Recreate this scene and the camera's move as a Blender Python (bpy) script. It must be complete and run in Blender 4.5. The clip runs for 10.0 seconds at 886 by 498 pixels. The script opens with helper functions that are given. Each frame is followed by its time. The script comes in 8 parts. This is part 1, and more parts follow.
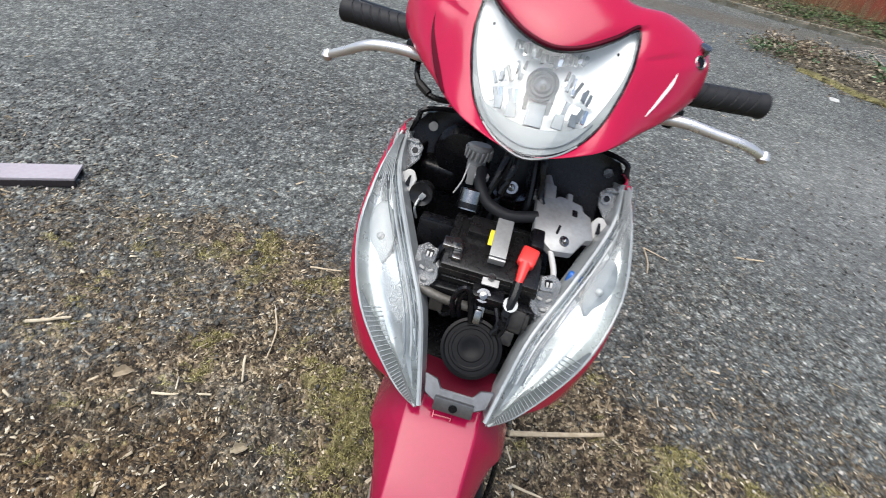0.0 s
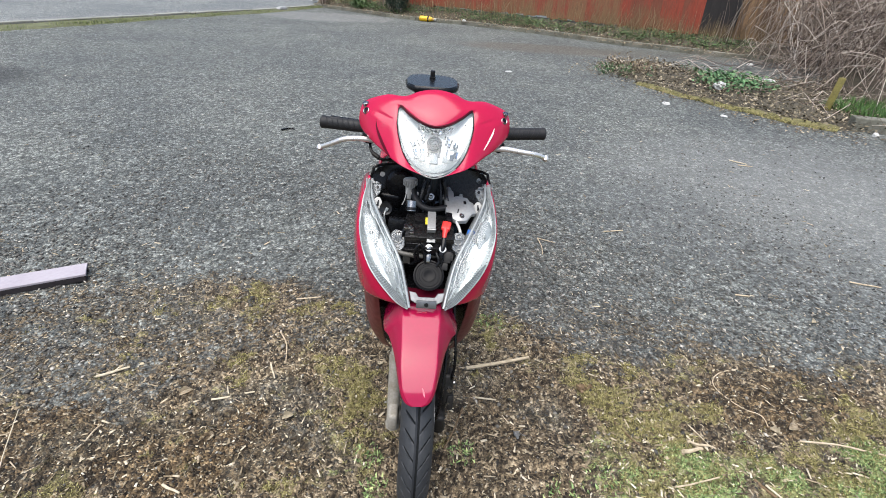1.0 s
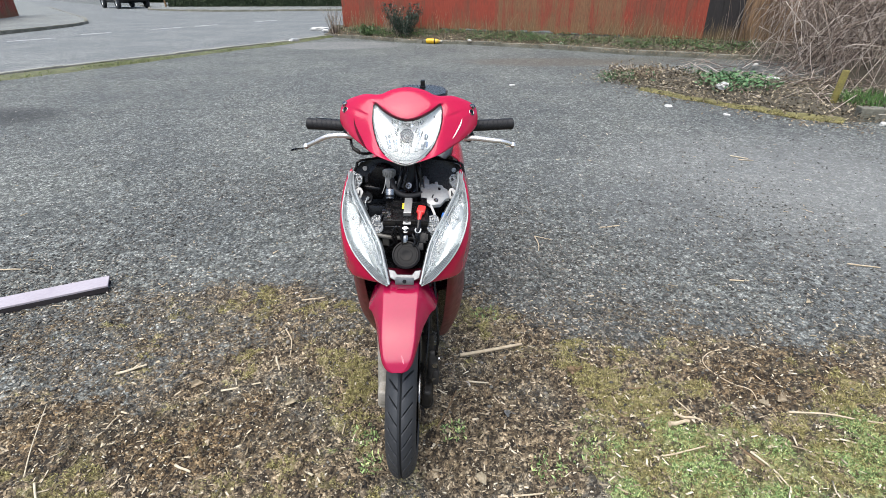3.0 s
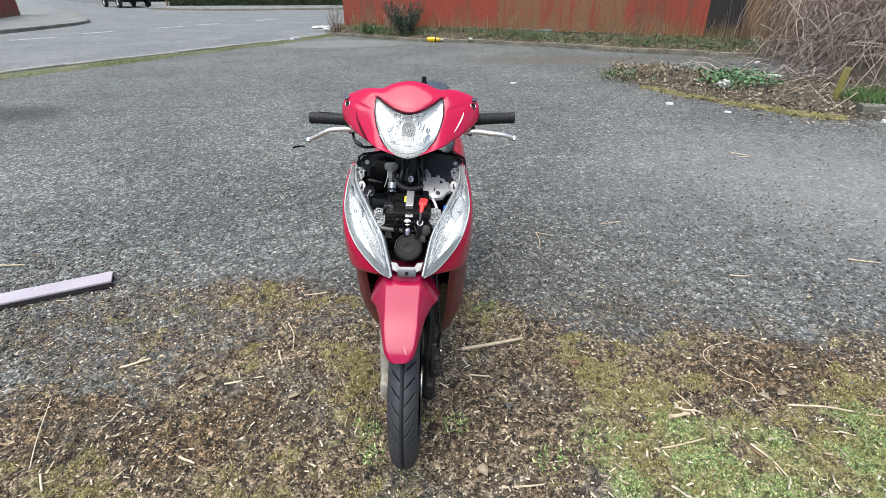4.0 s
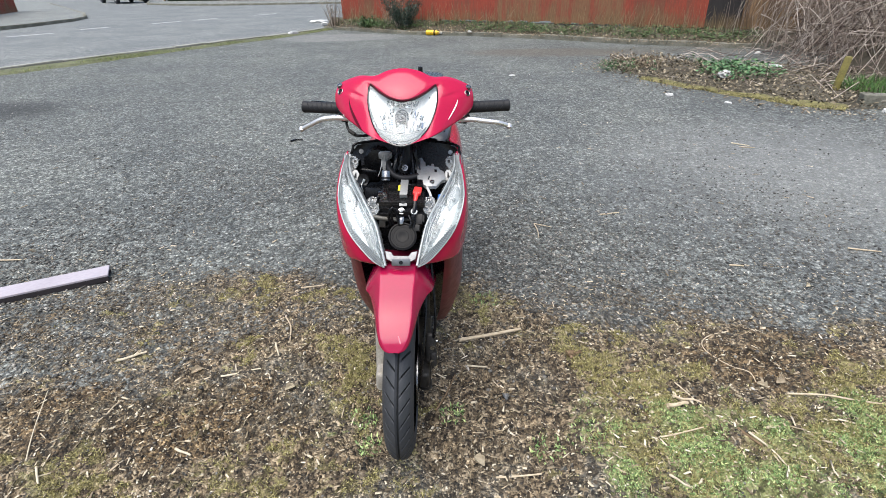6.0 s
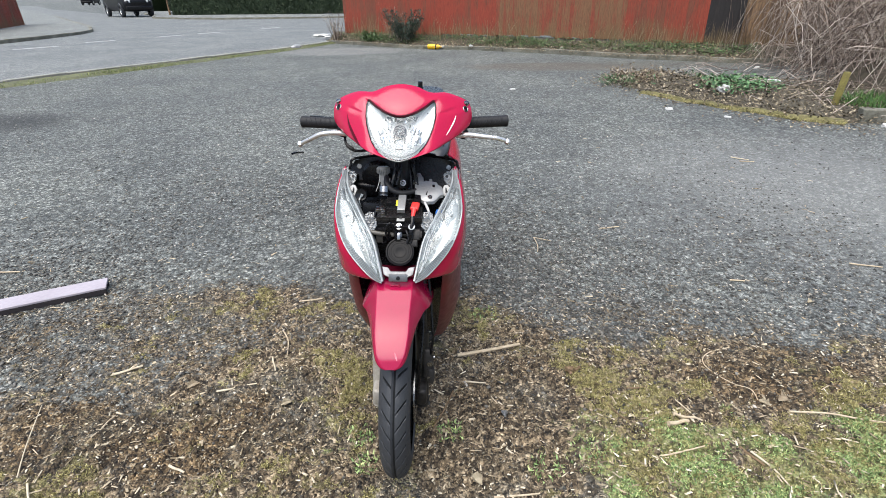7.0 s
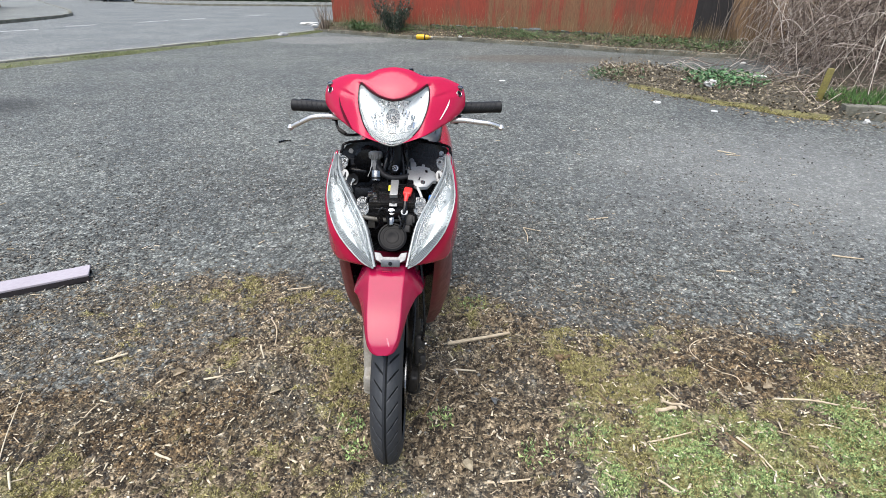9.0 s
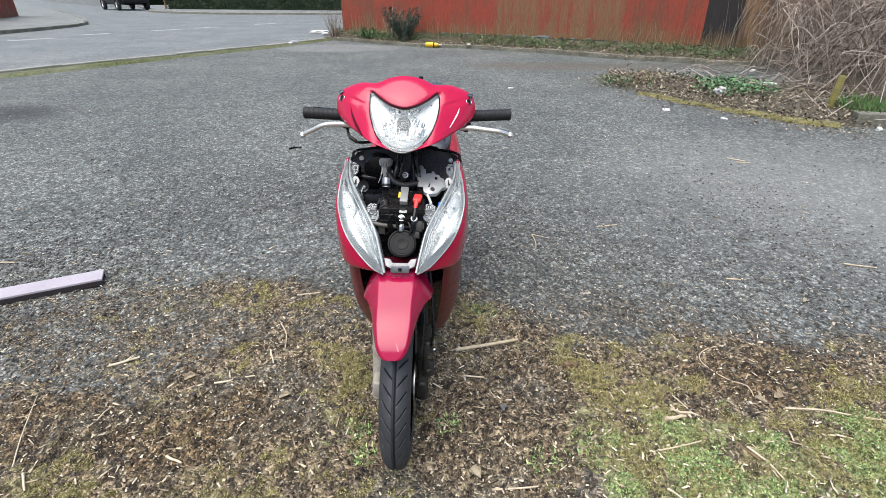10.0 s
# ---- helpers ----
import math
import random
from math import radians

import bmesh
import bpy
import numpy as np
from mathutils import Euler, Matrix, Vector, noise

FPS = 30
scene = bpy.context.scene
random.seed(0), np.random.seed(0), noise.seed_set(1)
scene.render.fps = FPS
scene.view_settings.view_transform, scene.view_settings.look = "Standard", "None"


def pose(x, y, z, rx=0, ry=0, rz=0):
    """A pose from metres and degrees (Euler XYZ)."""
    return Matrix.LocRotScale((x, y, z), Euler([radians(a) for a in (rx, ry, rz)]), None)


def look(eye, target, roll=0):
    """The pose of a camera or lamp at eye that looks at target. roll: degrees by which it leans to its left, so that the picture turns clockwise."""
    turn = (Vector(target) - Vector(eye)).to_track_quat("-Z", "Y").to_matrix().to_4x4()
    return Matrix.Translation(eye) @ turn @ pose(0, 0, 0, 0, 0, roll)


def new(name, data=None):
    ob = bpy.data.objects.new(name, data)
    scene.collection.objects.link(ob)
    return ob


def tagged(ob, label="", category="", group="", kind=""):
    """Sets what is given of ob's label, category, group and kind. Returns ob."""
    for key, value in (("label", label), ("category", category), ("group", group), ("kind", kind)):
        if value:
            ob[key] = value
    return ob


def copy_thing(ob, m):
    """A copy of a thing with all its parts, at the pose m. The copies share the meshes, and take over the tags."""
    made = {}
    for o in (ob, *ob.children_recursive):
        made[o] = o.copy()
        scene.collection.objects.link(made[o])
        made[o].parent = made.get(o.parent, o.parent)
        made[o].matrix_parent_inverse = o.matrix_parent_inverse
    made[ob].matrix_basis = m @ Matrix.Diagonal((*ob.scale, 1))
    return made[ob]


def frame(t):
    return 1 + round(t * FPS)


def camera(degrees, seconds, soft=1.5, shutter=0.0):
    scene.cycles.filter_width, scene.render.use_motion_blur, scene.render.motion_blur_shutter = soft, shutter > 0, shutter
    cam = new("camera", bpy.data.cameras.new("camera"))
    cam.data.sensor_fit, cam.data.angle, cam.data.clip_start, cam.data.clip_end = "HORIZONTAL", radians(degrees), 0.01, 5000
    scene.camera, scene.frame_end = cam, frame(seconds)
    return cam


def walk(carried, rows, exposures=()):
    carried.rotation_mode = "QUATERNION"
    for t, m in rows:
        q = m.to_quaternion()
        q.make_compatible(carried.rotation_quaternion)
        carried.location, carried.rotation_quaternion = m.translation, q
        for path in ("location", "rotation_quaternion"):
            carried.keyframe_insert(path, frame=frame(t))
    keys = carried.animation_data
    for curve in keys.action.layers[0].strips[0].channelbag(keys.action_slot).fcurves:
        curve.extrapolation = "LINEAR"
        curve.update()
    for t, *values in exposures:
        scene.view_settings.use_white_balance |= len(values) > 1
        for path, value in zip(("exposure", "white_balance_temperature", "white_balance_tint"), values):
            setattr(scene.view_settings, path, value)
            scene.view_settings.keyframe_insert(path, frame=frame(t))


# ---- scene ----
cam = camera(84.0, 10.0, soft=0.8, shutter=0.2)
PATH = [
    (0, (0.032, -0.298, 1.19), (-0.199, 1.288, -0.006), 11.4),
    (0.2, (0.026, -0.38, 1.232), (-0.091, 1.243, 0.07), 10.3),
    (0.5, (0.014, -0.598, 1.32), (-0.003, 1.08, 0.231), 8.0),
    (0.8, (0.024, -0.851, 1.39), (0.035, 0.861, 0.357), 5.4),
    (1, (0.055, -0.926, 1.42), (0.066, 0.802, 0.413), 3.8),
    (1.5, (0.176, -1.028, 1.402), (0.163, 0.712, 0.417), 0.9),
    (2, (0.191, -1.074, 1.375), (0.139, 0.677, 0.409), -0.2),
    (2.5, (0.188, -1.069, 1.383), (0.116, 0.695, 0.444), -0.2),
    (4, (0.185, -1.091, 1.371), (0.104, 0.672, 0.428), -0.3),
    (4.5, (0.183, -1.099, 1.355), (0.102, 0.657, 0.4), -0.5),
    (5, (0.194, -1.097, 1.353), (0.115, 0.649, 0.382), -0.6),
    (6.5, (0.206, -1.081, 1.349), (0.12, 0.681, 0.406), -0.8),
    (7, (0.212, -1.075, 1.356), (0.123, 0.699, 0.437), -0.6),
    (7.5, (0.209, -1.072, 1.353), (0.129, 0.705, 0.439), -0.4),
    (8, (0.2, -1.075, 1.345), (0.145, 0.695, 0.416), 0.2),
    (8.5, (0.199, -1.073, 1.334), (0.166, 0.69, 0.39), 0.6),
    (9, (0.196, -1.076, 1.334), (0.16, 0.686, 0.389), 0.6),
    (9.5, (0.192, -1.082, 1.34), (0.141, 0.684, 0.402), 0.5),
    (10, (0.192, -1.086, 1.339), (0.124, 0.687, 0.417), 0.4),
]
walk(cam, [(t, look(eye, target, roll)) for t, eye, target, roll in PATH], exposures=[(0.0, 1.70), (1.0, 1.86), (2.0, 1.90), (10.0, 1.90)])

# ---- light ----
world = bpy.data.worlds.new("overcast_sky")
scene.world = world
world.use_nodes = True
wn = world.node_tree
sky = wn.nodes.new("ShaderNodeTexSky")
sky.sky_type = "NISHITA"
sky.sun_disc = False
sky.sun_elevation = radians(68)
sky.sun_rotation = radians(200)
sky.air_density = 1.0
sky.dust_density = 3.0
sky.ozone_density = 1.0
wn.nodes["Background"].inputs["Strength"].default_value = 0.065
wn.links.new(sky.outputs[0], wn.nodes["Background"].inputs["Color"])
sun = new("sun", bpy.data.lights.new("sun", "SUN"))
sun.data.energy = 1.5
sun.data.angle = radians(70)
sun.data.color = (1.0, 0.985, 0.97)
sun.matrix_world = look((-1.6, -3.2, 9.0), (0, 0, 0))


# ---- materials ----
def material(name, base, rough=0.5, metal=0.0, second=None, scale=8.0, amount=0.5, grain=0.0, grain_scale=200.0,
             coat=0.0, fine=60.0, coords="Object", spec=0.5, per_object=0.0, per_island=0.0, rough_var=0.15):
    """A surface with colour variation at two scales, roughness variation and fine relief."""
    m = bpy.data.materials.new(name)
    m.use_nodes = True
    nt = m.node_tree
    b = nt.nodes["Principled BSDF"]
    tc = nt.nodes.new("ShaderNodeTexCoord")
    n1 = nt.nodes.new("ShaderNodeTexNoise")
    n1.inputs["Scale"].default_value = scale
    n1.inputs["Detail"].default_value = 6
    nt.links.new(tc.outputs[coords], n1.inputs["Vector"])
    n2 = nt.nodes.new("ShaderNodeTexNoise")
    n2.inputs["Scale"].default_value = fine
    n2.inputs["Detail"].default_value = 4
    nt.links.new(tc.outputs[coords], n2.inputs["Vector"])
    add = nt.nodes.new("ShaderNodeMath")
    add.operation = "MULTIPLY_ADD"
    nt.links.new(n2.outputs["Fac"], add.inputs[0])
    add.inputs[1].default_value = 0.5
    half = nt.nodes.new("ShaderNodeMath")
    half.operation = "MULTIPLY"
    half.inputs[1].default_value = 0.75
    nt.links.new(n1.outputs["Fac"], half.inputs[0])
    nt.links.new(half.outputs[0], add.inputs[2])
    ramp = nt.nodes.new("ShaderNodeMapRange")
    ramp.inputs["From Min"].default_value = 0.42
    ramp.inputs["From Max"].default_value = 0.85
    ramp.inputs["To Max"].default_value = amount
    nt.links.new(add.outputs[0], ramp.inputs["Value"])
    mix = nt.nodes.new("ShaderNodeMix")
    mix.data_type = "RGBA"
    mix.inputs["A"].default_value = (*base, 1)
    mix.inputs["B"].default_value = (*(second or [c * 0.6 for c in base]), 1)
    nt.links.new(ramp.outputs[0], mix.inputs["Factor"])
    colour = mix.outputs["Result"]
    if per_object or per_island:
        hsv = nt.nodes.new("ShaderNodeHueSaturation")
        if per_object:
            info = nt.nodes.new("ShaderNodeObjectInfo")
            rnd, k = info.outputs["Random"], per_object
        else:
            info = nt.nodes.new("ShaderNodeNewGeometry")
            rnd, k = info.outputs["Random Per Island"], per_island
        mr = nt.nodes.new("ShaderNodeMapRange")
        mr.inputs["To Min"].default_value = 1 - k
        mr.inputs["To Max"].default_value = 1 + k
        nt.links.new(rnd, mr.inputs["Value"])
        nt.links.new(mr.outputs[0], hsv.inputs["Value"])
        nt.links.new(colour, hsv.inputs["Color"])
        colour = hsv.outputs["Color"]
    nt.links.new(colour, b.inputs["Base Color"])
    rr = nt.nodes.new("ShaderNodeMapRange")
    rr.inputs["From Min"].default_value = 0.3
    rr.inputs["From Max"].default_value = 0.7
    rr.inputs["To Min"].default_value = max(0.02, rough - rough_var * rough)
    rr.inputs["To Max"].default_value = min(1, rough + rough_var * rough)
    nt.links.new(n2.outputs["Fac"], rr.inputs["Value"])
    nt.links.new(rr.outputs[0], b.inputs["Roughness"])
    b.inputs["Metallic"].default_value = metal
    b.inputs["Specular IOR Level"].default_value = spec
    b.inputs["Coat Weight"].default_value = coat
    b.inputs["Coat Roughness"].default_value = 0.08
    if grain:
        n3 = nt.nodes.new("ShaderNodeTexNoise")
        n3.inputs["Scale"].default_value = grain_scale
        n3.inputs["Detail"].default_value = 5
        nt.links.new(tc.outputs[coords], n3.inputs["Vector"])
        bump = nt.nodes.new("ShaderNodeBump")
        bump.inputs["Strength"].default_value = min(1.0, grain * 10)
        bump.inputs["Distance"].default_value = grain * 0.02
        nt.links.new(n3.outputs["Fac"], bump.inputs["Height"])
        nt.links.new(bump.outputs[0], b.inputs["Normal"])
    return m


RED = material("red_paint", (0.36, 0.0055, 0.040), 0.20, second=(0.30, 0.0045, 0.032), scale=5, amount=0.6, coat=0.14, spec=0.34, fine=90, grain=0.004, grain_scale=700)
# Copy of red_paint with the mudguard's shade put into a darker base, plus scratches.
GUARD_RED = material("scratched_shaded_red_mudguard", (0.275, 0.005, 0.040), 0.15, second=(0.22, 0.006, 0.033), scale=14, amount=0.7, coat=0.08, spec=0.32, fine=160, grain=0.003, grain_scale=500, rough_var=0.3)
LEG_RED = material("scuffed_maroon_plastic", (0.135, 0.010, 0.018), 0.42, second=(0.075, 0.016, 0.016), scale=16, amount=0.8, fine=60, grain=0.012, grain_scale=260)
BLACK = material("black_plastic", (0.003, 0.0032, 0.0040), 0.27, second=(0.008, 0.008, 0.009), scale=12, amount=0.6, spec=0.24, fine=120, grain=0.01, grain_scale=900)
BLACK_GLOSS = material("glossy_black", (0.005, 0.005, 0.006), 0.22, spec=0.3, second=(0.02, 0.02, 0.02), scale=10, amount=0.5)
RUBBER = material("rubber", (0.009, 0.0095, 0.011), 0.55, spec=0.25, second=(0.022, 0.022, 0.023), scale=14, amount=0.6, fine=150, grain=0.02, grain_scale=600)
TYRE = material("tyre_rubber", (0.024, 0.027, 0.032), 0.6, spec=0.25, second=(0.052, 0.054, 0.056), scale=9, amount=0.6, fine=110, grain=0.03, grain_scale=500)
# darker copy of the tyre rubber: shade in the grooves put into the colour
GROOVE = material("shaded_groove_rubber", (0.007, 0.008, 0.009), 0.75, spec=0.15)
# red plastic with the shade of cavity and creases put into its colour
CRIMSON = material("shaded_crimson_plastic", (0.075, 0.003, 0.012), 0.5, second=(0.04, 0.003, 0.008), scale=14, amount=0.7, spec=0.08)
ALU = material("brushed_aluminium", (0.62, 0.61, 0.58), 0.33, metal=1.0, second=(0.45, 0.44, 0.42), scale=20, amount=0.6, fine=150, grain=0.008, grain_scale=500)
LEVER = material("silver_lever_paint", (0.66, 0.65, 0.63), 0.3, metal=0.75, second=(0.5, 0.48, 0.46), scale=18, amount=0.5)
ZINC = material("zinc_plated_steel", (0.30, 0.305, 0.31), 0.26, metal=1.0, second=(0.13, 0.125, 0.115), scale=25, amount=0.7, fine=140, grain=0.01, grain_scale=400)
PLATE = material("cast_grey_alloy", (0.36, 0.365, 0.36), 0.45, metal=0.4, second=(0.19, 0.187, 0.175), scale=22, amount=0.6, fine=160, grain=0.015, grain_scale=600)
CHROME = material("mirror_chrome", (0.80, 0.83, 0.84), 0.10, metal=1.0, second=(0.62, 0.65, 0.66), scale=30, amount=0.4)
LAMP_GREY = material("clear_lamp_plastic", (0.30, 0.325, 0.33), 0.2, second=(0.13, 0.142, 0.147), scale=20, amount=0.6, coat=0.5)
# grey where the lamp reflectors mirror darker things; the reflection is in the colour
LAMP_DULL = material("reflection_grey_lamp", (0.15, 0.17, 0.18), 0.35, metal=0.1, second=(0.28, 0.31, 0.32), scale=45, amount=0.9)
HORN_BLACK = material("matt_black_horn", (0.003, 0.003, 0.0035), 0.36, spec=0.13, second=(0.006, 0.006, 0.006), scale=20, amount=0.6)
DULL_STEEL = material("dull_steel", (0.17, 0.175, 0.18), 0.40, metal=0.8, second=(0.07, 0.07, 0.07), scale=25, amount=0.7, fine=140, grain=0.01, grain_scale=400)
WHITE_PLASTIC = material("white_plastic", (0.40, 0.40, 0.39), 0.4, second=(0.55, 0.54, 0.5), scale=25, amount=0.6)
GREY_PLASTIC = material("grey_connector_plastic", (0.27, 0.27, 0.26), 0.45, second=(0.17, 0.17, 0.16), scale=25, amount=0.6)
RED_CAP = material("red_terminal_rubber", (0.75, 0.035, 0.03), 0.42, second=(0.55, 0.02, 0.02), scale=20)
BLUE_CAP = material("blue_plastic", (0.02, 0.12, 0.42), 0.4)
YELLOW_TAPE = material("yellow_tape", (0.75, 0.62, 0.04), 0.5)
BATTERY = material("battery_case", (0.005, 0.005, 0.0055), 0.28, second=(0.010, 0.010, 0.010), scale=14, amount=0.7, spec=0.45, fine=120, grain=0.01, grain_scale=500)
FRAME_GREY = material("dirty_frame_steel", (0.11, 0.107, 0.098), 0.55, metal=0.4, second=(0.05, 0.045, 0.035), scale=28, amount=0.9, fine=160, grain=0.02, grain_scale=300)
FORK_GREY = material("grimy_fork_alloy", (0.34, 0.325, 0.29), 0.6, metal=0.15, second=(0.20, 0.175, 0.13), scale=28, amount=0.9, fine=160, grain=0.03, grain_scale=300)
GRIME = material("grimy_black_metal", (0.005, 0.005, 0.005), 0.5, metal=0.2, spec=0.3, second=(0.07, 0.065, 0.06), scale=45, amount=0.4, fine=220, grain=0.03, grain_scale=400)
SEAT = material("seat_vinyl", (0.018, 0.020, 0.024), 0.42, second=(0.05, 0.05, 0.055), scale=8, amount=0.5, grain=0.02, grain_scale=900)
SCRAPE = material("scraped_plastic", (0.70, 0.62, 0.62), 0.6, second=(0.5, 0.2, 0.22), scale=40, amount=0.8, fine=200)
SCUFF = material("pink_scuffed_paint", (0.62, 0.22, 0.26), 0.6, second=(0.36, 0.03, 0.06), scale=110, amount=0.9, fine=300)


def glass_material(name, tint=(1, 1, 1), rough=0.03, haze=0.0):
    m = bpy.data.materials.new(name)
    m.use_nodes = True
    nt = m.node_tree
    nt.nodes.remove(nt.nodes["Principled BSDF"])
    out = nt.nodes["Material Output"]
    clear = nt.nodes.new("ShaderNodeBsdfTransparent")
    clear.inputs["Color"].default_value = (*tint, 1)
    gloss = nt.nodes.new("ShaderNodeBsdfGlossy")
    gloss.inputs["Roughness"].default_value = rough
    fres = nt.nodes.new("ShaderNodeFresnel")
    fres.inputs["IOR"].default_value = 1.5
    mix = nt.nodes.new("ShaderNodeMixShader")
    nt.links.new(fres.outputs[0], mix.inputs[0])
    nt.links.new(clear.outputs[0], mix.inputs[1])
    nt.links.new(gloss.outputs[0], mix.inputs[2])
    last = mix.outputs[0]
    if haze:
        dull = nt.nodes.new("ShaderNodeBsdfDiffuse")
        dull.inputs["Color"].default_value = (0.75, 0.77, 0.78, 1)
        n = nt.nodes.new("ShaderNodeTexNoise")
        n.inputs["Scale"].default_value = 30
        tc = nt.nodes.new("ShaderNodeTexCoord")
        nt.links.new(tc.outputs["Object"], n.inputs["Vector"])
        k = nt.nodes.new("ShaderNodeMath")
        k.operation = "MULTIPLY"
        k.inputs[1].default_value = haze * 2
        nt.links.new(n.outputs["Fac"], k.inputs[0])
        both = nt.nodes.new("ShaderNodeMixShader")
        nt.links.new(k.outputs[0], both.inputs[0])
        nt.links.new(last, both.inputs[1])
        nt.links.new(dull.outputs[0], both.inputs[2])
        last = both.outputs[0]
    nt.links.new(last, out.inputs["Surface"])
    return m


CLEAR = glass_material("clear_lamp_bracket", (0.62, 0.65, 0.66), 0.12, 0.16)
LENS = glass_material("lamp_lens", (0.97, 0.99, 0.985), 0.04, 0.02)
REFLECTOR = material("pale_reflector", (0.88, 0.905, 0.905), 0.22, metal=0.2, second=(0.80, 0.835, 0.845), scale=14, amount=0.5, fine=50)
# the second grey paints blotchy reflections into the silver
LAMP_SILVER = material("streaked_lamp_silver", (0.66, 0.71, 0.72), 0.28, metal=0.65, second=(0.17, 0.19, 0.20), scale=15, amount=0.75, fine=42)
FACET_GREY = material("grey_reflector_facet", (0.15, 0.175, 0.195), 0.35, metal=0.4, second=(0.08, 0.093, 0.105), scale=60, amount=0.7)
SMOKE = material("grey_lamp_plastic", (0.17, 0.185, 0.187), 0.3, metal=0.3, second=(0.085, 0.092, 0.092), scale=28, amount=0.8)


# ---- building helpers ----
def part(name, bm, mat, parent=None, label="", smooth=True, angle=40):
    """Links a bmesh as one mesh object, under a thing or part."""
    me = bpy.data.meshes.new(name)
    bmesh.ops.recalc_face_normals(bm, faces=bm.faces)
    bm.to_mesh(me)
    bm.free()
    for m in mat if isinstance(mat, (list, tuple)) else [mat]:
        me.materials.append(m)
    if smooth:
        me.polygons.foreach_set("use_smooth", [True] * len(me.polygons))
        me.set_sharp_from_angle(angle=radians(angle))
    ob = new(name, me)
    if parent is not None:
        ob.parent = parent
    if label:
        ob["label"] = label
    return ob


def catmull(pts, n, closed=False):
    """Points along a smooth curve through pts, n per span."""
    p = [Vector(q) for q in pts]
    k = len(p)
    out = []
    for i in range(k if closed else k - 1):
        a, b, c, d = ((p[(i - 1) % k], p[i], p[(i + 1) % k], p[(i + 2) % k]) if closed else
                      (p[max(i - 1, 0)], p[i], p[i + 1], p[min(i + 2, k - 1)]))
        for j in range(n):
            t = j / n
            out.append(0.5 * ((2 * b) + (c - a) * t + (2 * a - 5 * b + 4 * c - d) * t * t + (3 * b - a - 3 * c + d) * t ** 3))
    if not closed:
        out.append(p[-1])
    return out


def grid_faces(bm, rows, wrap=False):
    vs = [[bm.verts.new(q) for q in r] for r in rows]
    for i in range(len(vs) - 1):
        m = len(vs[i])
        for j in range(m if wrap else m - 1):
            bm.faces.new((vs[i][j], vs[i][(j + 1) % m], vs[i + 1][(j + 1) % m], vs[i + 1][j]))
    return vs


def sheet(rows, nu=5, nv=5, thick=0.003):
    """A smooth sheet with thickness through a small net of points."""
    dense = [catmull(r, nu) for r in rows]
    cols = [catmull(c, nv) for c in zip(*dense)]
    final = [list(r) for r in zip(*cols)]
    bm = bmesh.new()
    grid_faces(bm, final)
    if thick:
        bmesh.ops.recalc_face_normals(bm, faces=bm.faces)
        bmesh.ops.solidify(bm, geom=bm.faces[:], thickness=thick)
    return bm


def tube_into(bm, pts, r, seg=8, n=6, taper=None):
    path = catmull(pts, n) if len(pts) > 2 else [Vector(q) for q in pts]
    rings = []
    up = Vector((0.13, 0.31, 0.94)).normalized()
    for i, p in enumerate(path):
        d = (path[min(i + 1, len(path) - 1)] - path[max(i - 1, 0)]).normalized()
        a = d.cross(up)
        if a.length < 0.05:
            a = d.cross(Vector((1, 0, 0)))
        a.normalize()
        b = d.cross(a)
        t = i / (len(path) - 1)
        rad = r if taper is None else r + (taper - r) * t
        rings.append([p + (a * math.cos(2 * math.pi * k / seg) + b * math.sin(2 * math.pi * k / seg)) * rad for k in range(seg)])
    vs = grid_faces(bm, rings, True)
    bm.faces.new(vs[0])
    bm.faces.new(vs[-1])
    return bm


def tube(pts, r, seg=10, n=6, taper=None):
    return tube_into(bmesh.new(), pts, r, seg, n, taper)


def lathe(profile, seg=24, axis="x", centre=(0, 0, 0), closed=False):
    """profile: (along the axis, radius)."""
    bm = bmesh.new()
    rings = []
    for a, r in profile:
        ring = []
        for k in range(seg):
            c, s = math.cos(2 * math.pi * k / seg) * r, math.sin(2 * math.pi * k / seg) * r
            q = (a, c, s) if axis == "x" else (c, a, s) if axis == "y" else (c, s, a)
            ring.append(Vector(q) + Vector(centre))
        rings.append(ring)
    if closed:
        rings.append(rings[0])
    vs = grid_faces(bm, rings, True)
    if closed:
        bmesh.ops.remove_doubles(bm, verts=bm.verts[:], dist=1e-6)
    else:
        for ring in (vs[0], vs[-1]):
            if (ring[0].co - ring[seg // 2].co).length > 1e-5:
                bm.faces.new(ring)
    return bm


def turned(bm, m):
    bmesh.ops.transform(bm, matrix=m, verts=bm.verts[:])
    return bm


def block(sx, sy, sz, m=None, bevel=0.004, seg=2):
    bm = bmesh.new()
    bmesh.ops.create_cube(bm, size=1, matrix=Matrix.Diagonal((sx, sy, sz, 1)))
    if bevel:
        bmesh.ops.bevel(bm, geom=bm.edges[:], offset=min(bevel, 0.45 * min(sx, sy, sz)), segments=seg, affect="EDGES", profile=0.6)
    return turned(bm, m) if m is not None else bm


def extruded(outline, depth, m=None, bevel=0.0015):
    """A flat plate with the outline (x, z), of the given depth along y."""
    bm = bmesh.new()
    f = bm.faces.new([bm.verts.new((x, 0, z)) for x, z in outline])
    got = bmesh.ops.extrude_face_region(bm, geom=[f])
    bmesh.ops.translate(bm, vec=(0, depth, 0), verts=[v for v in got["geom"] if isinstance(v, bmesh.types.BMVert)])
    if bevel:
        bmesh.ops.bevel(bm, geom=bm.edges[:], offset=bevel, segments=1, affect="EDGES")
    return turned(bm, m) if m is not None else bm


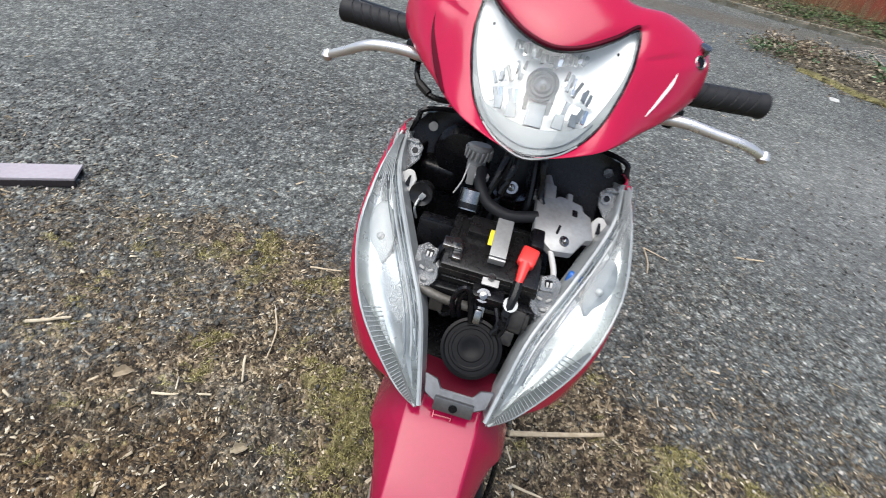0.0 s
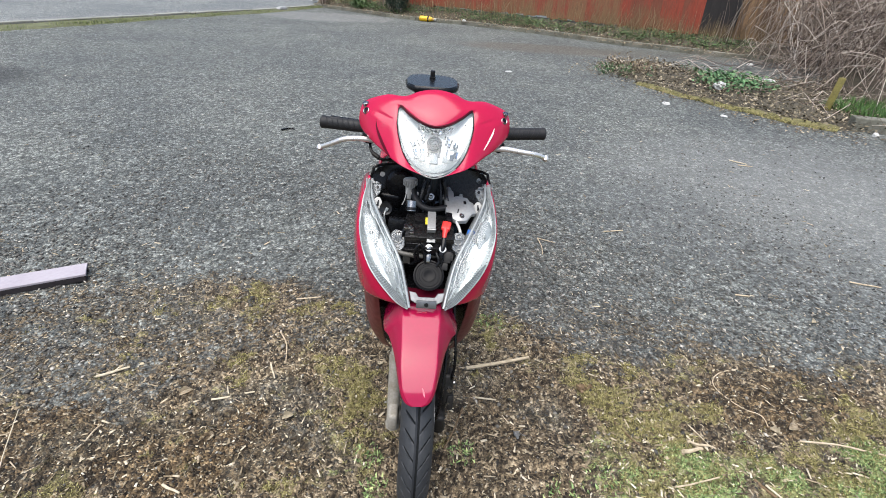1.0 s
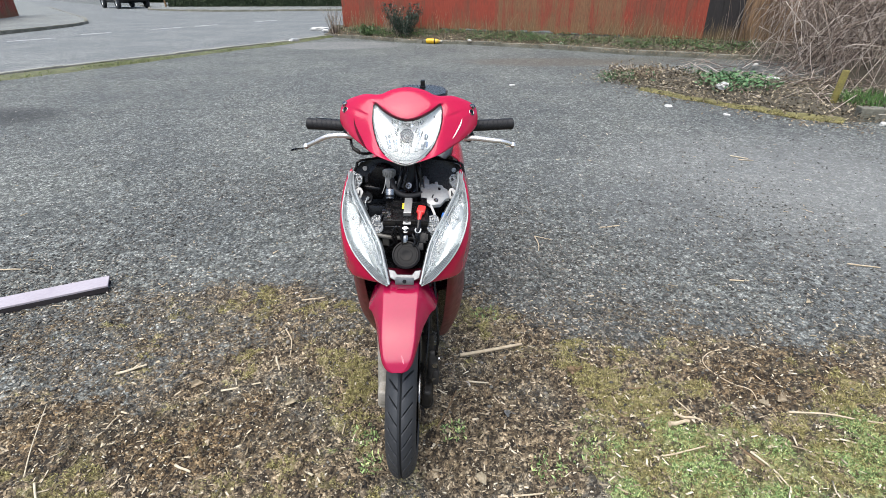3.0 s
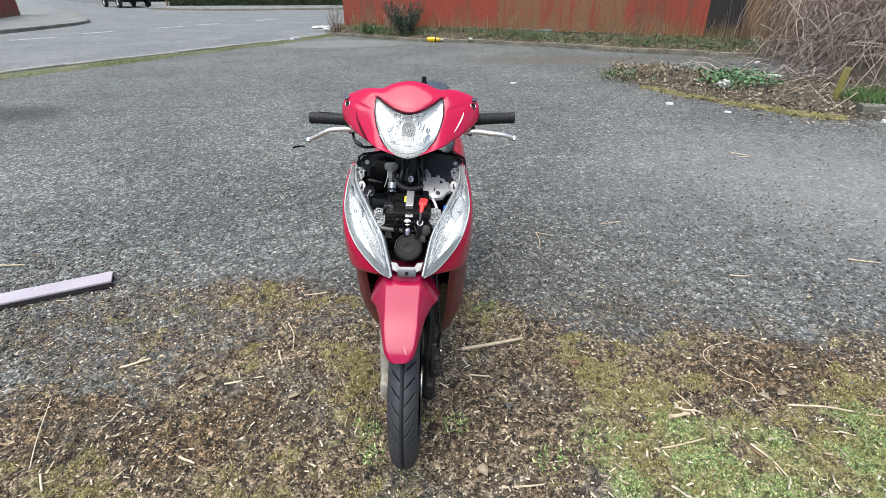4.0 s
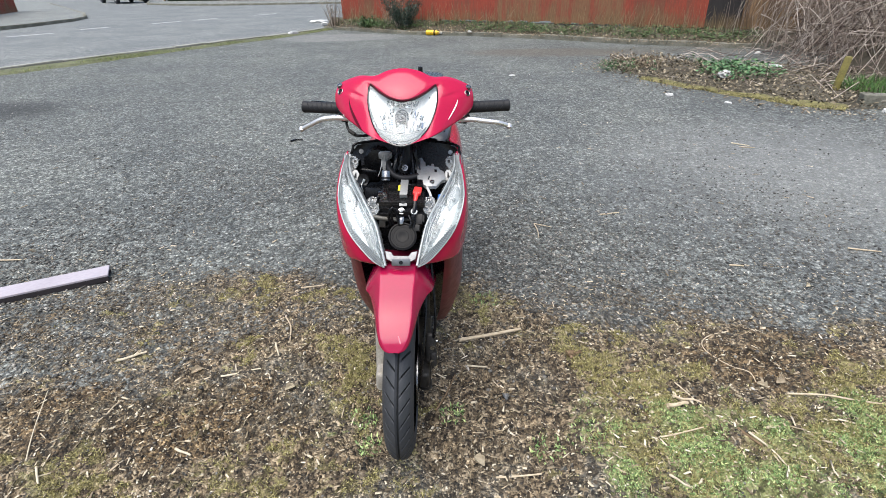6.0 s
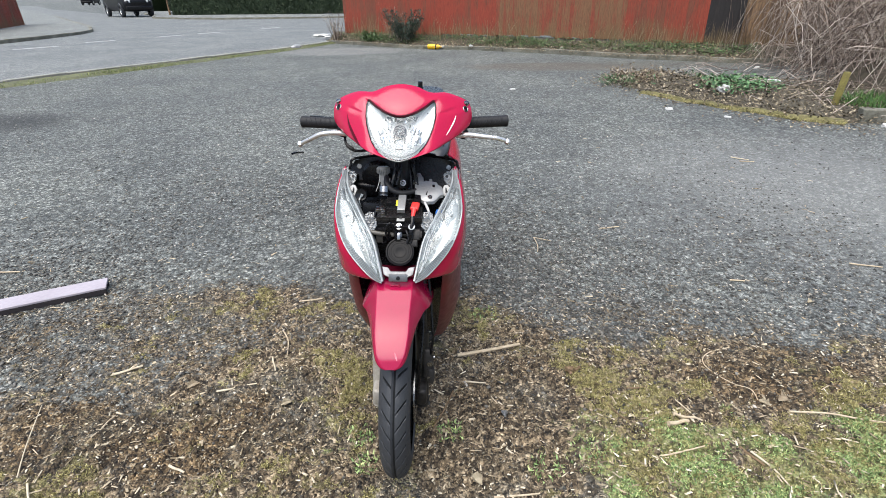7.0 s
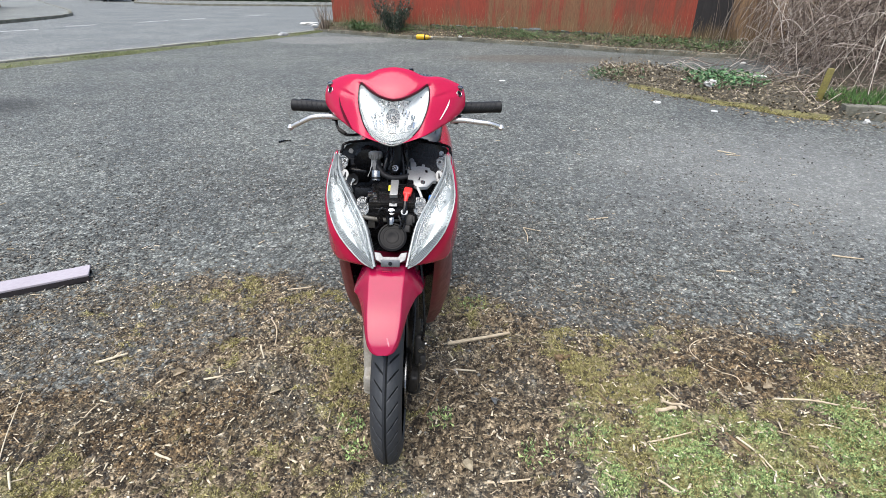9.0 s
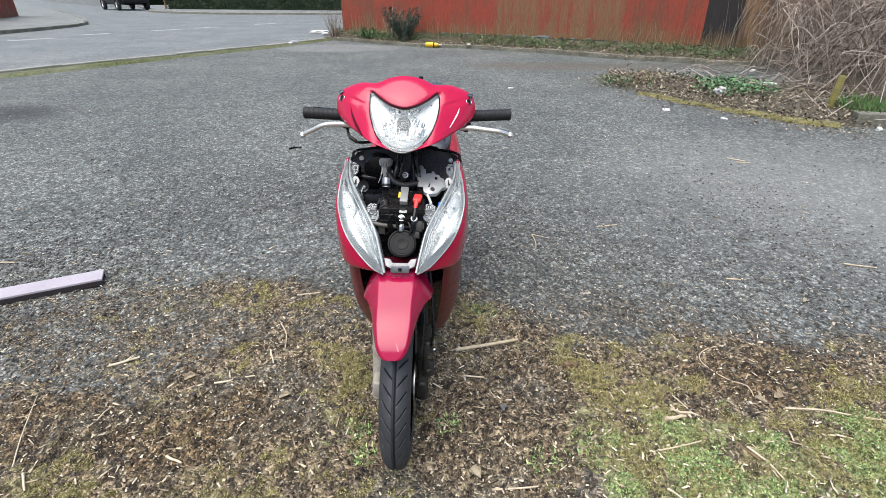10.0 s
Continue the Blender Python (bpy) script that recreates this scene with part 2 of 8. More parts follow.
def joined(*bms):
    base = bms[0]
    for other in bms[1:]:
        me = bpy.data.meshes.new("join")
        other.to_mesh(me)
        other.free()
        base.from_mesh(me)
        bpy.data.meshes.remove(me)
    return base


def root(name, m, label, category, group="", kind=""):
    ob = new(name)
    ob.empty_display_size = 0.1
    ob.matrix_world = m
    return tagged(ob, label, category, group, kind)


# ---- ground ----
def node_math(nt, op, a, b=None, c=None):
    n = nt.nodes.new("ShaderNodeMath")
    n.operation = op
    for i, v in enumerate((a, b, c)):
        if v is None:
            continue
        if isinstance(v, (int, float)):
            n.inputs[i].default_value = v
        else:
            nt.links.new(v, n.inputs[i])
    return n.outputs[0]


def node_noise(nt, vec, scale, detail=5, rough=0.55):
    n = nt.nodes.new("ShaderNodeTexNoise")
    n.inputs["Scale"].default_value = scale
    n.inputs["Detail"].default_value = detail
    n.inputs["Roughness"].default_value = rough
    nt.links.new(vec, n.inputs["Vector"])
    return n.outputs["Fac"]


def node_range(nt, v, a, b, lo=0.0, hi=1.0):
    n = nt.nodes.new("ShaderNodeMapRange")
    n.interpolation_type = "SMOOTHSTEP"
    for key, val in (("From Min", a), ("From Max", b), ("To Min", lo), ("To Max", hi)):
        n.inputs[key].default_value = val
    nt.links.new(v, n.inputs["Value"])
    return n.outputs[0]


def node_mix(nt, fac, a, b, mode="MIX"):
    n = nt.nodes.new("ShaderNodeMix")
    n.data_type = "RGBA"
    n.blend_type = mode
    for key, v in (("Factor", fac), ("A", a), ("B", b)):
        if isinstance(v, (tuple, list)):
            n.inputs[key].default_value = (*v, 1)
        elif isinstance(v, (int, float)):
            n.inputs[key].default_value = v
        else:
            nt.links.new(v, n.inputs[key])
    return n.outputs["Result"]


def node_ramp(nt, fac, stops):
    n = nt.nodes.new("ShaderNodeValToRGB")
    els = n.color_ramp.elements
    while len(els) < len(stops):
        els.new(0.5)
    for e, (p, c) in zip(els, stops):
        e.position = p
        e.color = (*c, 1)
    nt.links.new(fac, n.inputs["Fac"])
    return n.outputs["Color"]


def cells(nt, vec, scale, feature="F1", out="Color"):
    n = nt.nodes.new("ShaderNodeTexVoronoi")
    n.feature = feature
    n.inputs["Scale"].default_value = scale
    nt.links.new(vec, n.inputs["Vector"])
    return n.outputs[out]


def tarmac_nodes(nt, vec, k=1.62):
    """Worn tarmac with exposed stones: colour, with the shade of the gaps painted in, and height."""
    grit = cells(nt, vec, 84)
    sep = nt.nodes.new("ShaderNodeSeparateColor")
    nt.links.new(grit, sep.inputs[0])
    stones = node_ramp(nt, sep.outputs[0], [(0.0, (0.052 * k, 0.054 * k, 0.053 * k)), (0.42, (0.104 * k, 0.107 * k, 0.103 * k)),
                                           (0.75, (0.152 * k, 0.155 * k, 0.147 * k)), (0.93, (0.195 * k, 0.196 * k, 0.186 * k)), (1.0, (0.30 * k, 0.297 * k, 0.28 * k))])
    fine = cells(nt, vec, 260)
    sep2 = nt.nodes.new("ShaderNodeSeparateColor")
    nt.links.new(fine, sep2.inputs[0])
    small = node_ramp(nt, sep2.outputs[1], [(0.0, (0.042 * k, 0.044 * k, 0.043 * k)), (0.6, (0.105 * k, 0.109 * k, 0.1025 * k)), (1.0, (0.21 * k, 0.213 * k, 0.197 * k))])
    col = node_mix(nt, 0.45, stones, small)
    # shade in the gaps between the stones, multiplied into the colour
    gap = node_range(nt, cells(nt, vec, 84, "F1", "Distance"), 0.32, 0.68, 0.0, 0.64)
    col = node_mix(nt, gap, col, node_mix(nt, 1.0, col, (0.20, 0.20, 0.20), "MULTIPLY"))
    lumps = cells(nt, vec, 36)
    sep3 = nt.nodes.new("ShaderNodeSeparateColor")
    nt.links.new(lumps, sep3.inputs[0])
    col = node_mix(nt, 1.0, col, node_ramp(nt, sep3.outputs[2], [(0.0, (0.60, 0.61, 0.61)), (0.5, (0.95, 0.96, 0.95)), (0.85, (1.20, 1.21, 1.19)), (1.0, (1.60, 1.59, 1.52))]), "MULTIPLY")
    # likewise painted shade in the hollows between larger lumps
    hollow_shade = node_range(nt, cells(nt, vec, 36, "F1", "Distance"), 0.40, 0.70, 0.0, 0.55)
    col = node_mix(nt, hollow_shade, col, node_mix(nt, 1.0, col, (0.35, 0.35, 0.35), "MULTIPLY"))
    speck = cells(nt, vec, 30)
    sep4 = nt.nodes.new("ShaderNodeSeparateColor")
    nt.links.new(speck, sep4.inputs[0])
    pale = node_math(nt, "MULTIPLY", node_range(nt, sep4.outputs[0], 0.82, 0.86), node_range(nt, cells(nt, vec, 30, "F1", "Distance"), 0.14, 0.26, 0.8, 0.0))
    col = node_mix(nt, pale, col, (0.42, 0.41, 0.38))
    dim = node_math(nt, "MULTIPLY", node_range(nt, sep4.outputs[1], 0.86, 0.90), node_range(nt, cells(nt, vec, 30, "F1", "Distance"), 0.22, 0.42, 0.7, 0.0))
    col = node_mix(nt, dim, col, (0.035, 0.036, 0.036))
    col = node_mix(nt, 1.0, col, (0.985, 1.0, 1.02), "MULTIPLY")
    big = node_range(nt, node_noise(nt, vec, 0.7, 6), 0.35, 0.68)
    col = node_mix(nt, big, node_mix(nt, 1.0, col, (0.84, 0.87, 0.88), "MULTIPLY"), node_mix(nt, 1.0, col, (1.14, 1.16, 1.13), "MULTIPLY"))
    mid = node_range(nt, node_noise(nt, vec, 6.0, 5), 0.4, 0.66)
    col = node_mix(nt, mid, col, node_mix(nt, 1.0, col, (0.80, 0.80, 0.79), "MULTIPLY"))
    h = node_math(nt, "MULTIPLY_ADD", cells(nt, vec, 84, "F1", "Distance"), -0.8, node_math(nt, "MULTIPLY_ADD", cells(nt, vec, 36, "F1", "Distance"), -1.2, node_math(nt, "MULTIPLY", node_noise(nt, vec, 180, 3), 0.5)))
    return col, h


def ground_material():
    m = bpy.data.materials.new("tarmac_and_soil")
    m.use_nodes = True
    nt = m.node_tree
    b = nt.nodes["Principled BSDF"]
    tc = nt.nodes.new("ShaderNodeTexCoord")
    vec = tc.outputs["Object"]
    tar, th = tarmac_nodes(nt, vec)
    # compact brown soil with bits
    bits = cells(nt, vec, 120)
    sep = nt.nodes.new("ShaderNodeSeparateColor")
    nt.links.new(bits, sep.inputs[0])
    soil = node_ramp(nt, sep.outputs[0], [(0.0, (0.026, 0.021, 0.015)), (0.38, (0.150, 0.124, 0.088)), (0.66, (0.29, 0.245, 0.175)),
                                         (0.86, (0.34, 0.29, 0.21)), (1.0, (0.60, 0.53, 0.40))])
    # crevice shade put into the soil colour: darker between crumbs, brighter on them
    crumb = node_range(nt, node_noise(nt, vec, 34, 6, 0.65), 0.36, 0.62)
    soil = node_mix(nt, crumb, node_mix(nt, 1.0, soil, (0.40, 0.37, 0.34), "MULTIPLY"), node_mix(nt, 1.0, soil, (1.28, 1.21, 1.10), "MULTIPLY"))
    damp = node_range(nt, node_noise(nt, vec, 4.5, 6), 0.42, 0.62)
    soil = node_mix(nt, damp, node_mix(nt, 1.0, soil, (0.78, 0.75, 0.72), "MULTIPLY"), soil)
    grey = node_range(nt, node_noise(nt, vec, 2.2, 5), 0.5, 0.62)
    soil = node_mix(nt, node_math(nt, "MULTIPLY", grey, 0.45), soil, tar)
    moss_c = node_ramp(nt, node_noise(nt, vec, 60, 5), [(0.28, (0.065, 0.058, 0.026)), (0.48, (0.21, 0.19, 0.080)), (0.70, (0.44, 0.405, 0.19))])
    green_c = node_ramp(nt, node_noise(nt, vec, 70, 5), [(0.28, (0.055, 0.065, 0.022)), (0.5, (0.23, 0.27, 0.10)), (0.75, (0.46, 0.50, 0.23))])
    at = nt.nodes.new("ShaderNodeAttribute")
    at.attribute_name = "soil"
    mo = nt.nodes.new("ShaderNodeAttribute")
    mo.attribute_name = "moss"
    gr = nt.nodes.new("ShaderNodeAttribute")
    gr.attribute_name = "green"
    ragged = node_math(nt, "SUBTRACT", node_math(nt, "ADD", node_math(nt, "MULTIPLY", node_noise(nt, vec, 9, 7, 0.7), 0.5),
                                                 node_math(nt, "MULTIPLY", node_noise(nt, vec, 55, 4, 0.7), 0.5)), 0.5)
    f_soil = node_range(nt, node_math(nt, "MULTIPLY_ADD", ragged, 4.0, at.outputs["Fac"]), 0.22, 0.78)
    f_moss = node_range(nt, node_math(nt, "MULTIPLY_ADD", ragged, 4.2, mo.outputs["Fac"]), 0.46, 0.78)
    f_green = node_range(nt, node_math(nt, "MULTIPLY_ADD", ragged, 3.6, gr.outputs["Fac"]), 0.40, 0.70)
    wet = nt.nodes.new("ShaderNodeAttribute")
    wet.attribute_name = "damp"
    f_wet = node_range(nt, node_math(nt, "MULTIPLY_ADD", ragged, 3.0, wet.outputs["Fac"]), 0.35, 0.8, 0.0, 0.75)
    soil = node_mix(nt, f_wet, soil, node_mix(nt, 1.0, soil, (0.62, 0.52, 0.38), "MULTIPLY"))
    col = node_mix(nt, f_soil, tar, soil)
    col = node_mix(nt, node_math(nt, "MULTIPLY", f_moss, 0.60), col, moss_c)
    col = node_mix(nt, node_math(nt, "MULTIPLY", f_green, 0.72), col, green_c)
    # shade in the pits between the crumbs, put into the colour; pale dry crumbs on top
    pit_shade = node_range(nt, node_noise(nt, vec, 26, 8, 0.72), 0.43, 0.55, 0.82, 0.0)
    col = node_mix(nt, node_math(nt, "MULTIPLY", pit_shade, f_soil), col, node_mix(nt, 1.0, col, (0.20, 0.185, 0.165), "MULTIPLY"))
    pale = node_range(nt, node_noise(nt, vec, 75, 4, 0.6), 0.60, 0.68, 0.0, 0.55)
    col = node_mix(nt, node_math(nt, "MULTIPLY", pale, f_soil), col, (0.52, 0.47, 0.35))
    # cast shadow of something unseen, painted as a dark patch beside the parking bays
    mp = nt.nodes.new("ShaderNodeMapping")
    mp.vector_type = "TEXTURE"
    mp.inputs["Location"].default_value = (-5.55, 4.75, 0)
    mp.inputs["Scale"].default_value = (1.0, 0.62, 1)
    nt.links.new(vec, mp.inputs["Vector"])
    ln = nt.nodes.new("ShaderNodeVectorMath")
    ln.operation = "LENGTH"
    nt.links.new(mp.outputs[0], ln.inputs[0])
    shadow_patch = node_range(nt, node_math(nt, "MULTIPLY_ADD", node_noise(nt, vec, 2.5, 4), 0.5, ln.outputs["Value"]), 0.6, 1.5, 0.7, 0.0)
    col = node_mix(nt, shadow_patch, col, (0.018, 0.019, 0.02))
    def blot(loc, size, lo, hi, most):
        m2 = nt.nodes.new("ShaderNodeMapping")
        m2.vector_type = "TEXTURE"
        m2.inputs["Location"].default_value = (*loc, 0)
        m2.inputs["Scale"].default_value = (*size, 1)
        nt.links.new(vec, m2.inputs["Vector"])
        l2 = nt.nodes.new("ShaderNodeVectorMath")
        l2.operation = "LENGTH"
        nt.links.new(m2.outputs[0], l2.inputs[0])
        return node_range(nt, node_math(nt, "MULTIPLY_ADD", node_noise(nt, vec, 1.8, 6, 0.65), 0.8, l2.outputs["Value"]), lo, hi, most, 0.0)

    col = node_mix(nt, blot((3.1, 2.7), (1.9, 1.6), 0.6, 1.8, 0.45), col, (0.215, 0.22, 0.212))
    col = node_mix(nt, blot((-3.3, 13.2), (1.9, 1.1), 1.1, 1.5, 0.35), col, (0.22, 0.22, 0.21))
    col = node_mix(nt, blot((2.0, 9.9), (2.2, 0.75), 0.9, 1.5, 0.5), col, (0.085, 0.066, 0.045))
    col = node_mix(nt, blot((4.6, 10.2), (2.2, 0.7), 0.9, 1.5, 0.45), col, (0.06, 0.058, 0.045))
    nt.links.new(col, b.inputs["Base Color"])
    b.inputs["Roughness"].default_value = 0.85
    b.inputs["Specular IOR Level"].default_value = 0.35
    h2 = node_math(nt, "ADD", node_math(nt, "MULTIPLY", cells(nt, vec, 120, "F1", "Distance"), -1.2), node_math(nt, "MULTIPLY", node_noise(nt, vec, 90, 5), 1.2))
    hh = nt.nodes.new("ShaderNodeMix")
    nt.links.new(f_soil, hh.inputs["Factor"])
    nt.links.new(th, hh.inputs["A"])
    nt.links.new(h2, hh.inputs["B"])
    bump = nt.nodes.new("ShaderNodeBump")
    bump.inputs["Strength"].default_value = 1.0
    bump.inputs["Distance"].default_value = 0.009
    nt.links.new(hh.outputs["Result"], bump.inputs["Height"])
    nt.links.new(bump.outputs[0], b.inputs["Normal"])
    return m


def smooth(a, b, v):
    t = np.clip((v - a) / (b - a), 0, 1)
    return t * t * (3 - 2 * t)


def wave(x, y, seed, scale):
    """Smooth random field for whole arrays, about -1 to 1."""
    r = np.random.RandomState(seed)
    out = np.zeros_like(x)
    for _ in range(9):
        a, f, p = r.uniform(0, 2 * np.pi), scale * r.uniform(0.6, 1.8), r.uniform(0, 2 * np.pi)
        out += np.sin((x * np.cos(a) + y * np.sin(a)) * f + p)
    return out / 4.0


def blob(x, y, cx, cy, rx, ry):
    """A soft-edged patch, 1 in its middle."""
    return smooth(1.35, 0.35, np.hypot((x - cx) / rx, (y - cy) / ry))


SOIL_X = [-3.0, -1.57, -1.09, -0.83, -0.67, -0.45, -0.2, 0.05, 0.24, 0.41, 0.65, 0.88, 1.13, 1.39, 1.72, 1.99, 3.0]
SOIL_Y = [0.12, 0.22, 0.28, 0.42, 0.55, 0.66, 0.86, 1.0, 1.04, 0.92, 0.72, 0.64, 0.67, 0.70, 0.64, 0.64, 0.60]


def soil_field(x, y):
    rough = 0.06 * wave(x, y, 3, 5.0) + 0.05 * wave(x, y, 4, 13.0) + 0.03 * wave(x, y, 18, 31.0)
    body = smooth(0.26, -0.18, y - np.interp(x, SOIL_X, SOIL_Y) + rough)
    island = 0.8 * blob(x + rough, y + rough, -0.78, 0.90, 0.72, 0.26)
    thin = 0.58 * blob(x + rough, y + rough, -0.85, 0.62, 1.35, 0.5) + 0.10 * wave(x, y, 19, 17.0) * blob(x, y, -0.75, 0.62, 1.15, 0.5)
    spread = 0.42 * blob(x + rough, y + rough, 0.72, 0.72, 0.85, 0.34) + 0.10 * wave(x, y, 20, 15.0) * blob(x, y, 0.72, 0.72, 0.85, 0.34)
    return np.maximum(np.maximum(body, island), np.maximum(thin, spread))


def dark_field(x, y):
    """Damp, freshly turned soil."""
    r = 0.10 * wave(x, y, 41, 6.0) + 0.07 * wave(x, y, 42, 17.0)
    left = 0.95 * blob(x + r, y + r, -0.92, 0.10, 0.72, 0.24)
    right = 0.9 * np.maximum(blob(x + r, y + r, 1.42, 0.50, 0.52, 0.22), 0.8 * blob(x + r, y + r, 1.15, 0.38, 0.25, 0.16))
    lump = 0.4 * smooth(0.25, 0.75, wave(x, y, 43, 5.0)) * smooth(0.1, -0.2, x)
    return np.clip(np.maximum(np.maximum(left, right), lump), 0, 1)


def moss_field(x, y):
    r = 0.05 * wave(x, y, 5, 9.0) + 0.04 * wave(x, y, 6, 23.0)
    px, py = x + r, y - r
    out = 0.22 + 0.0 * x
    for cx, cy, rx, ry, k in ((-1.05, -0.17, 0.34, 0.16, 0.9), (-0.93, 0.30, 0.20, 0.07, 0.5), (-0.26, 0.40, 0.24, 0.15, 0.85), (-0.16, 0.19, 0.18, 0.14, 0.7), (0.30, 0.85, 0.16, 0.14, 0.8),
                              (-0.80, 0.91, 0.55, 0.18, 0.55), (0.82, 0.45, 0.32, 0.20, 0.95), (1.72, 0.42, 0.32, 0.20, 1.0), (-0.45, -0.12, 0.55, 0.22, 0.6), (0.95, 0.1, 0.6, 0.28, 0.8), (1.7, 0.05, 0.6, 0.35, 0.9)):
        out = np.maximum(out, k * blob(px, py, cx, cy, rx, ry))
    bare = 0.45 * blob(px, py, 0.33, 0.15, 0.26, 0.42)
    out = 0.12 + 0.66 * out + 0.26 * wave(x, y, 12, 22.0) + 0.24 * wave(x, y, 15, 52.0) + 0.12 * wave(x, y, 44, 110.0) - bare - 0.25 * dark_field(x, y)
    return np.clip(out, 0, 1) * smooth(0.15, 0.75, soil_field(x, y))


def green_field(x, y):
    r = 0.05 * wave(x, y, 9, 7.0) + 0.05 * wave(x, y, 13, 19.0) + 0.02 * wave(x, y, 17, 40.0)
    body = smooth(0.42, 0.86, x + r + 0.35 * (y - 0.1)) * smooth(0.36, 0.14, y + r)
    for cx, cy, rr, k in ((0.55, 0.05, 0.10, 0.7), (0.64, 0.16, 0.09, 0.6), (0.80, 0.30, 0.11, 0.6), (1.22, 0.26, 0.14, 0.8), (-0.15, 0.14, 0.06, 0.5)):
        body = np.maximum(body, k * blob(x + r, y + r, cx, cy, rr, rr))
    return np.clip(body * (0.72 + 0.30 * wave(x, y, 11, 7.0) + 0.34 * wave(x, y, 14, 22.0)), 0, 1)


def ground_height(x, y):
    s = soil_field(x, y)
    h = 0.0022 * wave(x, y, 20, 30.0) + 0.0016 * wave(x, y, 25, 110.0) + s * (0.009 * wave(x, y, 21, 14.0) + 0.008 * wave(x, y, 22, 36.0) + 0.009 * wave(x, y, 23, 80.0) + 0.008 * wave(x, y, 24, 150.0))
    h = h + 0.008 * np.clip(green_field(x, y), 0, 1) + 0.004 * moss_field(x, y)
    near = smooth(0.10, 0.04, np.abs(x)) * smooth(0.18, 0.08, np.abs(y))
    return h * (1 - near) * smooth(4.2, 3.0, np.abs(x)) * smooth(3.4, 2.4, np.abs(y - 0.2))


def axis_steps(lo, hi, step):
    fine = np.arange(lo, hi + 1e-6, step)
    span = [0.06 * k for k in range(1, 51)] + [4, 6, 12, 25, 60, 150, 400, 900]
    return np.concatenate([[lo - s for s in span[::-1]], fine, [hi + s for s in span]])


gx, gy = axis_steps(-3.0, 3.2, 0.014), axis_steps(-1.2, 1.9, 0.014)
GX, GY = np.meshgrid(gx, gy)
GZ = ground_height(GX, GY)
nxg, nyg = len(gx), len(gy)
idx = np.arange(nxg * nyg).reshape(nyg, nxg)
quads = np.stack([idx[:-1, :-1], idx[:-1, 1:], idx[1:, 1:], idx[1:, :-1]], -1).reshape(-1, 4)
gm = bpy.data.meshes.new("ground")
gm.from_pydata(np.stack([GX, GY, GZ], -1).reshape(-1, 3).tolist(), [], quads.tolist())
gm.polygons.foreach_set("use_smooth", [True] * len(gm.polygons))
for key, field in (("soil", soil_field), ("moss", moss_field), ("green", green_field), ("damp", dark_field)):
    at = gm.attributes.new(key, "FLOAT", "POINT")
    at.data.foreach_set("value", field(GX, GY).reshape(-1).astype(np.float32))
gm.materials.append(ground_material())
tagged(new("ground", gm), "worn grey tarmac car park running into mossy soil", "ground", "", "structure")


def ground_sheet_material(name, base_k, tint, cell=60, bump_d=0.003):
    m = bpy.data.materials.new(name)
    m.use_nodes = True
    nt = m.node_tree
    b = nt.nodes["Principled BSDF"]
    tc = nt.nodes.new("ShaderNodeTexCoord")
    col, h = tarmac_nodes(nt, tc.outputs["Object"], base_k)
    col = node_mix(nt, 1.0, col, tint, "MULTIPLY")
    nt.links.new(col, b.inputs["Base Color"])
    b.inputs["Roughness"].default_value = 0.8
    bump = nt.nodes.new("ShaderNodeBump")
    bump.inputs["Distance"].default_value = bump_d
    nt.links.new(h, bump.inputs["Height"])
    nt.links.new(bump.outputs[0], b.inputs["Normal"])
    return m


ROAD = ground_sheet_material("pale_road_tarmac", 1.9, (1.0, 1.0, 1.03))
PAVING = ground_sheet_material("pavement_tarmac", 2.15, (1.0, 0.99, 0.98))
CONCRETE = material("weathered_concrete", (0.20, 0.195, 0.165), 0.85, second=(0.07, 0.07, 0.045), scale=6, amount=0.9, fine=45, grain=0.05, grain_scale=160, per_object=0.15)
PALE_CONCRETE = material("pale_concrete_edging", (0.24, 0.235, 0.21), 0.85, second=(0.13, 0.13, 0.10), scale=5, amount=0.8, fine=45, grain=0.04, grain_scale=160, per_object=0.12)
SOIL = material("leafy_soil", (0.032, 0.027, 0.018), 0.95, second=(0.085, 0.074, 0.048), scale=14, amount=0.9, fine=90, grain=0.06, grain_scale=120)
MOSS = material("yellow_green_moss", (0.075, 0.065, 0.028), 0.95, second=(0.20, 0.185, 0.065), scale=10, amount=0.9, fine=70, grain=0.08, grain_scale=140)
WHITE_LINE = material("worn_white_road_paint", (0.46, 0.46, 0.45), 0.7, second=(0.22, 0.22, 0.22), scale=4, amount=0.9, fine=30)


def flat_polygon(pts, z, thick):
    bm = bmesh.new()
    f = bm.faces.new([bm.verts.new((x, y, z)) for x, y in pts])
    got = bmesh.ops.extrude_face_region(bm, geom=[f])
    bmesh.ops.translate(bm, vec=(0, 0, -thick), verts=[v for v in got["geom"] if isinstance(v, bmesh.types.BMVert)])
    bmesh.ops.triangulate(bm, faces=[f for f in bm.faces if len(f.verts) > 4])
    return bm


# the road beyond the mossy edging, and the pavements
def slab(name, pts, z, thick, mat, label):
    ob = part(name, flat_polygon(pts, z, thick), mat, None, "", False)
    return tagged(ob, label, name, "", "structure")


slab("road", [(-11.6, 0.5), (-8.13, 7.84), (-7.23, 9.70), (-6.54, 10.85), (-5.78, 12.38), (-4.89, 14.2), (-4.04, 16.45), (-3.4, 19.5), (30, 34), (60, 41), (60, 55), (-27, 45), (-33, 48), (-60, 75), (-90, 110), (-130, 110),
              (-80, 70), (-40, 36), (-40, -30), (-27, -30)], 0.006, 0.03, ROAD, "pale grey tarmac road with worn white dashes")
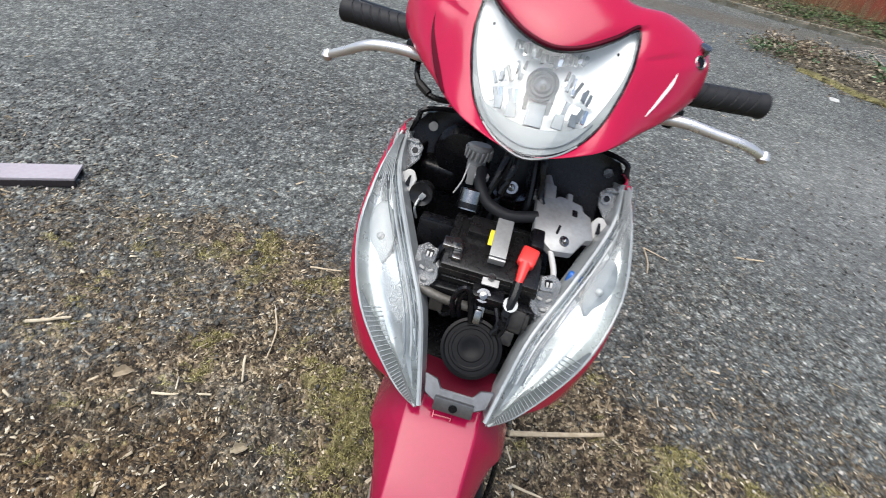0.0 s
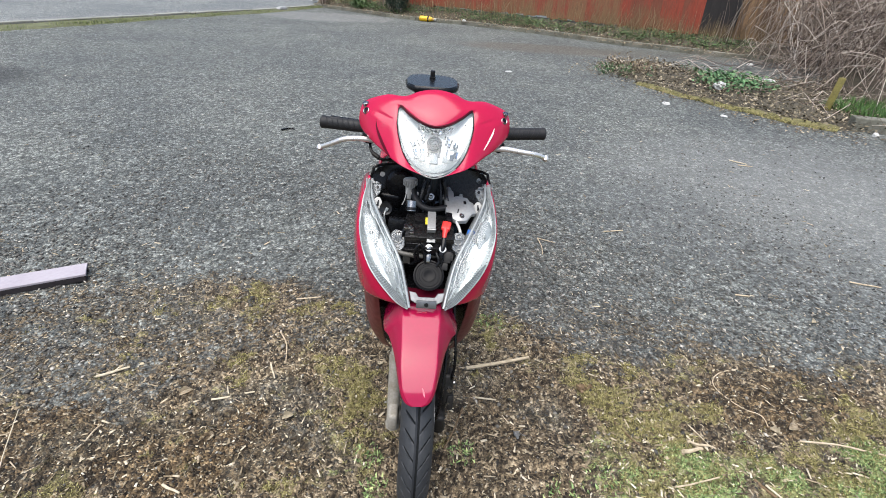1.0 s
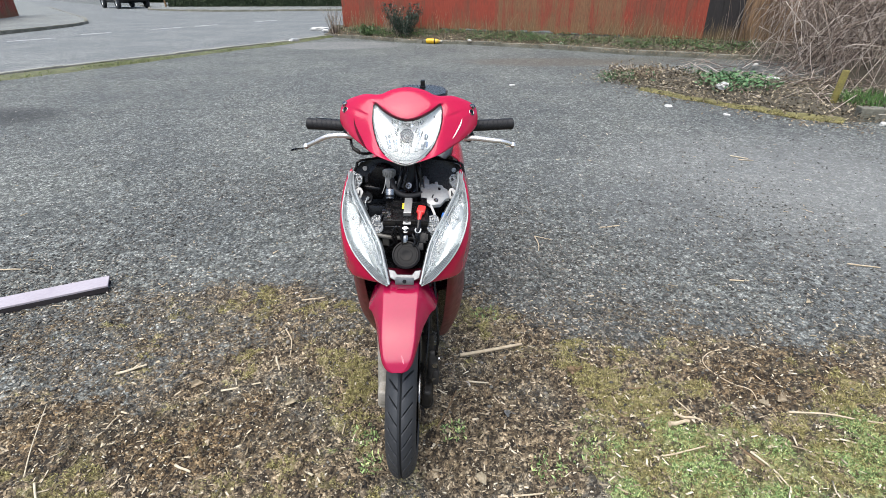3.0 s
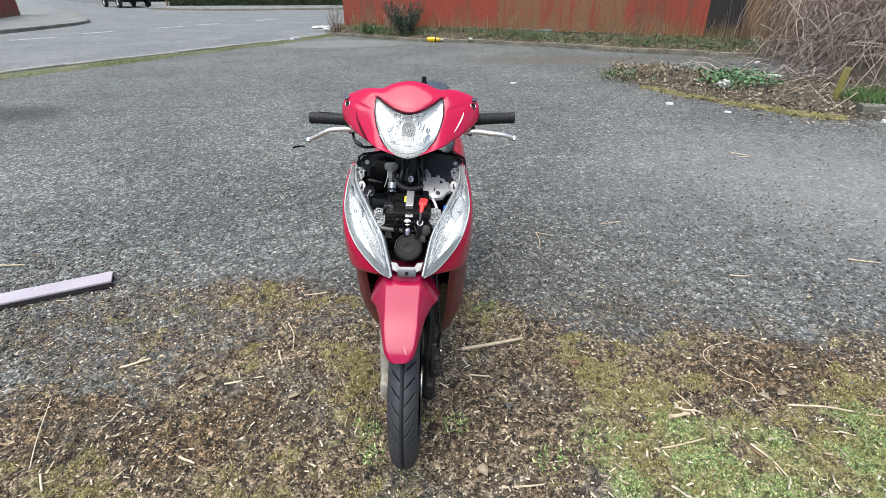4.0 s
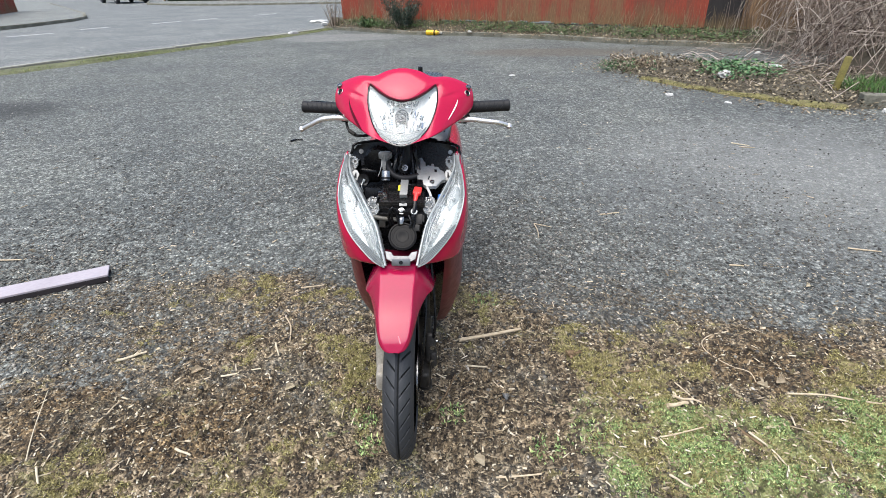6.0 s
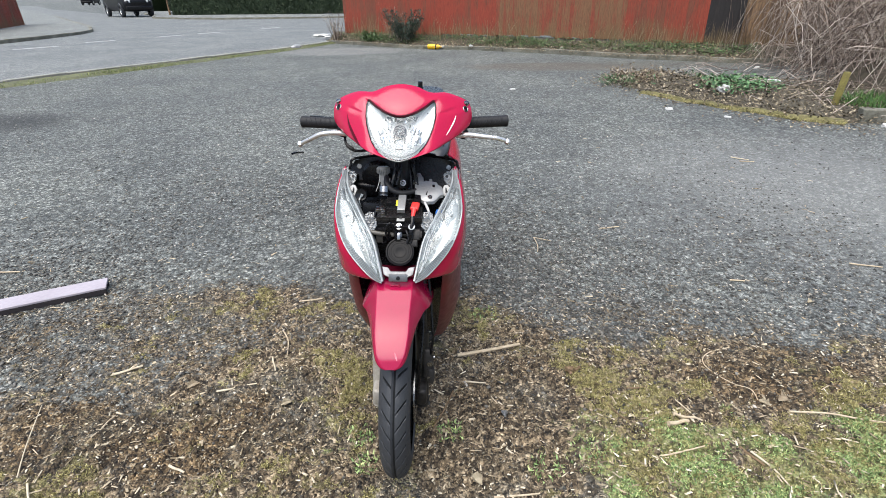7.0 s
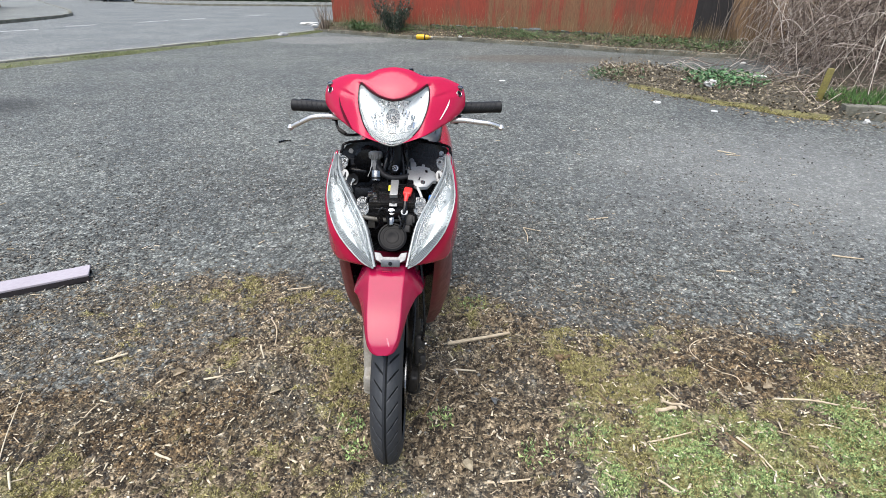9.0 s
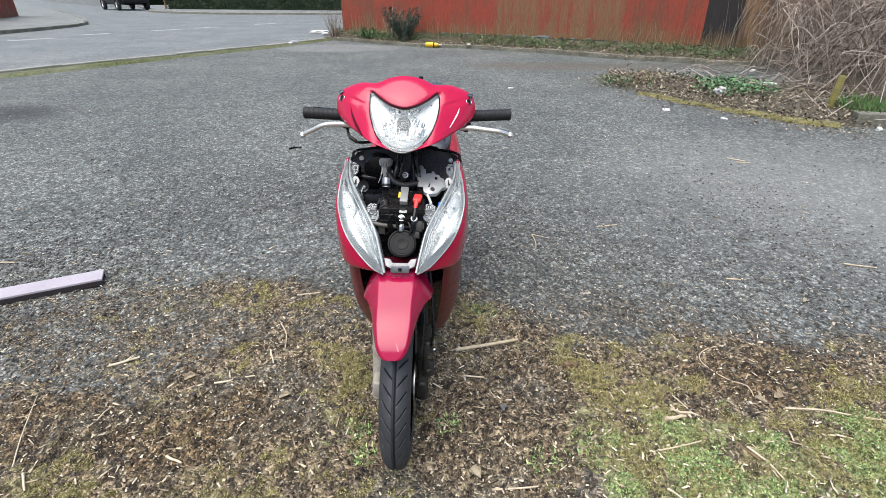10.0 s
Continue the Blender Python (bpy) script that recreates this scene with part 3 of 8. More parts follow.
CORNER = [(-15.5, 8.0), (-15.6, 16.5), (-15.7, 18.5), (-16.0, 20.6), (-16.66, 22.3), (-18.7, 25.1), (-24.5, 31.6), (-33.3, 41.6)]
FAR_KERB = [(-28.5, 46.2), (-25.0, 41.8), (-22.5, 37.2), (-19.5, 35.2), (-16.0, 34.2), (-8.9, 35.2), (0.0, 37.4), (10.0, 40.0)]
slab("pavement", [(-15.45, -25)] + [(x - 0.05, y) for x, y in CORNER] + [(-50, 60), (-70, 80), (-90, 80), (-90, -25)], 0.11, 0.16, PAVING, "grey tarmac pavement at the road corner")
slab("pavement", [(x, y + 0.06) for x, y in FAR_KERB] + [(60, 53), (60, 120), (-66, 120), (-42, 75)], 0.10, 0.15, PAVING, "grey tarmac pavement in front of the hedge")
for (ax, ay), (bx, by) in (((-13.34, 14.1), (-12.75, 15.24)), ((-12.8, 16.5), (-12.35, 17.4)), ((-11.66, 18.8), (-11.13, 19.9)), ((-10.88, 20.5), (-10.37, 21.5)), ((-9.5, 23.4), (-8.9, 24.6))):
    dx, dy = bx - ax, by - ay
    ln = math.hypot(dx, dy)
    ob = part("road_marking", block(ln, 0.13, 0.008, pose((ax + bx) / 2, (ay + by) / 2, 0.008, 0, 0, math.degrees(math.atan2(dy, dx))), 0.001, 1), WHITE_LINE, None, "", False)
    tagged(ob, "worn white painted dash on the road", "road marking", "dashes on the road", "structure")


def kerb_row(name, pts, length, width, height, z, mat, label, lift=0.0):
    """Kerb stones laid end to end along a line, each one a piece of its own."""
    top = root(name, Matrix.Identity(4), label, "kerb", "", "structure")
    me = None
    rnd = random.Random(hash(len(pts)) + 5)
    for (ax, ay), (bx, by) in zip(pts, pts[1:]):
        d = math.hypot(bx - ax, by - ay)
        k = max(1, round(d / length))
        if me is None:
            bm = block(length - 0.012, width, height, None, 0.012, 2)
            me = bpy.data.meshes.new("kerb_stone")
            bm.to_mesh(me)
            bm.free()
            me.materials.append(mat)
        for i in range(k):
            t = (i + 0.5) / k
            ob = new("kerb_stone", me)
            ob.parent = top
            ob.matrix_local = pose(ax + (bx - ax) * t, ay + (by - ay) * t, z - height / 2 + rnd.uniform(-0.012, 0.012), rnd.uniform(-2, 2), rnd.uniform(-0.6, 0.6),
                                   math.degrees(math.atan2(by - ay, bx - ax)) + rnd.uniform(-0.8, 0.8)) @ Matrix.Diagonal((d / k / length * 1.004, 1, 1, 1))
    return top


def ribbon(name, left, right, mat, label, zl, zr, lump=0.03, seed=1, nx=60, ny=10, category=""):
    """A lumpy strip of ground between two lines."""
    rnd = np.random.RandomState(seed)
    L, R = catmull([(x, y, 0) for x, y in left], nx // (len(left) - 1)), catmull([(x, y, 0) for x, y in right], nx // (len(right) - 1))
    n = min(len(L), len(R))
    rows = []
    for i in range(n):
        row = []
        for j in range(ny + 1):
            t = j / ny
            p = L[i].lerp(R[i], t)
            nz = noise.noise(Vector((p.x * 2.3, p.y * 2.3, seed))) + 0.6 * noise.noise(Vector((p.x * 7, p.y * 7, seed)))
            fade = min(1, 4 * t, 4 * (1 - t))
            row.append((p.x + 0.10 * nz * (1 - fade), p.y + 0.10 * nz * (1 - fade), zl + (zr - zl) * t + lump * fade * (0.7 + nz)))
        rows.append(row)
    bm = bmesh.new()
    grid_faces(bm, rows)
    return tagged(part(name, bm, mat, None, "", True, 80), label, category or name, "", "structure")


EDGE_OUT = [(-11.6, 0.5), (-8.13, 7.84), (-7.23, 9.70), (-6.54, 10.85), (-5.78, 12.38), (-4.89, 14.2), (-4.04, 16.45)]
EDGE_IN = [(-11.0, 0.2), (-7.66, 7.25), (-6.85, 8.9), (-6.3, 10.2), (-5.5, 11.8), (-4.7, 13.4), (-3.98, 15.6)]
kerb_row("edging_kerb", EDGE_OUT, 0.9, 0.16, 0.16, 0.060, PALE_CONCRETE, "weathered concrete edging between car park and road")
EDGE_MOSS = material("dark_green_edge_moss", (0.045, 0.050, 0.024), 0.95, second=(0.125, 0.13, 0.060), scale=7, amount=0.9, fine=50, grain=0.08, grain_scale=140)
ribbon("moss_strip", [(x + 0.10, y - 0.04) for x, y in EDGE_OUT], EDGE_IN, EDGE_MOSS, "yellow-green moss strip along the concrete edging", 0.03, -0.012, 0.022, 3, 120, 8)
KERB = [(-4.3, 15.95), (-3.3, 15.25), (-1.85, 14.2), (-0.99, 13.75), (0.24, 13.45), (2.08, 12.5), (3.95, 11.25), (5.4, 10.6), (7.0, 9.95)]
FENCE_A, FENCE_B = Vector((-3.75, 16.25, 0)), Vector((5.8, 11.55, 0))
along = (FENCE_B - FENCE_A).normalized()
kerb_row("edging_kerb", KERB, 0.92, 0.12, 0.2, 0.10, CONCRETE, "low concrete kerb edging in front of the fence")
ribbon("verge", [(x + 0.05, y + 0.07) for x, y in KERB], [tuple((FENCE_A + along * s + Vector((0.07, 0.18, 0)))[:2]) for s in (-0.6, 0.6, 2.0, 3.0, 4.4, 6.4, 8.6, 10.4, 12.3)], SOIL,
       "leafy soil verge between kerb and fence", 0.07, 0.30, 0.035, 6, 140, 10)

# ---- fence ----
def fence_material(name, red, brown, wear):
    m = bpy.data.materials.new(name)
    m.use_nodes = True
    nt = m.node_tree
    b = nt.nodes["Principled BSDF"]
    tc = nt.nodes.new("ShaderNodeTexCoord")
    geo = nt.nodes.new("ShaderNodeNewGeometry")
    mp = nt.nodes.new("ShaderNodeMapping")
    mp.inputs["Scale"].default_value = (10, 10, 0.55)
    nt.links.new(geo.outputs["Position"], mp.inputs["Vector"])
    streak = node_noise(nt, mp.outputs[0], 3.0, 8, 0.65)
    blot = node_noise(nt, geo.outputs["Position"], 1.1, 5)
    info = nt.nodes.new("ShaderNodeObjectInfo")
    v = node_math(nt, "ADD", node_math(nt, "MULTIPLY", streak, 0.75), node_math(nt, "MULTIPLY", blot, 0.6))
    v = node_math(nt, "ADD", v, node_math(nt, "MULTIPLY", info.outputs["Random"], 0.16))
    f = node_range(nt, v, wear, wear + 0.2)
    col = node_mix(nt, f, red, brown)
    # algae and splashed soil on the foot of the boards
    xyz = nt.nodes.new("ShaderNodeSeparateXYZ")
    nt.links.new(geo.outputs["Position"], xyz.inputs[0])
    foot = node_range(nt, node_math(nt, "MULTIPLY_ADD", node_math(nt, "ADD", streak, node_math(nt, "MULTIPLY", blot, 1.3)), -1.1, xyz.outputs["Z"]), -1.0, -0.6, 0.5, 0.0)
    col = node_mix(nt, foot, col, (0.16, 0.105, 0.045))
    fine = node_noise(nt, mp.outputs[0], 14.0, 4)
    col = node_mix(nt, node_range(nt, fine, 0.38, 0.70, 0.0, 0.75), col, node_mix(nt, 1.0, col, (0.45, 0.42, 0.4), "MULTIPLY"))
    nt.links.new(col, b.inputs["Base Color"])
    b.inputs["Roughness"].default_value = 0.8
    bump = nt.nodes.new("ShaderNodeBump")
    bump.inputs["Distance"].default_value = 0.004
    nt.links.new(fine, bump.inputs["Height"])
    nt.links.new(bump.outputs[0], b.inputs["Normal"])
    return m


FENCE_RED = fence_material("red_stained_boards", (0.235, 0.038, 0.018), (0.15, 0.046, 0.024), 0.68)
FENCE_WORN = fence_material("worn_red_boards", (0.20, 0.044, 0.022), (0.17, 0.085, 0.040), 0.60)
FENCE_DARK = fence_material("dark_boards", (0.012, 0.010, 0.010), (0.030, 0.024, 0.02), 0.80)
FENCE_TAN = fence_material("bare_tan_boards", (0.25, 0.155, 0.080), (0.10, 0.062, 0.036), 0.64)


def board_mesh(width, height):
    bm = bmesh.new()
    bmesh.ops.create_cube(bm, size=1, matrix=Matrix.Translation((0, 0, height / 2)) @ Matrix.Diagonal((width, 0.016, height, 1)))
    for v in bm.verts:
        if v.co.x > 0:
            v.co.y *= 0.45
    bmesh.ops.bevel(bm, geom=[e for e in bm.edges if abs(e.verts[0].co.z - e.verts[1].co.z) > 0.1], offset=0.003, segments=1, affect="EDGES")
    me = bpy.data.meshes.new("board")
    bm.to_mesh(me)
    bm.free()
    return me


def fence_panel(m, length, mat, label, height=1.85, width=0.118, seed=1):
    top = root("fence_panel", m, label, "fence panel", "panels of the board fence")
    rnd = random.Random(seed)
    n = round(length / (width * 0.93))
    step = length / n
    me = board_mesh(step * 1.08, height)
    me.materials.append(mat)
    for i in range(n):
        ob = new("board", me)
        ob.parent = top
        ob.matrix_local = pose((i + 0.5) * step, rnd.uniform(-0.004, 0.004), rnd.uniform(-0.03, 0.02), rnd.uniform(-0.4, 0.4), rnd.uniform(-0.35, 0.35), 2.5)
    for z in (0.35, 1.0, 1.6):
        part("rail", block(length, 0.045, 0.07, pose(length / 2, 0.035, z), 0.004), FENCE_DARK if mat is FENCE_DARK else mat, top, "", False)
    part("fence_post", block(0.09, 0.09, height + 0.1, pose(0, 0.07, (height + 0.1) / 2 - 0.05), 0.006), mat, top, "", False)
    return top


turn = math.degrees(math.atan2(along.y, along.x))
spans = [(1.75, FENCE_RED), (1.75, FENCE_RED), (1.78, FENCE_RED), (1.72, FENCE_WORN), (1.72, FENCE_WORN), (1.80, FENCE_RED)]
s0 = 0.0
for i, (ln, mat) in enumerate(spans):
    p = FENCE_A + along * s0
    fence_panel(pose(p.x, p.y, (0.27, 0.29, 0.32, 0.34, 0.32, 0.29)[i], 0, 0, turn), ln, mat, "red-stained vertical board fence panel behind the verge" if mat is FENCE_RED else
                "faded brownish-red vertical board fence panel behind the verge", seed=i)
    s0 += ln
p = FENCE_A + along * (s0 + 0.01)
fence_panel(pose(p.x, p.y + 0.02, 0.26, 0, 0, turn), 0.72, FENCE_DARK, "almost black board fence section", seed=21)
p = FENCE_A + along * (s0 + 0.76)
fence_panel(pose(p.x, p.y + 0.03, 0.24, 0, 0, turn), 1.9, FENCE_TAN, "unpainted tan board fence panel beside the brambles", seed=22)
p = FENCE_A + along * (s0 + 2.7)
fence_panel(pose(p.x, p.y + 0.03, 0.24, 0, 0, turn), 1.9, FENCE_TAN, "unpainted tan board fence panel beside the brambles", seed=23)
# the fence on the far street corner
q0, q1 = Vector((-17.6, 15.0, 0)), Vector((-23.8, 27.2, 0))
d = (q1 - q0).normalized()
tq = math.degrees(math.atan2(d.y, d.x))
for i in range(7):
    p = q0 + d * (i * 1.95)
    fence_panel(pose(p.x, p.y, 0.1, 0, 0, tq), 1.95, FENCE_RED, "red-stained board fence panel on the street corner", 1.9, 0.14, 40 + i)


# ---- scooter ----
def arc(centre, r, a0, a1, n):
    """Points on an arc in the plane across the axle: angle from straight ahead, upwards."""
    out = []
    for i in range(n + 1):
        a = radians(a0 + (a1 - a0) * i / n)
        out.append((centre[1] - r * math.cos(a), centre[2] + r * math.sin(a)))
    return out


def tyre_bm(centre, radius, width, seg=476):
    """A tyre with a round crown, a centre groove and slanted side grooves."""
    h = width / 2
    prof = []
    for i in range(33):
        a = radians(-118 + 236 * i / 32)
        x = h * math.sin(a)
        r = radius - 0.060 + 0.060 * math.cos(a) ** (1 if math.cos(a) > 0 else 1) if math.cos(a) > 0 else radius - 0.060 + 0.024 * math.cos(a)
        prof.append((x, r))
    rings, cuts = [], []
    for k in range(seg):
        row, cut = [], []
        for x, r in prof:
            t = abs(x) / h
            th = 2 * math.pi * (k + 17 * t) / seg           # the net leans with the grooves
            slot = (k + (7 if x > 0 else 0)) % 14 < 2 and 0.20 < t < 0.76 and r > radius - 0.055
            dip = 0.005 if abs(x) < 0.0022 else 0.004 if slot else 0.0
            rr = r - dip
            cut.append(dip > 0)
            row.append((centre[0] + x, centre[1] - rr * math.cos(th), centre[2] + rr * math.sin(th)))
        rings.append(row)
        cuts.append(cut[:-1])
    bm = bmesh.new()
    grid_faces(bm, rings + [rings[0]])
    for f, cut in zip(bm.faces, [d for row in cuts for d in row]):
        f.material_index = 1 if cut else 0
    bmesh.ops.remove_doubles(bm, verts=bm.verts[:], dist=1e-6)
    return bm


def wheel(top, name, centre, radius, width, disc_side):
    w = part(name, tyre_bm(centre, radius, width), [TYRE, GROOVE], top, "black tyre with slanted grooves")
    rimr = radius - 0.072
    part("rim", lathe([(-0.032, rimr + 0.006), (-0.030, rimr + 0.012), (-0.022, rimr - 0.004), (0, rimr - 0.012), (0.022, rimr - 0.004), (0.030, rimr + 0.012), (0.032, rimr + 0.006), (0.024, rimr - 0.02), (-0.024, rimr - 0.02)],
                      48, "x", centre, True), BLACK_GLOSS, w, "black alloy rim")
    part("hub", lathe([(-0.05, 0.012), (-0.05, 0.026), (-0.03, 0.034), (0.03, 0.034), (0.05, 0.026), (0.05, 0.012)], 24, "x", centre), GRIME, w)
    for k in range(5):
        a = 2 * math.pi * k / 5 + 0.3
        e = Vector((0, math.cos(a), math.sin(a)))
        c = Vector(centre)
        part("spoke", tube([c + e * 0.03 + Vector((0.012, 0, 0)), c + e * 0.09 + Vector((0.016, 0, 0)), c + e * (rimr - 0.012)], 0.012, 8, 4, 0.016), BLACK_GLOSS, w)
    if disc_side:
        x = disc_side * 0.048
        part("brake_disc", lathe([(x - 0.002, 0.055), (x - 0.002, 0.095), (x + 0.002, 0.095), (x + 0.002, 0.055)], 40, "x", centre, True), ZINC, w, "worn steel brake disc")
    return w


scooter = root("scooter", pose(0.012, 0, 0, 0, 1.4, 2.5), "red scooter with its front cover removed, standing on tarmac", "scooter")
AXLE = (0.0, 0.085, 0.252)
wheel(scooter, "front_wheel", AXLE, 0.252, 0.088, 1)

# fork legs, brake caliper and cable
for sx in (-1, 1):
    mat = FORK_GREY if sx < 0 else GRIME
    leg = part("fork_leg", joined(tube([(sx * 0.069, 0.105, 0.185), (sx * 0.069, 0.155, 0.43)], 0.0195, 14), tube([(sx * 0.069, 0.152, 0.42), (sx * 0.066, 0.21, 0.64)], 0.014, 12),
                                  lathe([(0.0, 0.015), (0.004, 0.022), (0.02, 0.022), (0.024, 0.019)], 14, "z", (sx * 0.069, 0.105, 0.18))), mat, scooter,
               "grimy grey fork leg" if sx < 0 else "grimy black fork leg")
    part("axle_lug", block(0.03, 0.075, 0.06, pose(sx * 0.069, 0.095, 0.245), 0.012, 3), mat, leg)
caliper = part("brake_caliper", joined(block(0.034, 0.06, 0.10, pose(0.086, 0.135, 0.33, -18), 0.012, 3), block(0.022, 0.045, 0.05, pose(0.096, 0.11, 0.30, -18), 0.01, 2)), GRIME, scooter, "dirty black brake caliper")
for dz in (0.0, 0.045):
    part("caliper_bolt", lathe([(0, 0.004), (0, 0.009), (0.008, 0.009), (0.008, 0.004)], 6, "y", (0.092, 0.088 + dz * 0.3, 0.30 + dz)), ZINC, caliper, "", True, 20)
part("bleed_nipple", lathe([(0, 0.0), (0, 0.004), (0.012, 0.003), (0.018, 0.003), (0.018, 0.0)], 8, "z", (0.100, 0.118, 0.372)), ZINC, caliper, "bright bleed nipple")
part("hose_union", lathe([(-0.004, 0.0), (-0.004, 0.008), (0.004, 0.008), (0.004, 0.0)], 10, "x", (0.104, 0.128, 0.352)), ZINC, caliper, "bright hose union")
part("brake_hose", tube([(0.092, 0.12, 0.36), (0.101, 0.128, 0.43), (0.094, 0.17, 0.53), (0.080, 0.22, 0.64)], 0.0042, 8), BLACK, scooter)
part("speedometer_cable", tube([(0.056, 0.06, 0.27), (0.062, 0.05, 0.34), (0.072, 0.10, 0.46), (0.072, 0.18, 0.60)], 0.005, 8), BLACK, scooter)

# front mudguard: a flat-topped crest with skirts that widen towards the back
def mudguard_rows():
    spine = [(-0.1005, 0.4975, 0.012, 0.002, 0.82), (-0.0965, 0.5045, 0.026, 0.005, 0.85), (-0.088, 0.518, 0.0365, 0.011, 0.87), (-0.074, 0.533, 0.0440, 0.016, 0.90), (-0.038, 0.563, 0.054, 0.027, 0.85),
             (0.0, 0.588, 0.0625, 0.038, 0.76), (0.035, 0.606, 0.073, 0.052, 0.67), (0.064, 0.6205, 0.084, 0.064, 0.605), (0.085, 0.630, 0.097, 0.075, 0.53), (0.13, 0.645, 0.103, 0.105, 0.50), (0.185, 0.652, 0.106, 0.135, 0.49), (0.25, 0.64, 0.106, 0.14, 0.49)]
    rows = []
    for y, z, hw, drop, flat in spine:
        f = hw * flat
        e, w = min(0.0038, 0.25 * drop), hw - f
        half = [(0.0, 0.0), (f * 0.5, -0.05 * e), (f * 0.82, -0.15 * e), (f * 0.95, -0.35 * e), (f, -e), (f + w * 0.18, -e - drop * 0.12), (f + w * 0.55, -drop * 0.48), (f + w * 0.85, -drop * 0.8), (hw, -drop)]
        row = [(-x, y + 0.55 * -dz * 0.6, z + dz) for x, dz in half[:0:-1]] + [(x, y + 0.55 * -dz * 0.6, z + dz) for x, dz in half]
        rows.append(row)
    return rows


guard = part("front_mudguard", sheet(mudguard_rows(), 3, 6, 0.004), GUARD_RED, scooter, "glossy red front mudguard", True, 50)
guard.location.x = -0.006
part("scuff", sheet([[(0.010, -0.0745, 0.5336), (0.012, -0.0745, 0.5336)], [(0.012, -0.0815, 0.5262), (0.0165, -0.0815, 0.5260)], [(0.0165, -0.0885, 0.5176), (0.0185, -0.0885, 0.5176)]], 3, 3, 0.0010), SCUFF, guard, "pale scrape on the mudguard tip")
part("emblem", joined(*[tube([(x * 0.012, 0.090 + z * 0.9, 0.6335 + z * 0.45) for x, z in seg], 0.0012, 5, 2) for seg in
                        (((-1, -0.004), (-1, 0.005)), ((1, -0.004), (1, 0.005)), ((-1, 0.0), (1, 0.001)))]), RED, guard)


# side cowls around the indicator lamps, and the leg shields below
def cowl(sx):
    rows = [[(0.164, 0.374, 0.884), (0.170, 0.388, 0.886), (0.176, 0.43, 0.872), (0.176, 0.475, 0.860)],
            [(0.177, 0.306, 0.838), (0.186, 0.326, 0.846), (0.192, 0.40, 0.845), (0.191, 0.475, 0.84)],
            [(0.181, 0.238, 0.784), (0.193, 0.260, 0.785), (0.203, 0.35, 0.78), (0.203, 0.475, 0.775)],
            [(0.152, 0.170, 0.722), (0.181, 0.204, 0.716), (0.204, 0.31, 0.71), (0.208, 0.475, 0.70)],
            [(0.104, 0.126, 0.674), (0.152, 0.166, 0.660), (0.194, 0.27, 0.65), (0.210, 0.475, 0.63)],
            [(0.066, 0.104, 0.650), (0.122, 0.142, 0.637), (0.176, 0.23, 0.615), (0.212, 0.475, 0.57)],
            [(0.058, 0.112, 0.638), (0.112, 0.164, 0.620), (0.155, 0.24, 0.60), (0.195, 0.475, 0.54)]]
    return sheet([[(sx * x, y, z) for x, y, z in r] for r in rows], 4, 5, 0.003)


def leg_shield(sx):
    rows = [[(0.128, 0.185, 0.64), (0.150, 0.20, 0.64), (0.182, 0.30, 0.63), (0.196, 0.475, 0.62)],
            [(0.124, 0.225, 0.52), (0.150, 0.242, 0.52), (0.182, 0.33, 0.51), (0.196, 0.49, 0.50)],
            [(0.118, 0.30, 0.38), (0.146, 0.318, 0.38), (0.176, 0.38, 0.37), (0.196, 0.52, 0.36)],
            [(0.110, 0.39, 0.26), (0.130, 0.402, 0.26), (0.158, 0.45, 0.25), (0.186, 0.58, 0.24)],
            [(0.100, 0.46, 0.18), (0.114, 0.468, 0.18), (0.138, 0.50, 0.17), (0.168, 0.62, 0.16)]]
    return sheet([[(sx * x, y, z) for x, y, z in r] for r in rows], 4, 5, 0.003)


for sx in (-1, 1):
    part("side_cowl", cowl(sx), RED, scooter, "red front side cowl", True, 50).matrix_local = pose(0.004, 0.1, 0) @ pose(0, 0, 0, 0, 0, 2.2) @ pose(0, -0.1, 0)
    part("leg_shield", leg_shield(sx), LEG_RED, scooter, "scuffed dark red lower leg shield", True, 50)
part("wheel_well_liner", sheet([[(-0.135, 0.21, 0.64), (-0.07, 0.26, 0.66), (0.07, 0.26, 0.66), (0.135, 0.21, 0.64)],
                               [(-0.135, 0.25, 0.5), (-0.07, 0.31, 0.5), (0.07, 0.31, 0.5), (0.135, 0.25, 0.5)],
                               [(-0.125, 0.325, 0.36), (-0.07, 0.38, 0.34), (0.07, 0.38, 0.34), (0.125, 0.325, 0.36)],
                               [(-0.105, 0.47, 0.2), (-0.06, 0.5, 0.18), (0.06, 0.5, 0.18), (0.105, 0.47, 0.2)]], 4, 4, 0.004), BLACK, scooter)


def smoothstep(a, b, v):
    t = min(1, max(0, (v - a) / (b - a)))
    return t * t * (3 - 2 * t)


# indicator lamps: reflector, lens, ribs, side wall and bracket
INNER = [(0.161, 0.369, 0.881), (0.153, 0.309, 0.846), (0.112, 0.224, 0.797), (0.074, 0.162, 0.746), (0.057, 0.123, 0.696), (0.044, 0.087, 0.650)]
OUTER = [(0.166, 0.357, 0.886), (0.179, 0.290, 0.844), (0.180, 0.222, 0.788), (0.150, 0.160, 0.722), (0.088, 0.107, 0.664), (0.048, 0.086, 0.647)]


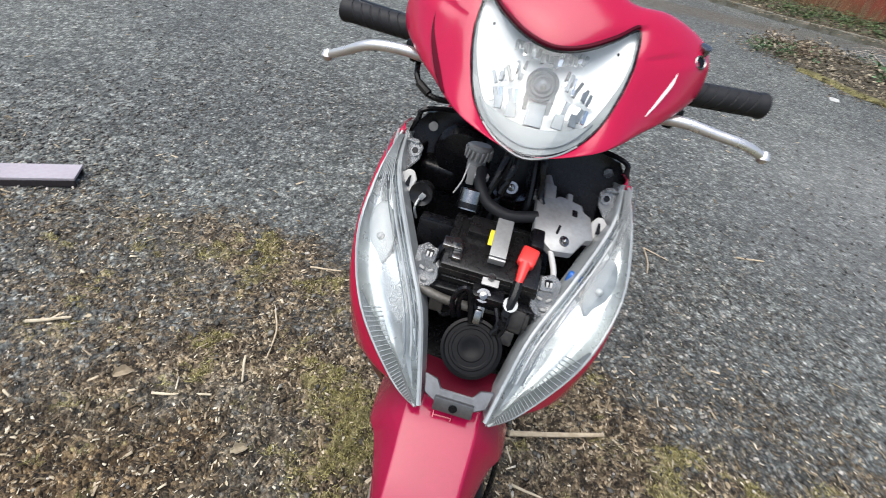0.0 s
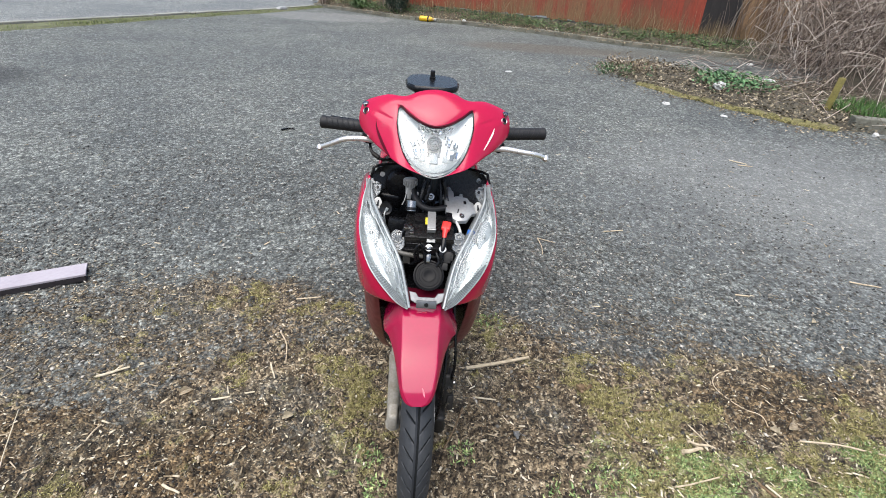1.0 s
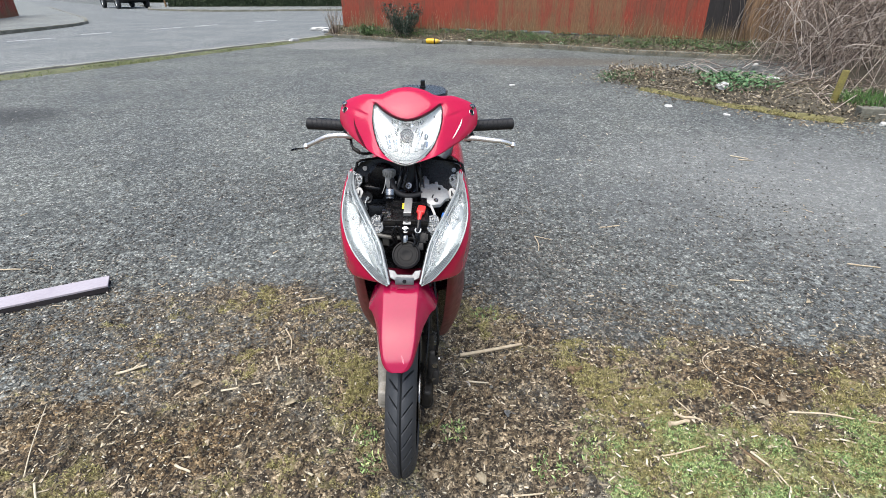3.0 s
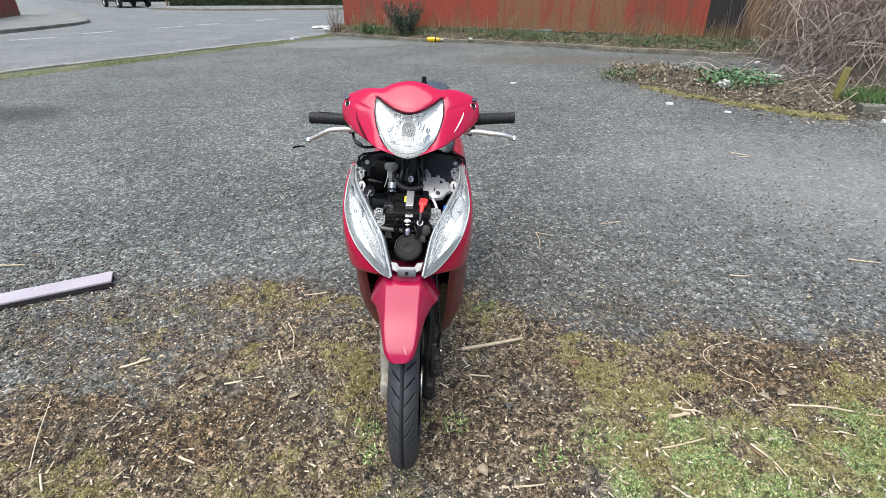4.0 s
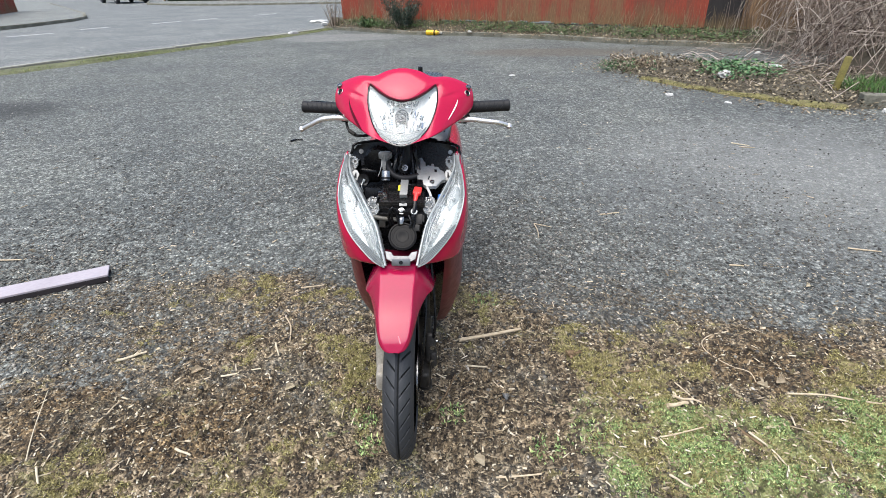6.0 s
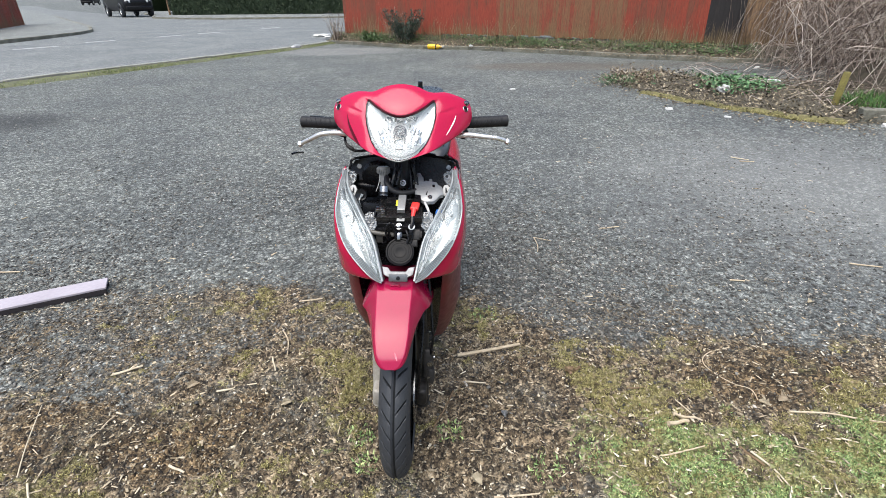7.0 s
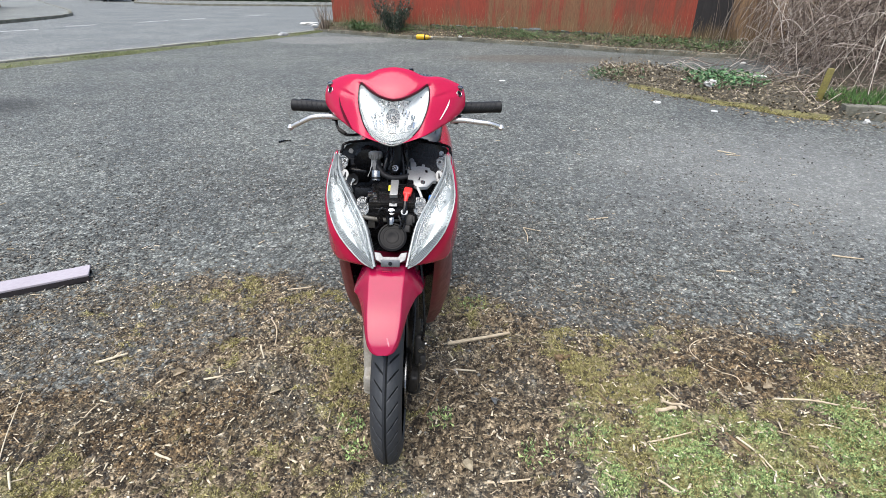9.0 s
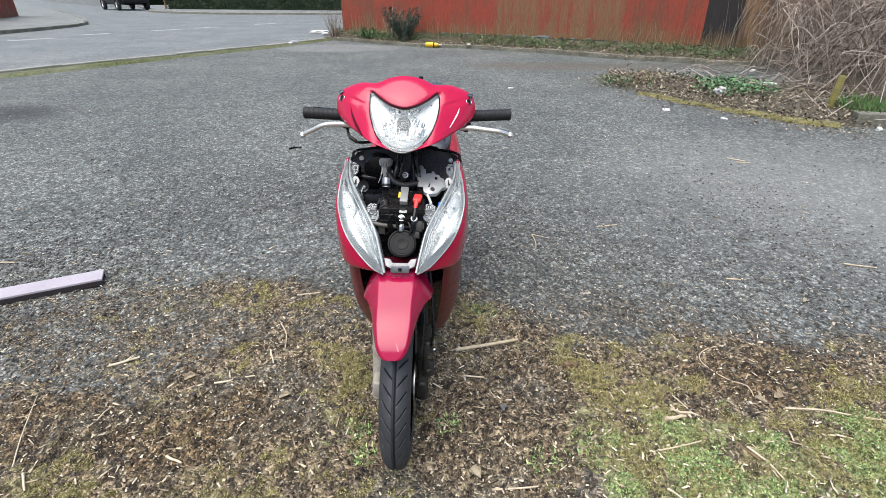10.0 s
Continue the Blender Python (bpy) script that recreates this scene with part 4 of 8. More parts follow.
def lamp_rows(sx, bulge, push, inset=0.0, n=9):
    a, b = catmull(INNER, 5), catmull(OUTER, 5)
    rows = []
    for i, (p, q) in enumerate(zip(a, b)):
        t = i / (len(a) - 1)
        wide = (q - p).length
        row = []
        for j in range(n + 1):
            s = inset + (1 - 2 * inset) * j / n
            c = p.lerp(q, s)
            lift = bulge * math.sin(math.pi * s) * min(1, wide / 0.06)
            c = c + Vector((0.15, -0.80, 0.55)) * lift + Vector((0, 0.8, -0.5)) * (push * (1 - s ** 3) - 0.0015 * s ** 6)
            row.append((sx * c.x, c.y, c.z))
        rows.append(row)
    return rows


def lamp(sx):
    rows = lamp_rows(sx, 0.012, 0.0, 0.0, 10)
    bm = bmesh.new()
    grid_faces(bm, rows)
    body = bmesh.new()
    rows2 = lamp_rows(sx, -0.014, 0.006, 0.0, 14)
    for i, r in enumerate(rows2):
        t = i / (len(rows2) - 1)
        for j in range(len(r)):
            x, y, z = r[j]
            fold = 0.013 * math.exp(-((j - 5) / 1.4) ** 2) * smoothstep(0.40, 0.65, t) - 0.006 * math.exp(-((j - 9) / 1.5) ** 2)
            q = Vector((x * sx, y, z))
            ripple = 0.0030 * noise.noise(q * 24) + 0.0004 * noise.noise(q * 60 + Vector((sx, 0, 0)))
            r[j] = (x, y + fold + ripple, z - ripple * 0.5)
    grid_faces(body, rows2)
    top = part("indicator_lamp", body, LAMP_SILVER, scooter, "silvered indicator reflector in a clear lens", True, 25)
    lens = part("lens", bm, LENS, top, "clear plastic lens")
    lens.visible_shadow = False
    # bright rim along both long edges
    edge = bmesh.new()
    tube_into(edge, [(sx * x, y - 0.002, z + 0.002) for x, y, z in INNER], 0.0035, 6, 5)
    tube_into(edge, [(sx * x, y - 0.001, z + 0.001) for x, y, z in OUTER], 0.0022, 6, 5)
    part("rim", edge, LAMP_GREY, top)
    part("side_wall", sheet([[(sx * x, y + 0.002, z) for x, y, z in INNER], [(sx * (x - 0.003), y + 0.035, z - 0.012) for x, y, z in INNER]], 4, 3, 0.0015), LAMP_GREY, top, "grey clear plastic side wall")
    inner_bar = catmull([(sx * (x + 0.012), y - 0.004, z + 0.003) for x, y, z in INNER[:-1]], 5)
    part("bead", tube(inner_bar[::4], 0.0022, 6, 4), LAMP_GREY, top)
    for off, rad in ((0.006, 0.0011), (0.020, 0.0009)):
        line = catmull([(sx * (x + off), y - 0.0045, z + 0.0035) for x, y, z in INNER[:-1]], 5)
        part("moulding_line", tube(line[::4], rad, 5, 4), FACET_GREY, top)
    # fine ribs over the lower outer third
    a, b = catmull(INNER, 30), catmull(OUTER, 30)
    n = len(a)
    up = Vector((0.1, -0.85, 0.5))
    for k in range(9):
        f = 0.22 + 0.085 * k
        part("flute", tube([(sx * c.x, c.y, c.z) for c in [a[int(n * t)].lerp(b[int(n * t)], f) + up * 0.008 for t in (0.03, 0.12, 0.20, 0.24 + 0.05 * math.sin(k * 1.7))]], 0.0007, 4, 3), LAMP_GREY, top)
    ribs = bmesh.new()
    for i in range(int(n * 0.60), n - 6, 2):
        p, q = a[i], b[i]
        up = Vector((0.1, -0.85, 0.5))
        c0, c1 = p.lerp(q, 0.62) + up * 0.0085, p.lerp(q, 0.95) + up * 0.005
        tube_into(ribs, [(sx * c0.x, c0.y, c0.z), (sx * c1.x, c1.y, c1.z)], 0.0008, 4, 2)
    part("rib", ribs, LAMP_GREY, top)
    low = [[(sx * c.x, c.y, c.z) for c in [p.lerp(q, s) + Vector((0.1, -0.85, 0.5)) * (0.004 + 0.003 * math.sin(math.pi * s)) for s in (lo, (lo + 0.96) / 2, 0.96)]]
           for p, q, lo in [(a[int(n * t)], b[int(n * t)], lo) for t, lo in ((0.56, 0.92), (0.66, 0.74), (0.76, 0.62), (0.86, 0.55), (0.94, 0.50))]]
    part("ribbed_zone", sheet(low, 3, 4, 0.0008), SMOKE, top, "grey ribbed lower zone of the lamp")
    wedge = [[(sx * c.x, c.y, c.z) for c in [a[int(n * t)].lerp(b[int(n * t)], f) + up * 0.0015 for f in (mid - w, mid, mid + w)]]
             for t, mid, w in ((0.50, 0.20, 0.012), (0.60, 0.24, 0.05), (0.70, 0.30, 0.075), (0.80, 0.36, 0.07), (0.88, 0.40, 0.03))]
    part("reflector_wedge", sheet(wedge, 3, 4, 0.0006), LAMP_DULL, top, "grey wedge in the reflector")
    # oval bulb recess with cut facets
    oval = pose(sx * 0.152, 0.2350, 0.7905, -42, sx * 10, 0)
    bm = bmesh.new()
    rings = []
    for k, (u, dep) in enumerate(((1.0, 0.001), (0.94, -0.0005), (0.85, -0.0008), (0.55, -0.0006), (0.2, -0.0005))):
        rings.append([oval @ Vector((0.020 * u * math.cos(a), dep, 0.044 * u * math.sin(a) + 0.004 * math.cos(a) * sx)) for a in [2 * math.pi * q / 28 for q in range(28)]])
    vs = grid_faces(bm, rings, True)
    bm.faces.new(vs[-1])
    # the recess's grey stands in for its darker reflection
    recess = part("bulb_recess", bm, LAMP_DULL, top, "oval bulb recess, its dark reflection put into the grey", True, 50)
    part("bulb", turned(lathe([(0.008, 0.004), (0.0, 0.006), (-0.004, 0.005), (-0.006, 0.0025), (-0.007, 0.0)], 16, "y"), oval @ pose(0, 0.001, -0.004)), LAMP_GREY, recess, "small clear bulb")
    # top bracket plate with screw eyes, and its white tab
    flat = [(-0.020, -0.036), (-0.002, -0.040), (0.012, -0.018), (0.021, -0.004), (0.021, 0.014), (0.010, 0.023), (-0.012, 0.023), (-0.021, 0.010)]
    bp = pose(sx * 0.154, 0.352, 0.858, -32, 0, sx * 10)
    br = part("bracket", joined(extruded([(-sx * x, z) for x, z in flat], 0.004, bp), block(0.004, 0.010, 0.05, bp @ pose(sx * 0.014, -0.003, -0.006), 0.001, 1), block(0.03, 0.008, 0.004, bp @ pose(0, -0.003, 0.018), 0.001, 1),
                                turned(lathe([(-0.004, 0.0045), (-0.004, 0.0085), (0.006, 0.0085), (0.006, 0.0045)], 16, "y"), bp @ pose(-sx * 0.012, 0, 0.006)),
                                turned(lathe([(-0.004, 0.003), (-0.004, 0.007), (0.006, 0.007), (0.006, 0.003)], 16, "y"), bp @ pose(sx * 0.008, -0.004, 0.022))), [CLEAR], top, "clear plastic lamp bracket")
    part("eye_hole", turned(lathe([(-0.0045, 0.0002), (-0.0045, 0.0046), (0.001, 0.0046), (0.001, 0.0002)], 14, "y"), bp @ pose(-sx * 0.012, 0, 0.006)), BLACK, br)
    part("tab", extruded([(-0.011, -0.020), (0.009, -0.018), (0.012, 0.002), (0.004, 0.013), (-0.004, 0.013), (-0.012, 0.004)], 0.003, pose(sx * 0.140, 0.318, 0.836, -30, sx * -8, 0)), WHITE_PLASTIC, br, "white plastic tab")
    part("screw_hole", extruded([(-0.0035, -0.010), (0.0035, -0.010), (0.0015, 0.006), (-0.001, 0.006)], 0.002, pose(sx * 0.139, 0.3155, 0.836, -30, sx * -8, 0), 0), BLACK, br)
    part("cowl_clip", block(0.009, 0.009, 0.008, pose(sx * 0.167, 0.362, 0.884, -20), 0.003), RED, top, "red cowl clip")
    # lower bulb socket on its clear bracket
    sp = pose(sx * 0.083, 0.200, 0.772, -38, 0, sx * 8)
    plate_edge = [(-0.012, -0.046), (-0.004, -0.046), (0.019, -0.010), (0.020, 0.012), (0.010, 0.034), (-0.006, 0.040), (-0.018, 0.030)]
    sock = part("bulb_socket", joined(extruded([(-sx * x, z) for x, z in plate_edge], 0.004, sp),
                                      turned(lathe([(0.002, 0.004), (-0.004, 0.012), (-0.006, 0.017), (0.004, 0.0175), (0.018, 0.014)], 20, "y"), sp @ pose(-sx * 0.004, 0, 0)),
                                      block(0.020, 0.012, 0.020, sp @ pose(-sx * 0.002, -0.002, 0.026), 0.003)), [CLEAR], top, "clear translucent bulb socket")
    for qx, qz, tw in ((-0.006, 0.006, 20), (0.006, 0.005, -30), (0.001, -0.008, 5)):
        part("socket_slot", block(0.008, 0.003, 0.004, sp @ pose(-sx * 0.004 + qx, -0.0052, qz, 0, tw), 0.001, 1), GREY_PLASTIC, sock)
    part("socket_window", block(0.010, 0.002, 0.009, sp @ pose(-sx * 0.002, -0.008, 0.027), 0.001, 1), BLACK, sock)
    part("socket_pin", joined(block(0.0028, 0.003, 0.007, sp @ pose(-sx * 0.002 - 0.002, -0.009, 0.025), 0.0006, 1), block(0.0028, 0.003, 0.007, sp @ pose(-sx * 0.002 + 0.003, -0.009, 0.025), 0.0006, 1)), WHITE_PLASTIC, sock)
    return top


FRONT = pose(0.004, 0.1, 0) @ pose(0, 0, 0, 0, 0, 2.2) @ pose(0, -0.1, 0)   # the bodywork sits slightly askew on the frame
for sx in (-1, 1):
    lamp(sx).matrix_local = FRONT

# nose bracket between the lamp tips
nose = part("nose_bracket", joined(extruded([(-0.046, 0.014), (-0.041, -0.010), (-0.026, -0.018), (0.026, -0.018), (0.041, -0.010), (0.046, 0.014), (0.028, 0.011), (0.021, 0.000), (-0.021, 0.000), (-0.028, 0.011)],
                                            0.004, pose(0.004, 0.100, 0.676, -42)), block(0.052, 0.010, 0.020, pose(0.004, 0.091, 0.660, -20), 0.002)), DULL_STEEL, scooter, "bent dull steel nose bracket")
part("bracket_hole", turned(lathe([(0, 0.0005), (0, 0.0055), (0.003, 0.0055), (0.003, 0.0005)], 14, "y"), pose(0.004, 0.0847, 0.662, -20)), BLACK, nose)

# black inner panel behind the electrics
def inner_panel():
    rows = [[(-0.158, 0.455, 0.882), (-0.10, 0.47, 0.892), (0.0, 0.475, 0.893), (0.10, 0.47, 0.892), (0.158, 0.455, 0.882)],
            [(-0.176, 0.445, 0.848), (-0.11, 0.455, 0.85), (0.0, 0.46, 0.85), (0.11, 0.455, 0.85), (0.176, 0.445, 0.848)],
            [(-0.178, 0.40, 0.77), (-0.11, 0.42, 0.77), (0.0, 0.43, 0.77), (0.11, 0.42, 0.77), (0.178, 0.40, 0.77)],
            [(-0.165, 0.34, 0.69), (-0.10, 0.39, 0.68), (0.0, 0.40, 0.68), (0.10, 0.39, 0.68), (0.165, 0.34, 0.69)],
            [(-0.14, 0.26, 0.62), (-0.08, 0.34, 0.60), (0.0, 0.35, 0.60), (0.08, 0.34, 0.60), (0.14, 0.26, 0.62)]]
    return sheet(rows, 5, 5, 0.005)


panel = part("inner_panel", inner_panel(), BLACK, scooter, "black plastic inner leg shield panel")
rim = catmull([(-0.180, 0.442, 0.835), (-0.172, 0.448, 0.868), (-0.150, 0.455, 0.889), (0.0, 0.476, 0.897), (0.150, 0.455, 0.889), (0.172, 0.448, 0.868), (0.180, 0.442, 0.835)], 6)
part("panel_rim", tube(rim, 0.0045, 6, 1), BLACK_GLOSS, panel)
for sx in (-1, 1):
    part("washer", turned(lathe([(0, 0.0015), (0, 0.0075), (0.003, 0.0075), (0.003, 0.0015)], 16, "y"), pose(sx * 0.143, 0.438, 0.867, -15)), GREY_PLASTIC if sx < 0 else ZINC, panel, "grey washer")
    part("gusset", block(0.006, 0.05, 0.09, pose(sx * 0.152, 0.405, 0.80, 0, 0, sx * 12), 0.003), BLACK, panel)
part("moulded_duct", joined(lathe([(0, 0.022), (0.004, 0.040), (0.012, 0.046), (0.02, 0.040), (0.03, 0.046), (0.04, 0.04)], 24, "y", (-0.085, 0.395, 0.845)), block(0.07, 0.05, 0.05, pose(-0.115, 0.42, 0.80), 0.015, 3)), BLACK, panel)

# steering column, looms and hoses
column = part("steering_column", joined(tube([(0, 0.45, 1.0), (0, 0.335, 0.70)], 0.021, 16), tube([(0, 0.335, 0.70), (0, 0.24, 0.56)], 0.028, 16)), GRIME, scooter, "grimy black steering column")
part("clamp_bolt", turned(lathe([(-0.011, 0.0), (-0.010, 0.004), (-0.006, 0.0055), (-0.0035, 0.0055), (-0.0035, 0.0095), (0.0, 0.0105), (0.004, 0.010)], 18, "y"), pose(0.002, 0.356, 0.842, -25)), ZINC, column, "bright clamp bolt", True, 25)
part("collar", lathe([(-0.012, 0.021), (-0.010, 0.030), (0.010, 0.030), (0.012, 0.021)], 20, "z", (0, 0.380, 0.812)), ZINC, column)
for pts in ([(-0.02, 0.38, 0.95), (-0.016, 0.34, 0.90), (-0.030, 0.31, 0.84), (-0.035, 0.30, 0.80)], [(-0.008, 0.38, 0.95), (-0.004, 0.33, 0.89), (-0.014, 0.31, 0.84), (-0.02, 0.29, 0.78)],
            [(0.03, 0.38, 0.95), (0.035, 0.34, 0.90), (0.042, 0.33, 0.86), (0.05, 0.32, 0.845)], [(0.018, 0.38, 0.95), (0.026, 0.345, 0.89), (0.03, 0.32, 0.83), (0.028, 0.30, 0.77)]):
    part("cable", tube(pts, 0.0055, 8, 5), BLACK, scooter)
hose = part("hose", tube([(-0.046, 0.345, 0.862), (-0.042, 0.312, 0.856), (-0.024, 0.296, 0.840), (0.008, 0.290, 0.834), (0.046, 0.300, 0.838)], 0.0085, 12, 7), RUBBER, scooter, "black rubber hose")
part("hose_clip", lathe([(-0.003, 0.0085), (-0.003, 0.0105), (0.003, 0.0105), (0.003, 0.0085)], 14, "z", (-0.044, 0.330, 0.860)), WHITE_PLASTIC, hose)
conn = part("reservoir_connector", joined(turned(lathe([(-0.03, 0.005), (-0.03, 0.013), (-0.005, 0.014), (-0.004, 0.018), (0.012, 0.019), (0.015, 0.016)], 20, "z"), pose(-0.058, 0.370, 0.873, -12)),
                                          block(0.012, 0.02, 0.03, pose(-0.060, 0.357, 0.846, -12), 0.003)), GREY_PLASTIC, scooter, "grey ribbed plastic connector")
part("cap_ribs", joined(*[block(0.003, 0.004, 0.016, pose(-0.058 + 0.019 * math.cos(a), 0.367 + 0.019 * math.sin(a), 0.878, -12, 0, math.degrees(a)), 0.0008, 1) for a in [2 * math.pi * k / 16 for k in range(16)]]), GREY_PLASTIC, conn)
part("thin_wire", tube([(-0.066, 0.345, 0.868), (-0.070, 0.330, 0.845), (-0.078, 0.325, 0.825)], 0.0012, 6), WHITE_PLASTIC, conn)
cylinder = part("flasher_relay", turned(lathe([(-0.016, 0.002), (-0.016, 0.0165), (0.012, 0.017), (0.014, 0.015), (0.014, 0.002)], 20, "z"), pose(-0.050, 0.302, 0.836, -30)), ZINC, scooter, "round metal flasher relay")
part("relay_band", turned(lathe([(-0.014, 0.0171), (-0.014, 0.0177), (-0.006, 0.0177), (-0.006, 0.0171)], 20, "z"), pose(-0.050, 0.302, 0.836, -30)), BLACK, cylinder)
knob = part("lamp_plug", turned(lathe([(0, 0.006), (-0.004, 0.017), (0.006, 0.019), (0.02, 0.018)], 20, "y"), pose(-0.121, 0.306, 0.820, -20)), BLACK_GLOSS, scooter, "round black lamp plug")
part("plug_terminal", joined(block(0.008, 0.006, 0.010, pose(-0.118, 0.298, 0.821, 0, 30, 0), 0.002), tube([(-0.121, 0.298, 0.818), (-0.124, 0.286, 0.808), (-0.120, 0.291, 0.788)], 0.002, 6)), LAMP_GREY, knob)

# battery, strap and terminals
BAT = pose(0.002, 0.252, 0.768, 10) @ Matrix.Diagonal((1.06, 1.16, 1, 1))
battery = part("battery", joined(block(0.122, 0.090, 0.078, BAT, 0.004), block(0.124, 0.092, 0.014, BAT @ pose(0, 0, 0.025), 0.003), block(0.05, 0.03, 0.018, BAT @ pose(-0.015, 0.02, 0.042), 0.003), block(0.100, 0.0025, 0.0025, BAT @ pose(-0.006, -0.0475, 0.020), 0.0006, 1), block(0.100, 0.0025, 0.0025, BAT @ pose(-0.006, -0.0475, 0.004), 0.0006, 1), block(0.004, 0.07, 0.003, BAT @ pose(-0.052, 0.0, 0.040), 0.0006, 1), block(0.09, 0.003, 0.003, BAT @ pose(0, 0.036, 0.040), 0.0006, 1)), BATTERY, scooter, "black battery in its tray")
part("tray", joined(block(0.135, 0.012, 0.055, BAT @ pose(0, -0.051, -0.02), 0.003), block(0.012, 0.10, 0.05, BAT @ pose(-0.067, 0, -0.02), 0.003), block(0.012, 0.10, 0.05, BAT @ pose(0.067, 0, -0.02), 0.003),
                    block(0.04, 0.02, 0.022, BAT @ pose(0.005, -0.055, 0.012), 0.003), block(0.05, 0.03, 0.04, pose(-0.085, 0.27, 0.79, -10), 0.004)), BLACK, battery)
part("terminal", joined(block(0.026, 0.016, 0.012, BAT @ pose(-0.052, -0.018, 0.044), 0.002), turned(lathe([(0, 0.002), (0, 0.005), (0.006, 0.005), (0.006, 0.002)], 8, "z"), BAT @ pose(-0.048, -0.018, 0.049)),
                        block(0.012, 0.012, 0.02, BAT @ pose(-0.044, -0.032, 0.036), 0.002)), ZINC, battery, "bare negative terminal")
part("terminal_wire", tube([BAT @ Vector((-0.052, -0.018, 0.046)), BAT @ Vector((-0.066, -0.025, 0.038)), BAT @ Vector((-0.070, -0.04, 0.01))], 0.005, 8), BLACK, battery)
strap = part("strap", joined(block(0.021, 0.060, 0.003, BAT @ pose(0.004, 0.006, 0.0535, 4), 0.001), block(0.021, 0.003, 0.022, BAT @ pose(0.004, -0.026, 0.045, 20), 0.001), block(0.021, 0.026, 0.003, BAT @ pose(0.004, -0.041, 0.035, 10), 0.001),
                             block(0.021, 0.004, 0.02, BAT @ pose(0.004, 0.037, 0.048, -15), 0.001)), PLATE, battery, "grey steel battery strap")
part("strap_bolt", turned(lathe([(0, 0.002), (0, 0.005), (0.004, 0.005), (0.004, 0.002)], 8, "z"), BAT @ pose(0.004, -0.044, 0.036)), ZINC, strap)
part("tape", block(0.006, 0.024, 0.001, BAT @ pose(-0.009, 0.004, 0.0515, 4), 0.0003, 1), YELLOW_TAPE, battery, "yellow tape edge")
cap = part("terminal_cap", joined(block(0.022, 0.026, 0.014, BAT @ pose(0.041, -0.010, 0.050, 10, 0, -12), 0.005, 3), tube([BAT @ Vector((0.039, -0.02, 0.049)), BAT @ Vector((0.036, -0.045, 0.040))], 0.008, 10, 4, 0.0045)), RED_CAP, battery, "red rubber terminal cap")
part("positive_cable", tube([BAT @ Vector((0.036, -0.042, 0.040)), BAT @ Vector((0.035, -0.058, 0.025)), BAT @ Vector((0.03, -0.075, 0.0)), BAT @ Vector((0.028, -0.07, -0.03))], 0.0065, 8), BLACK, cap)
part("cable_ring", turned(lathe([(-0.003, 0.0065), (-0.003, 0.009), (0.003, 0.009), (0.003, 0.0065)], 14, "z"), BAT @ pose(0.034, -0.062, 0.02, 25)), LAMP_GREY, cap)

# regulator plate with lugs, its pipe and the blue connector
REG = pose(0.083, 0.300, 0.840, -72, 6, 6) @ Matrix.Diagonal((1.12, 1.0, 1.45, 1))
reg = part("regulator", extruded([(-0.036, -0.020), (-0.012, -0.036), (0.014, -0.032), (0.030, -0.012), (0.040, -0.010), (0.036, 0.018), (0.026, 0.022), (0.024, 0.030), (-0.006, 0.034), (-0.014, 0.028), (-0.036, 0.026)],
                                 0.014, REG), PLATE, scooter, "pale cast metal regulator plate")
part("lug", joined(block(0.008, 0.01, 0.014, REG @ pose(0.008, 0.008, 0.036), 0.002), block(0.016, 0.012, 0.02, REG @ pose(-0.020, 0.006, 0.036), 0.003), block(0.01, 0.01, 0.01, REG @ pose(-0.036, 0.008, 0.03), 0.002)), PLATE, reg)
part("slot", block(0.003, 0.003, 0.012, REG @ pose(-0.006, 0.0, -0.010, 0, 20), 0.0008, 1), BLACK, reg)
part("slot", block(0.007, 0.003, 0.008, REG @ pose(0.014, 0.0, 0.016), 0.002), BLACK, reg)
part("plate_bolt", turned(lathe([(-0.002, 0.0), (-0.001, 0.003), (0.001, 0.004), (0.002, 0.004), (0.002, 0.006), (0.005, 0.006)], 14, "y"), REG @ pose(0.002, -0.004, -0.022)), ZINC, reg)
part("plug", block(0.016, 0.02, 0.022, REG @ pose(-0.030, 0.008, -0.028), 0.003), BLACK, reg)
part("pipe", tube([REG @ Vector((-0.012, 0.006, -0.034)), (0.084, 0.236, 0.800), (0.088, 0.222, 0.775)], 0.0040, 10), WHITE_PLASTIC, reg, "white plastic pipe")
part("inlet", tube([REG @ Vector((-0.018, 0.008, 0.04)), REG @ Vector((-0.024, 0.008, 0.058))], 0.007, 10), GREY_PLASTIC, reg)
part("blue_connector", block(0.022, 0.03, 0.020, pose(0.118, 0.255, 0.786, -25, 0, -20), 0.006, 3), BLUE_CAP, scooter, "blue plastic connector")

# horn, frame tube, bolt and small wires
HORN = pose(0.006, 0.147, 0.712, 50)
horn = part("horn", turned(lathe([(a, r * 1.07) for a, r in [(0.022, 0.004), (0.020, 0.026), (0.008, 0.034), (0.002, 0.0375), (-0.003, 0.0375), (-0.004, 0.034), (-0.002, 0.032), (-0.002, 0.028), (-0.0028, 0.027), (-0.0028, 0.024), (-0.0022, 0.023),
                                  (-0.0022, 0.017), (-0.003, 0.016), (-0.003, 0.010), (-0.0026, 0.009), (-0.0026, 0.0)]], 48, "z"), HORN @ pose(0, 0, 0, 180)), HORN_BLACK, scooter, "round black horn with ringed face", True, 25)
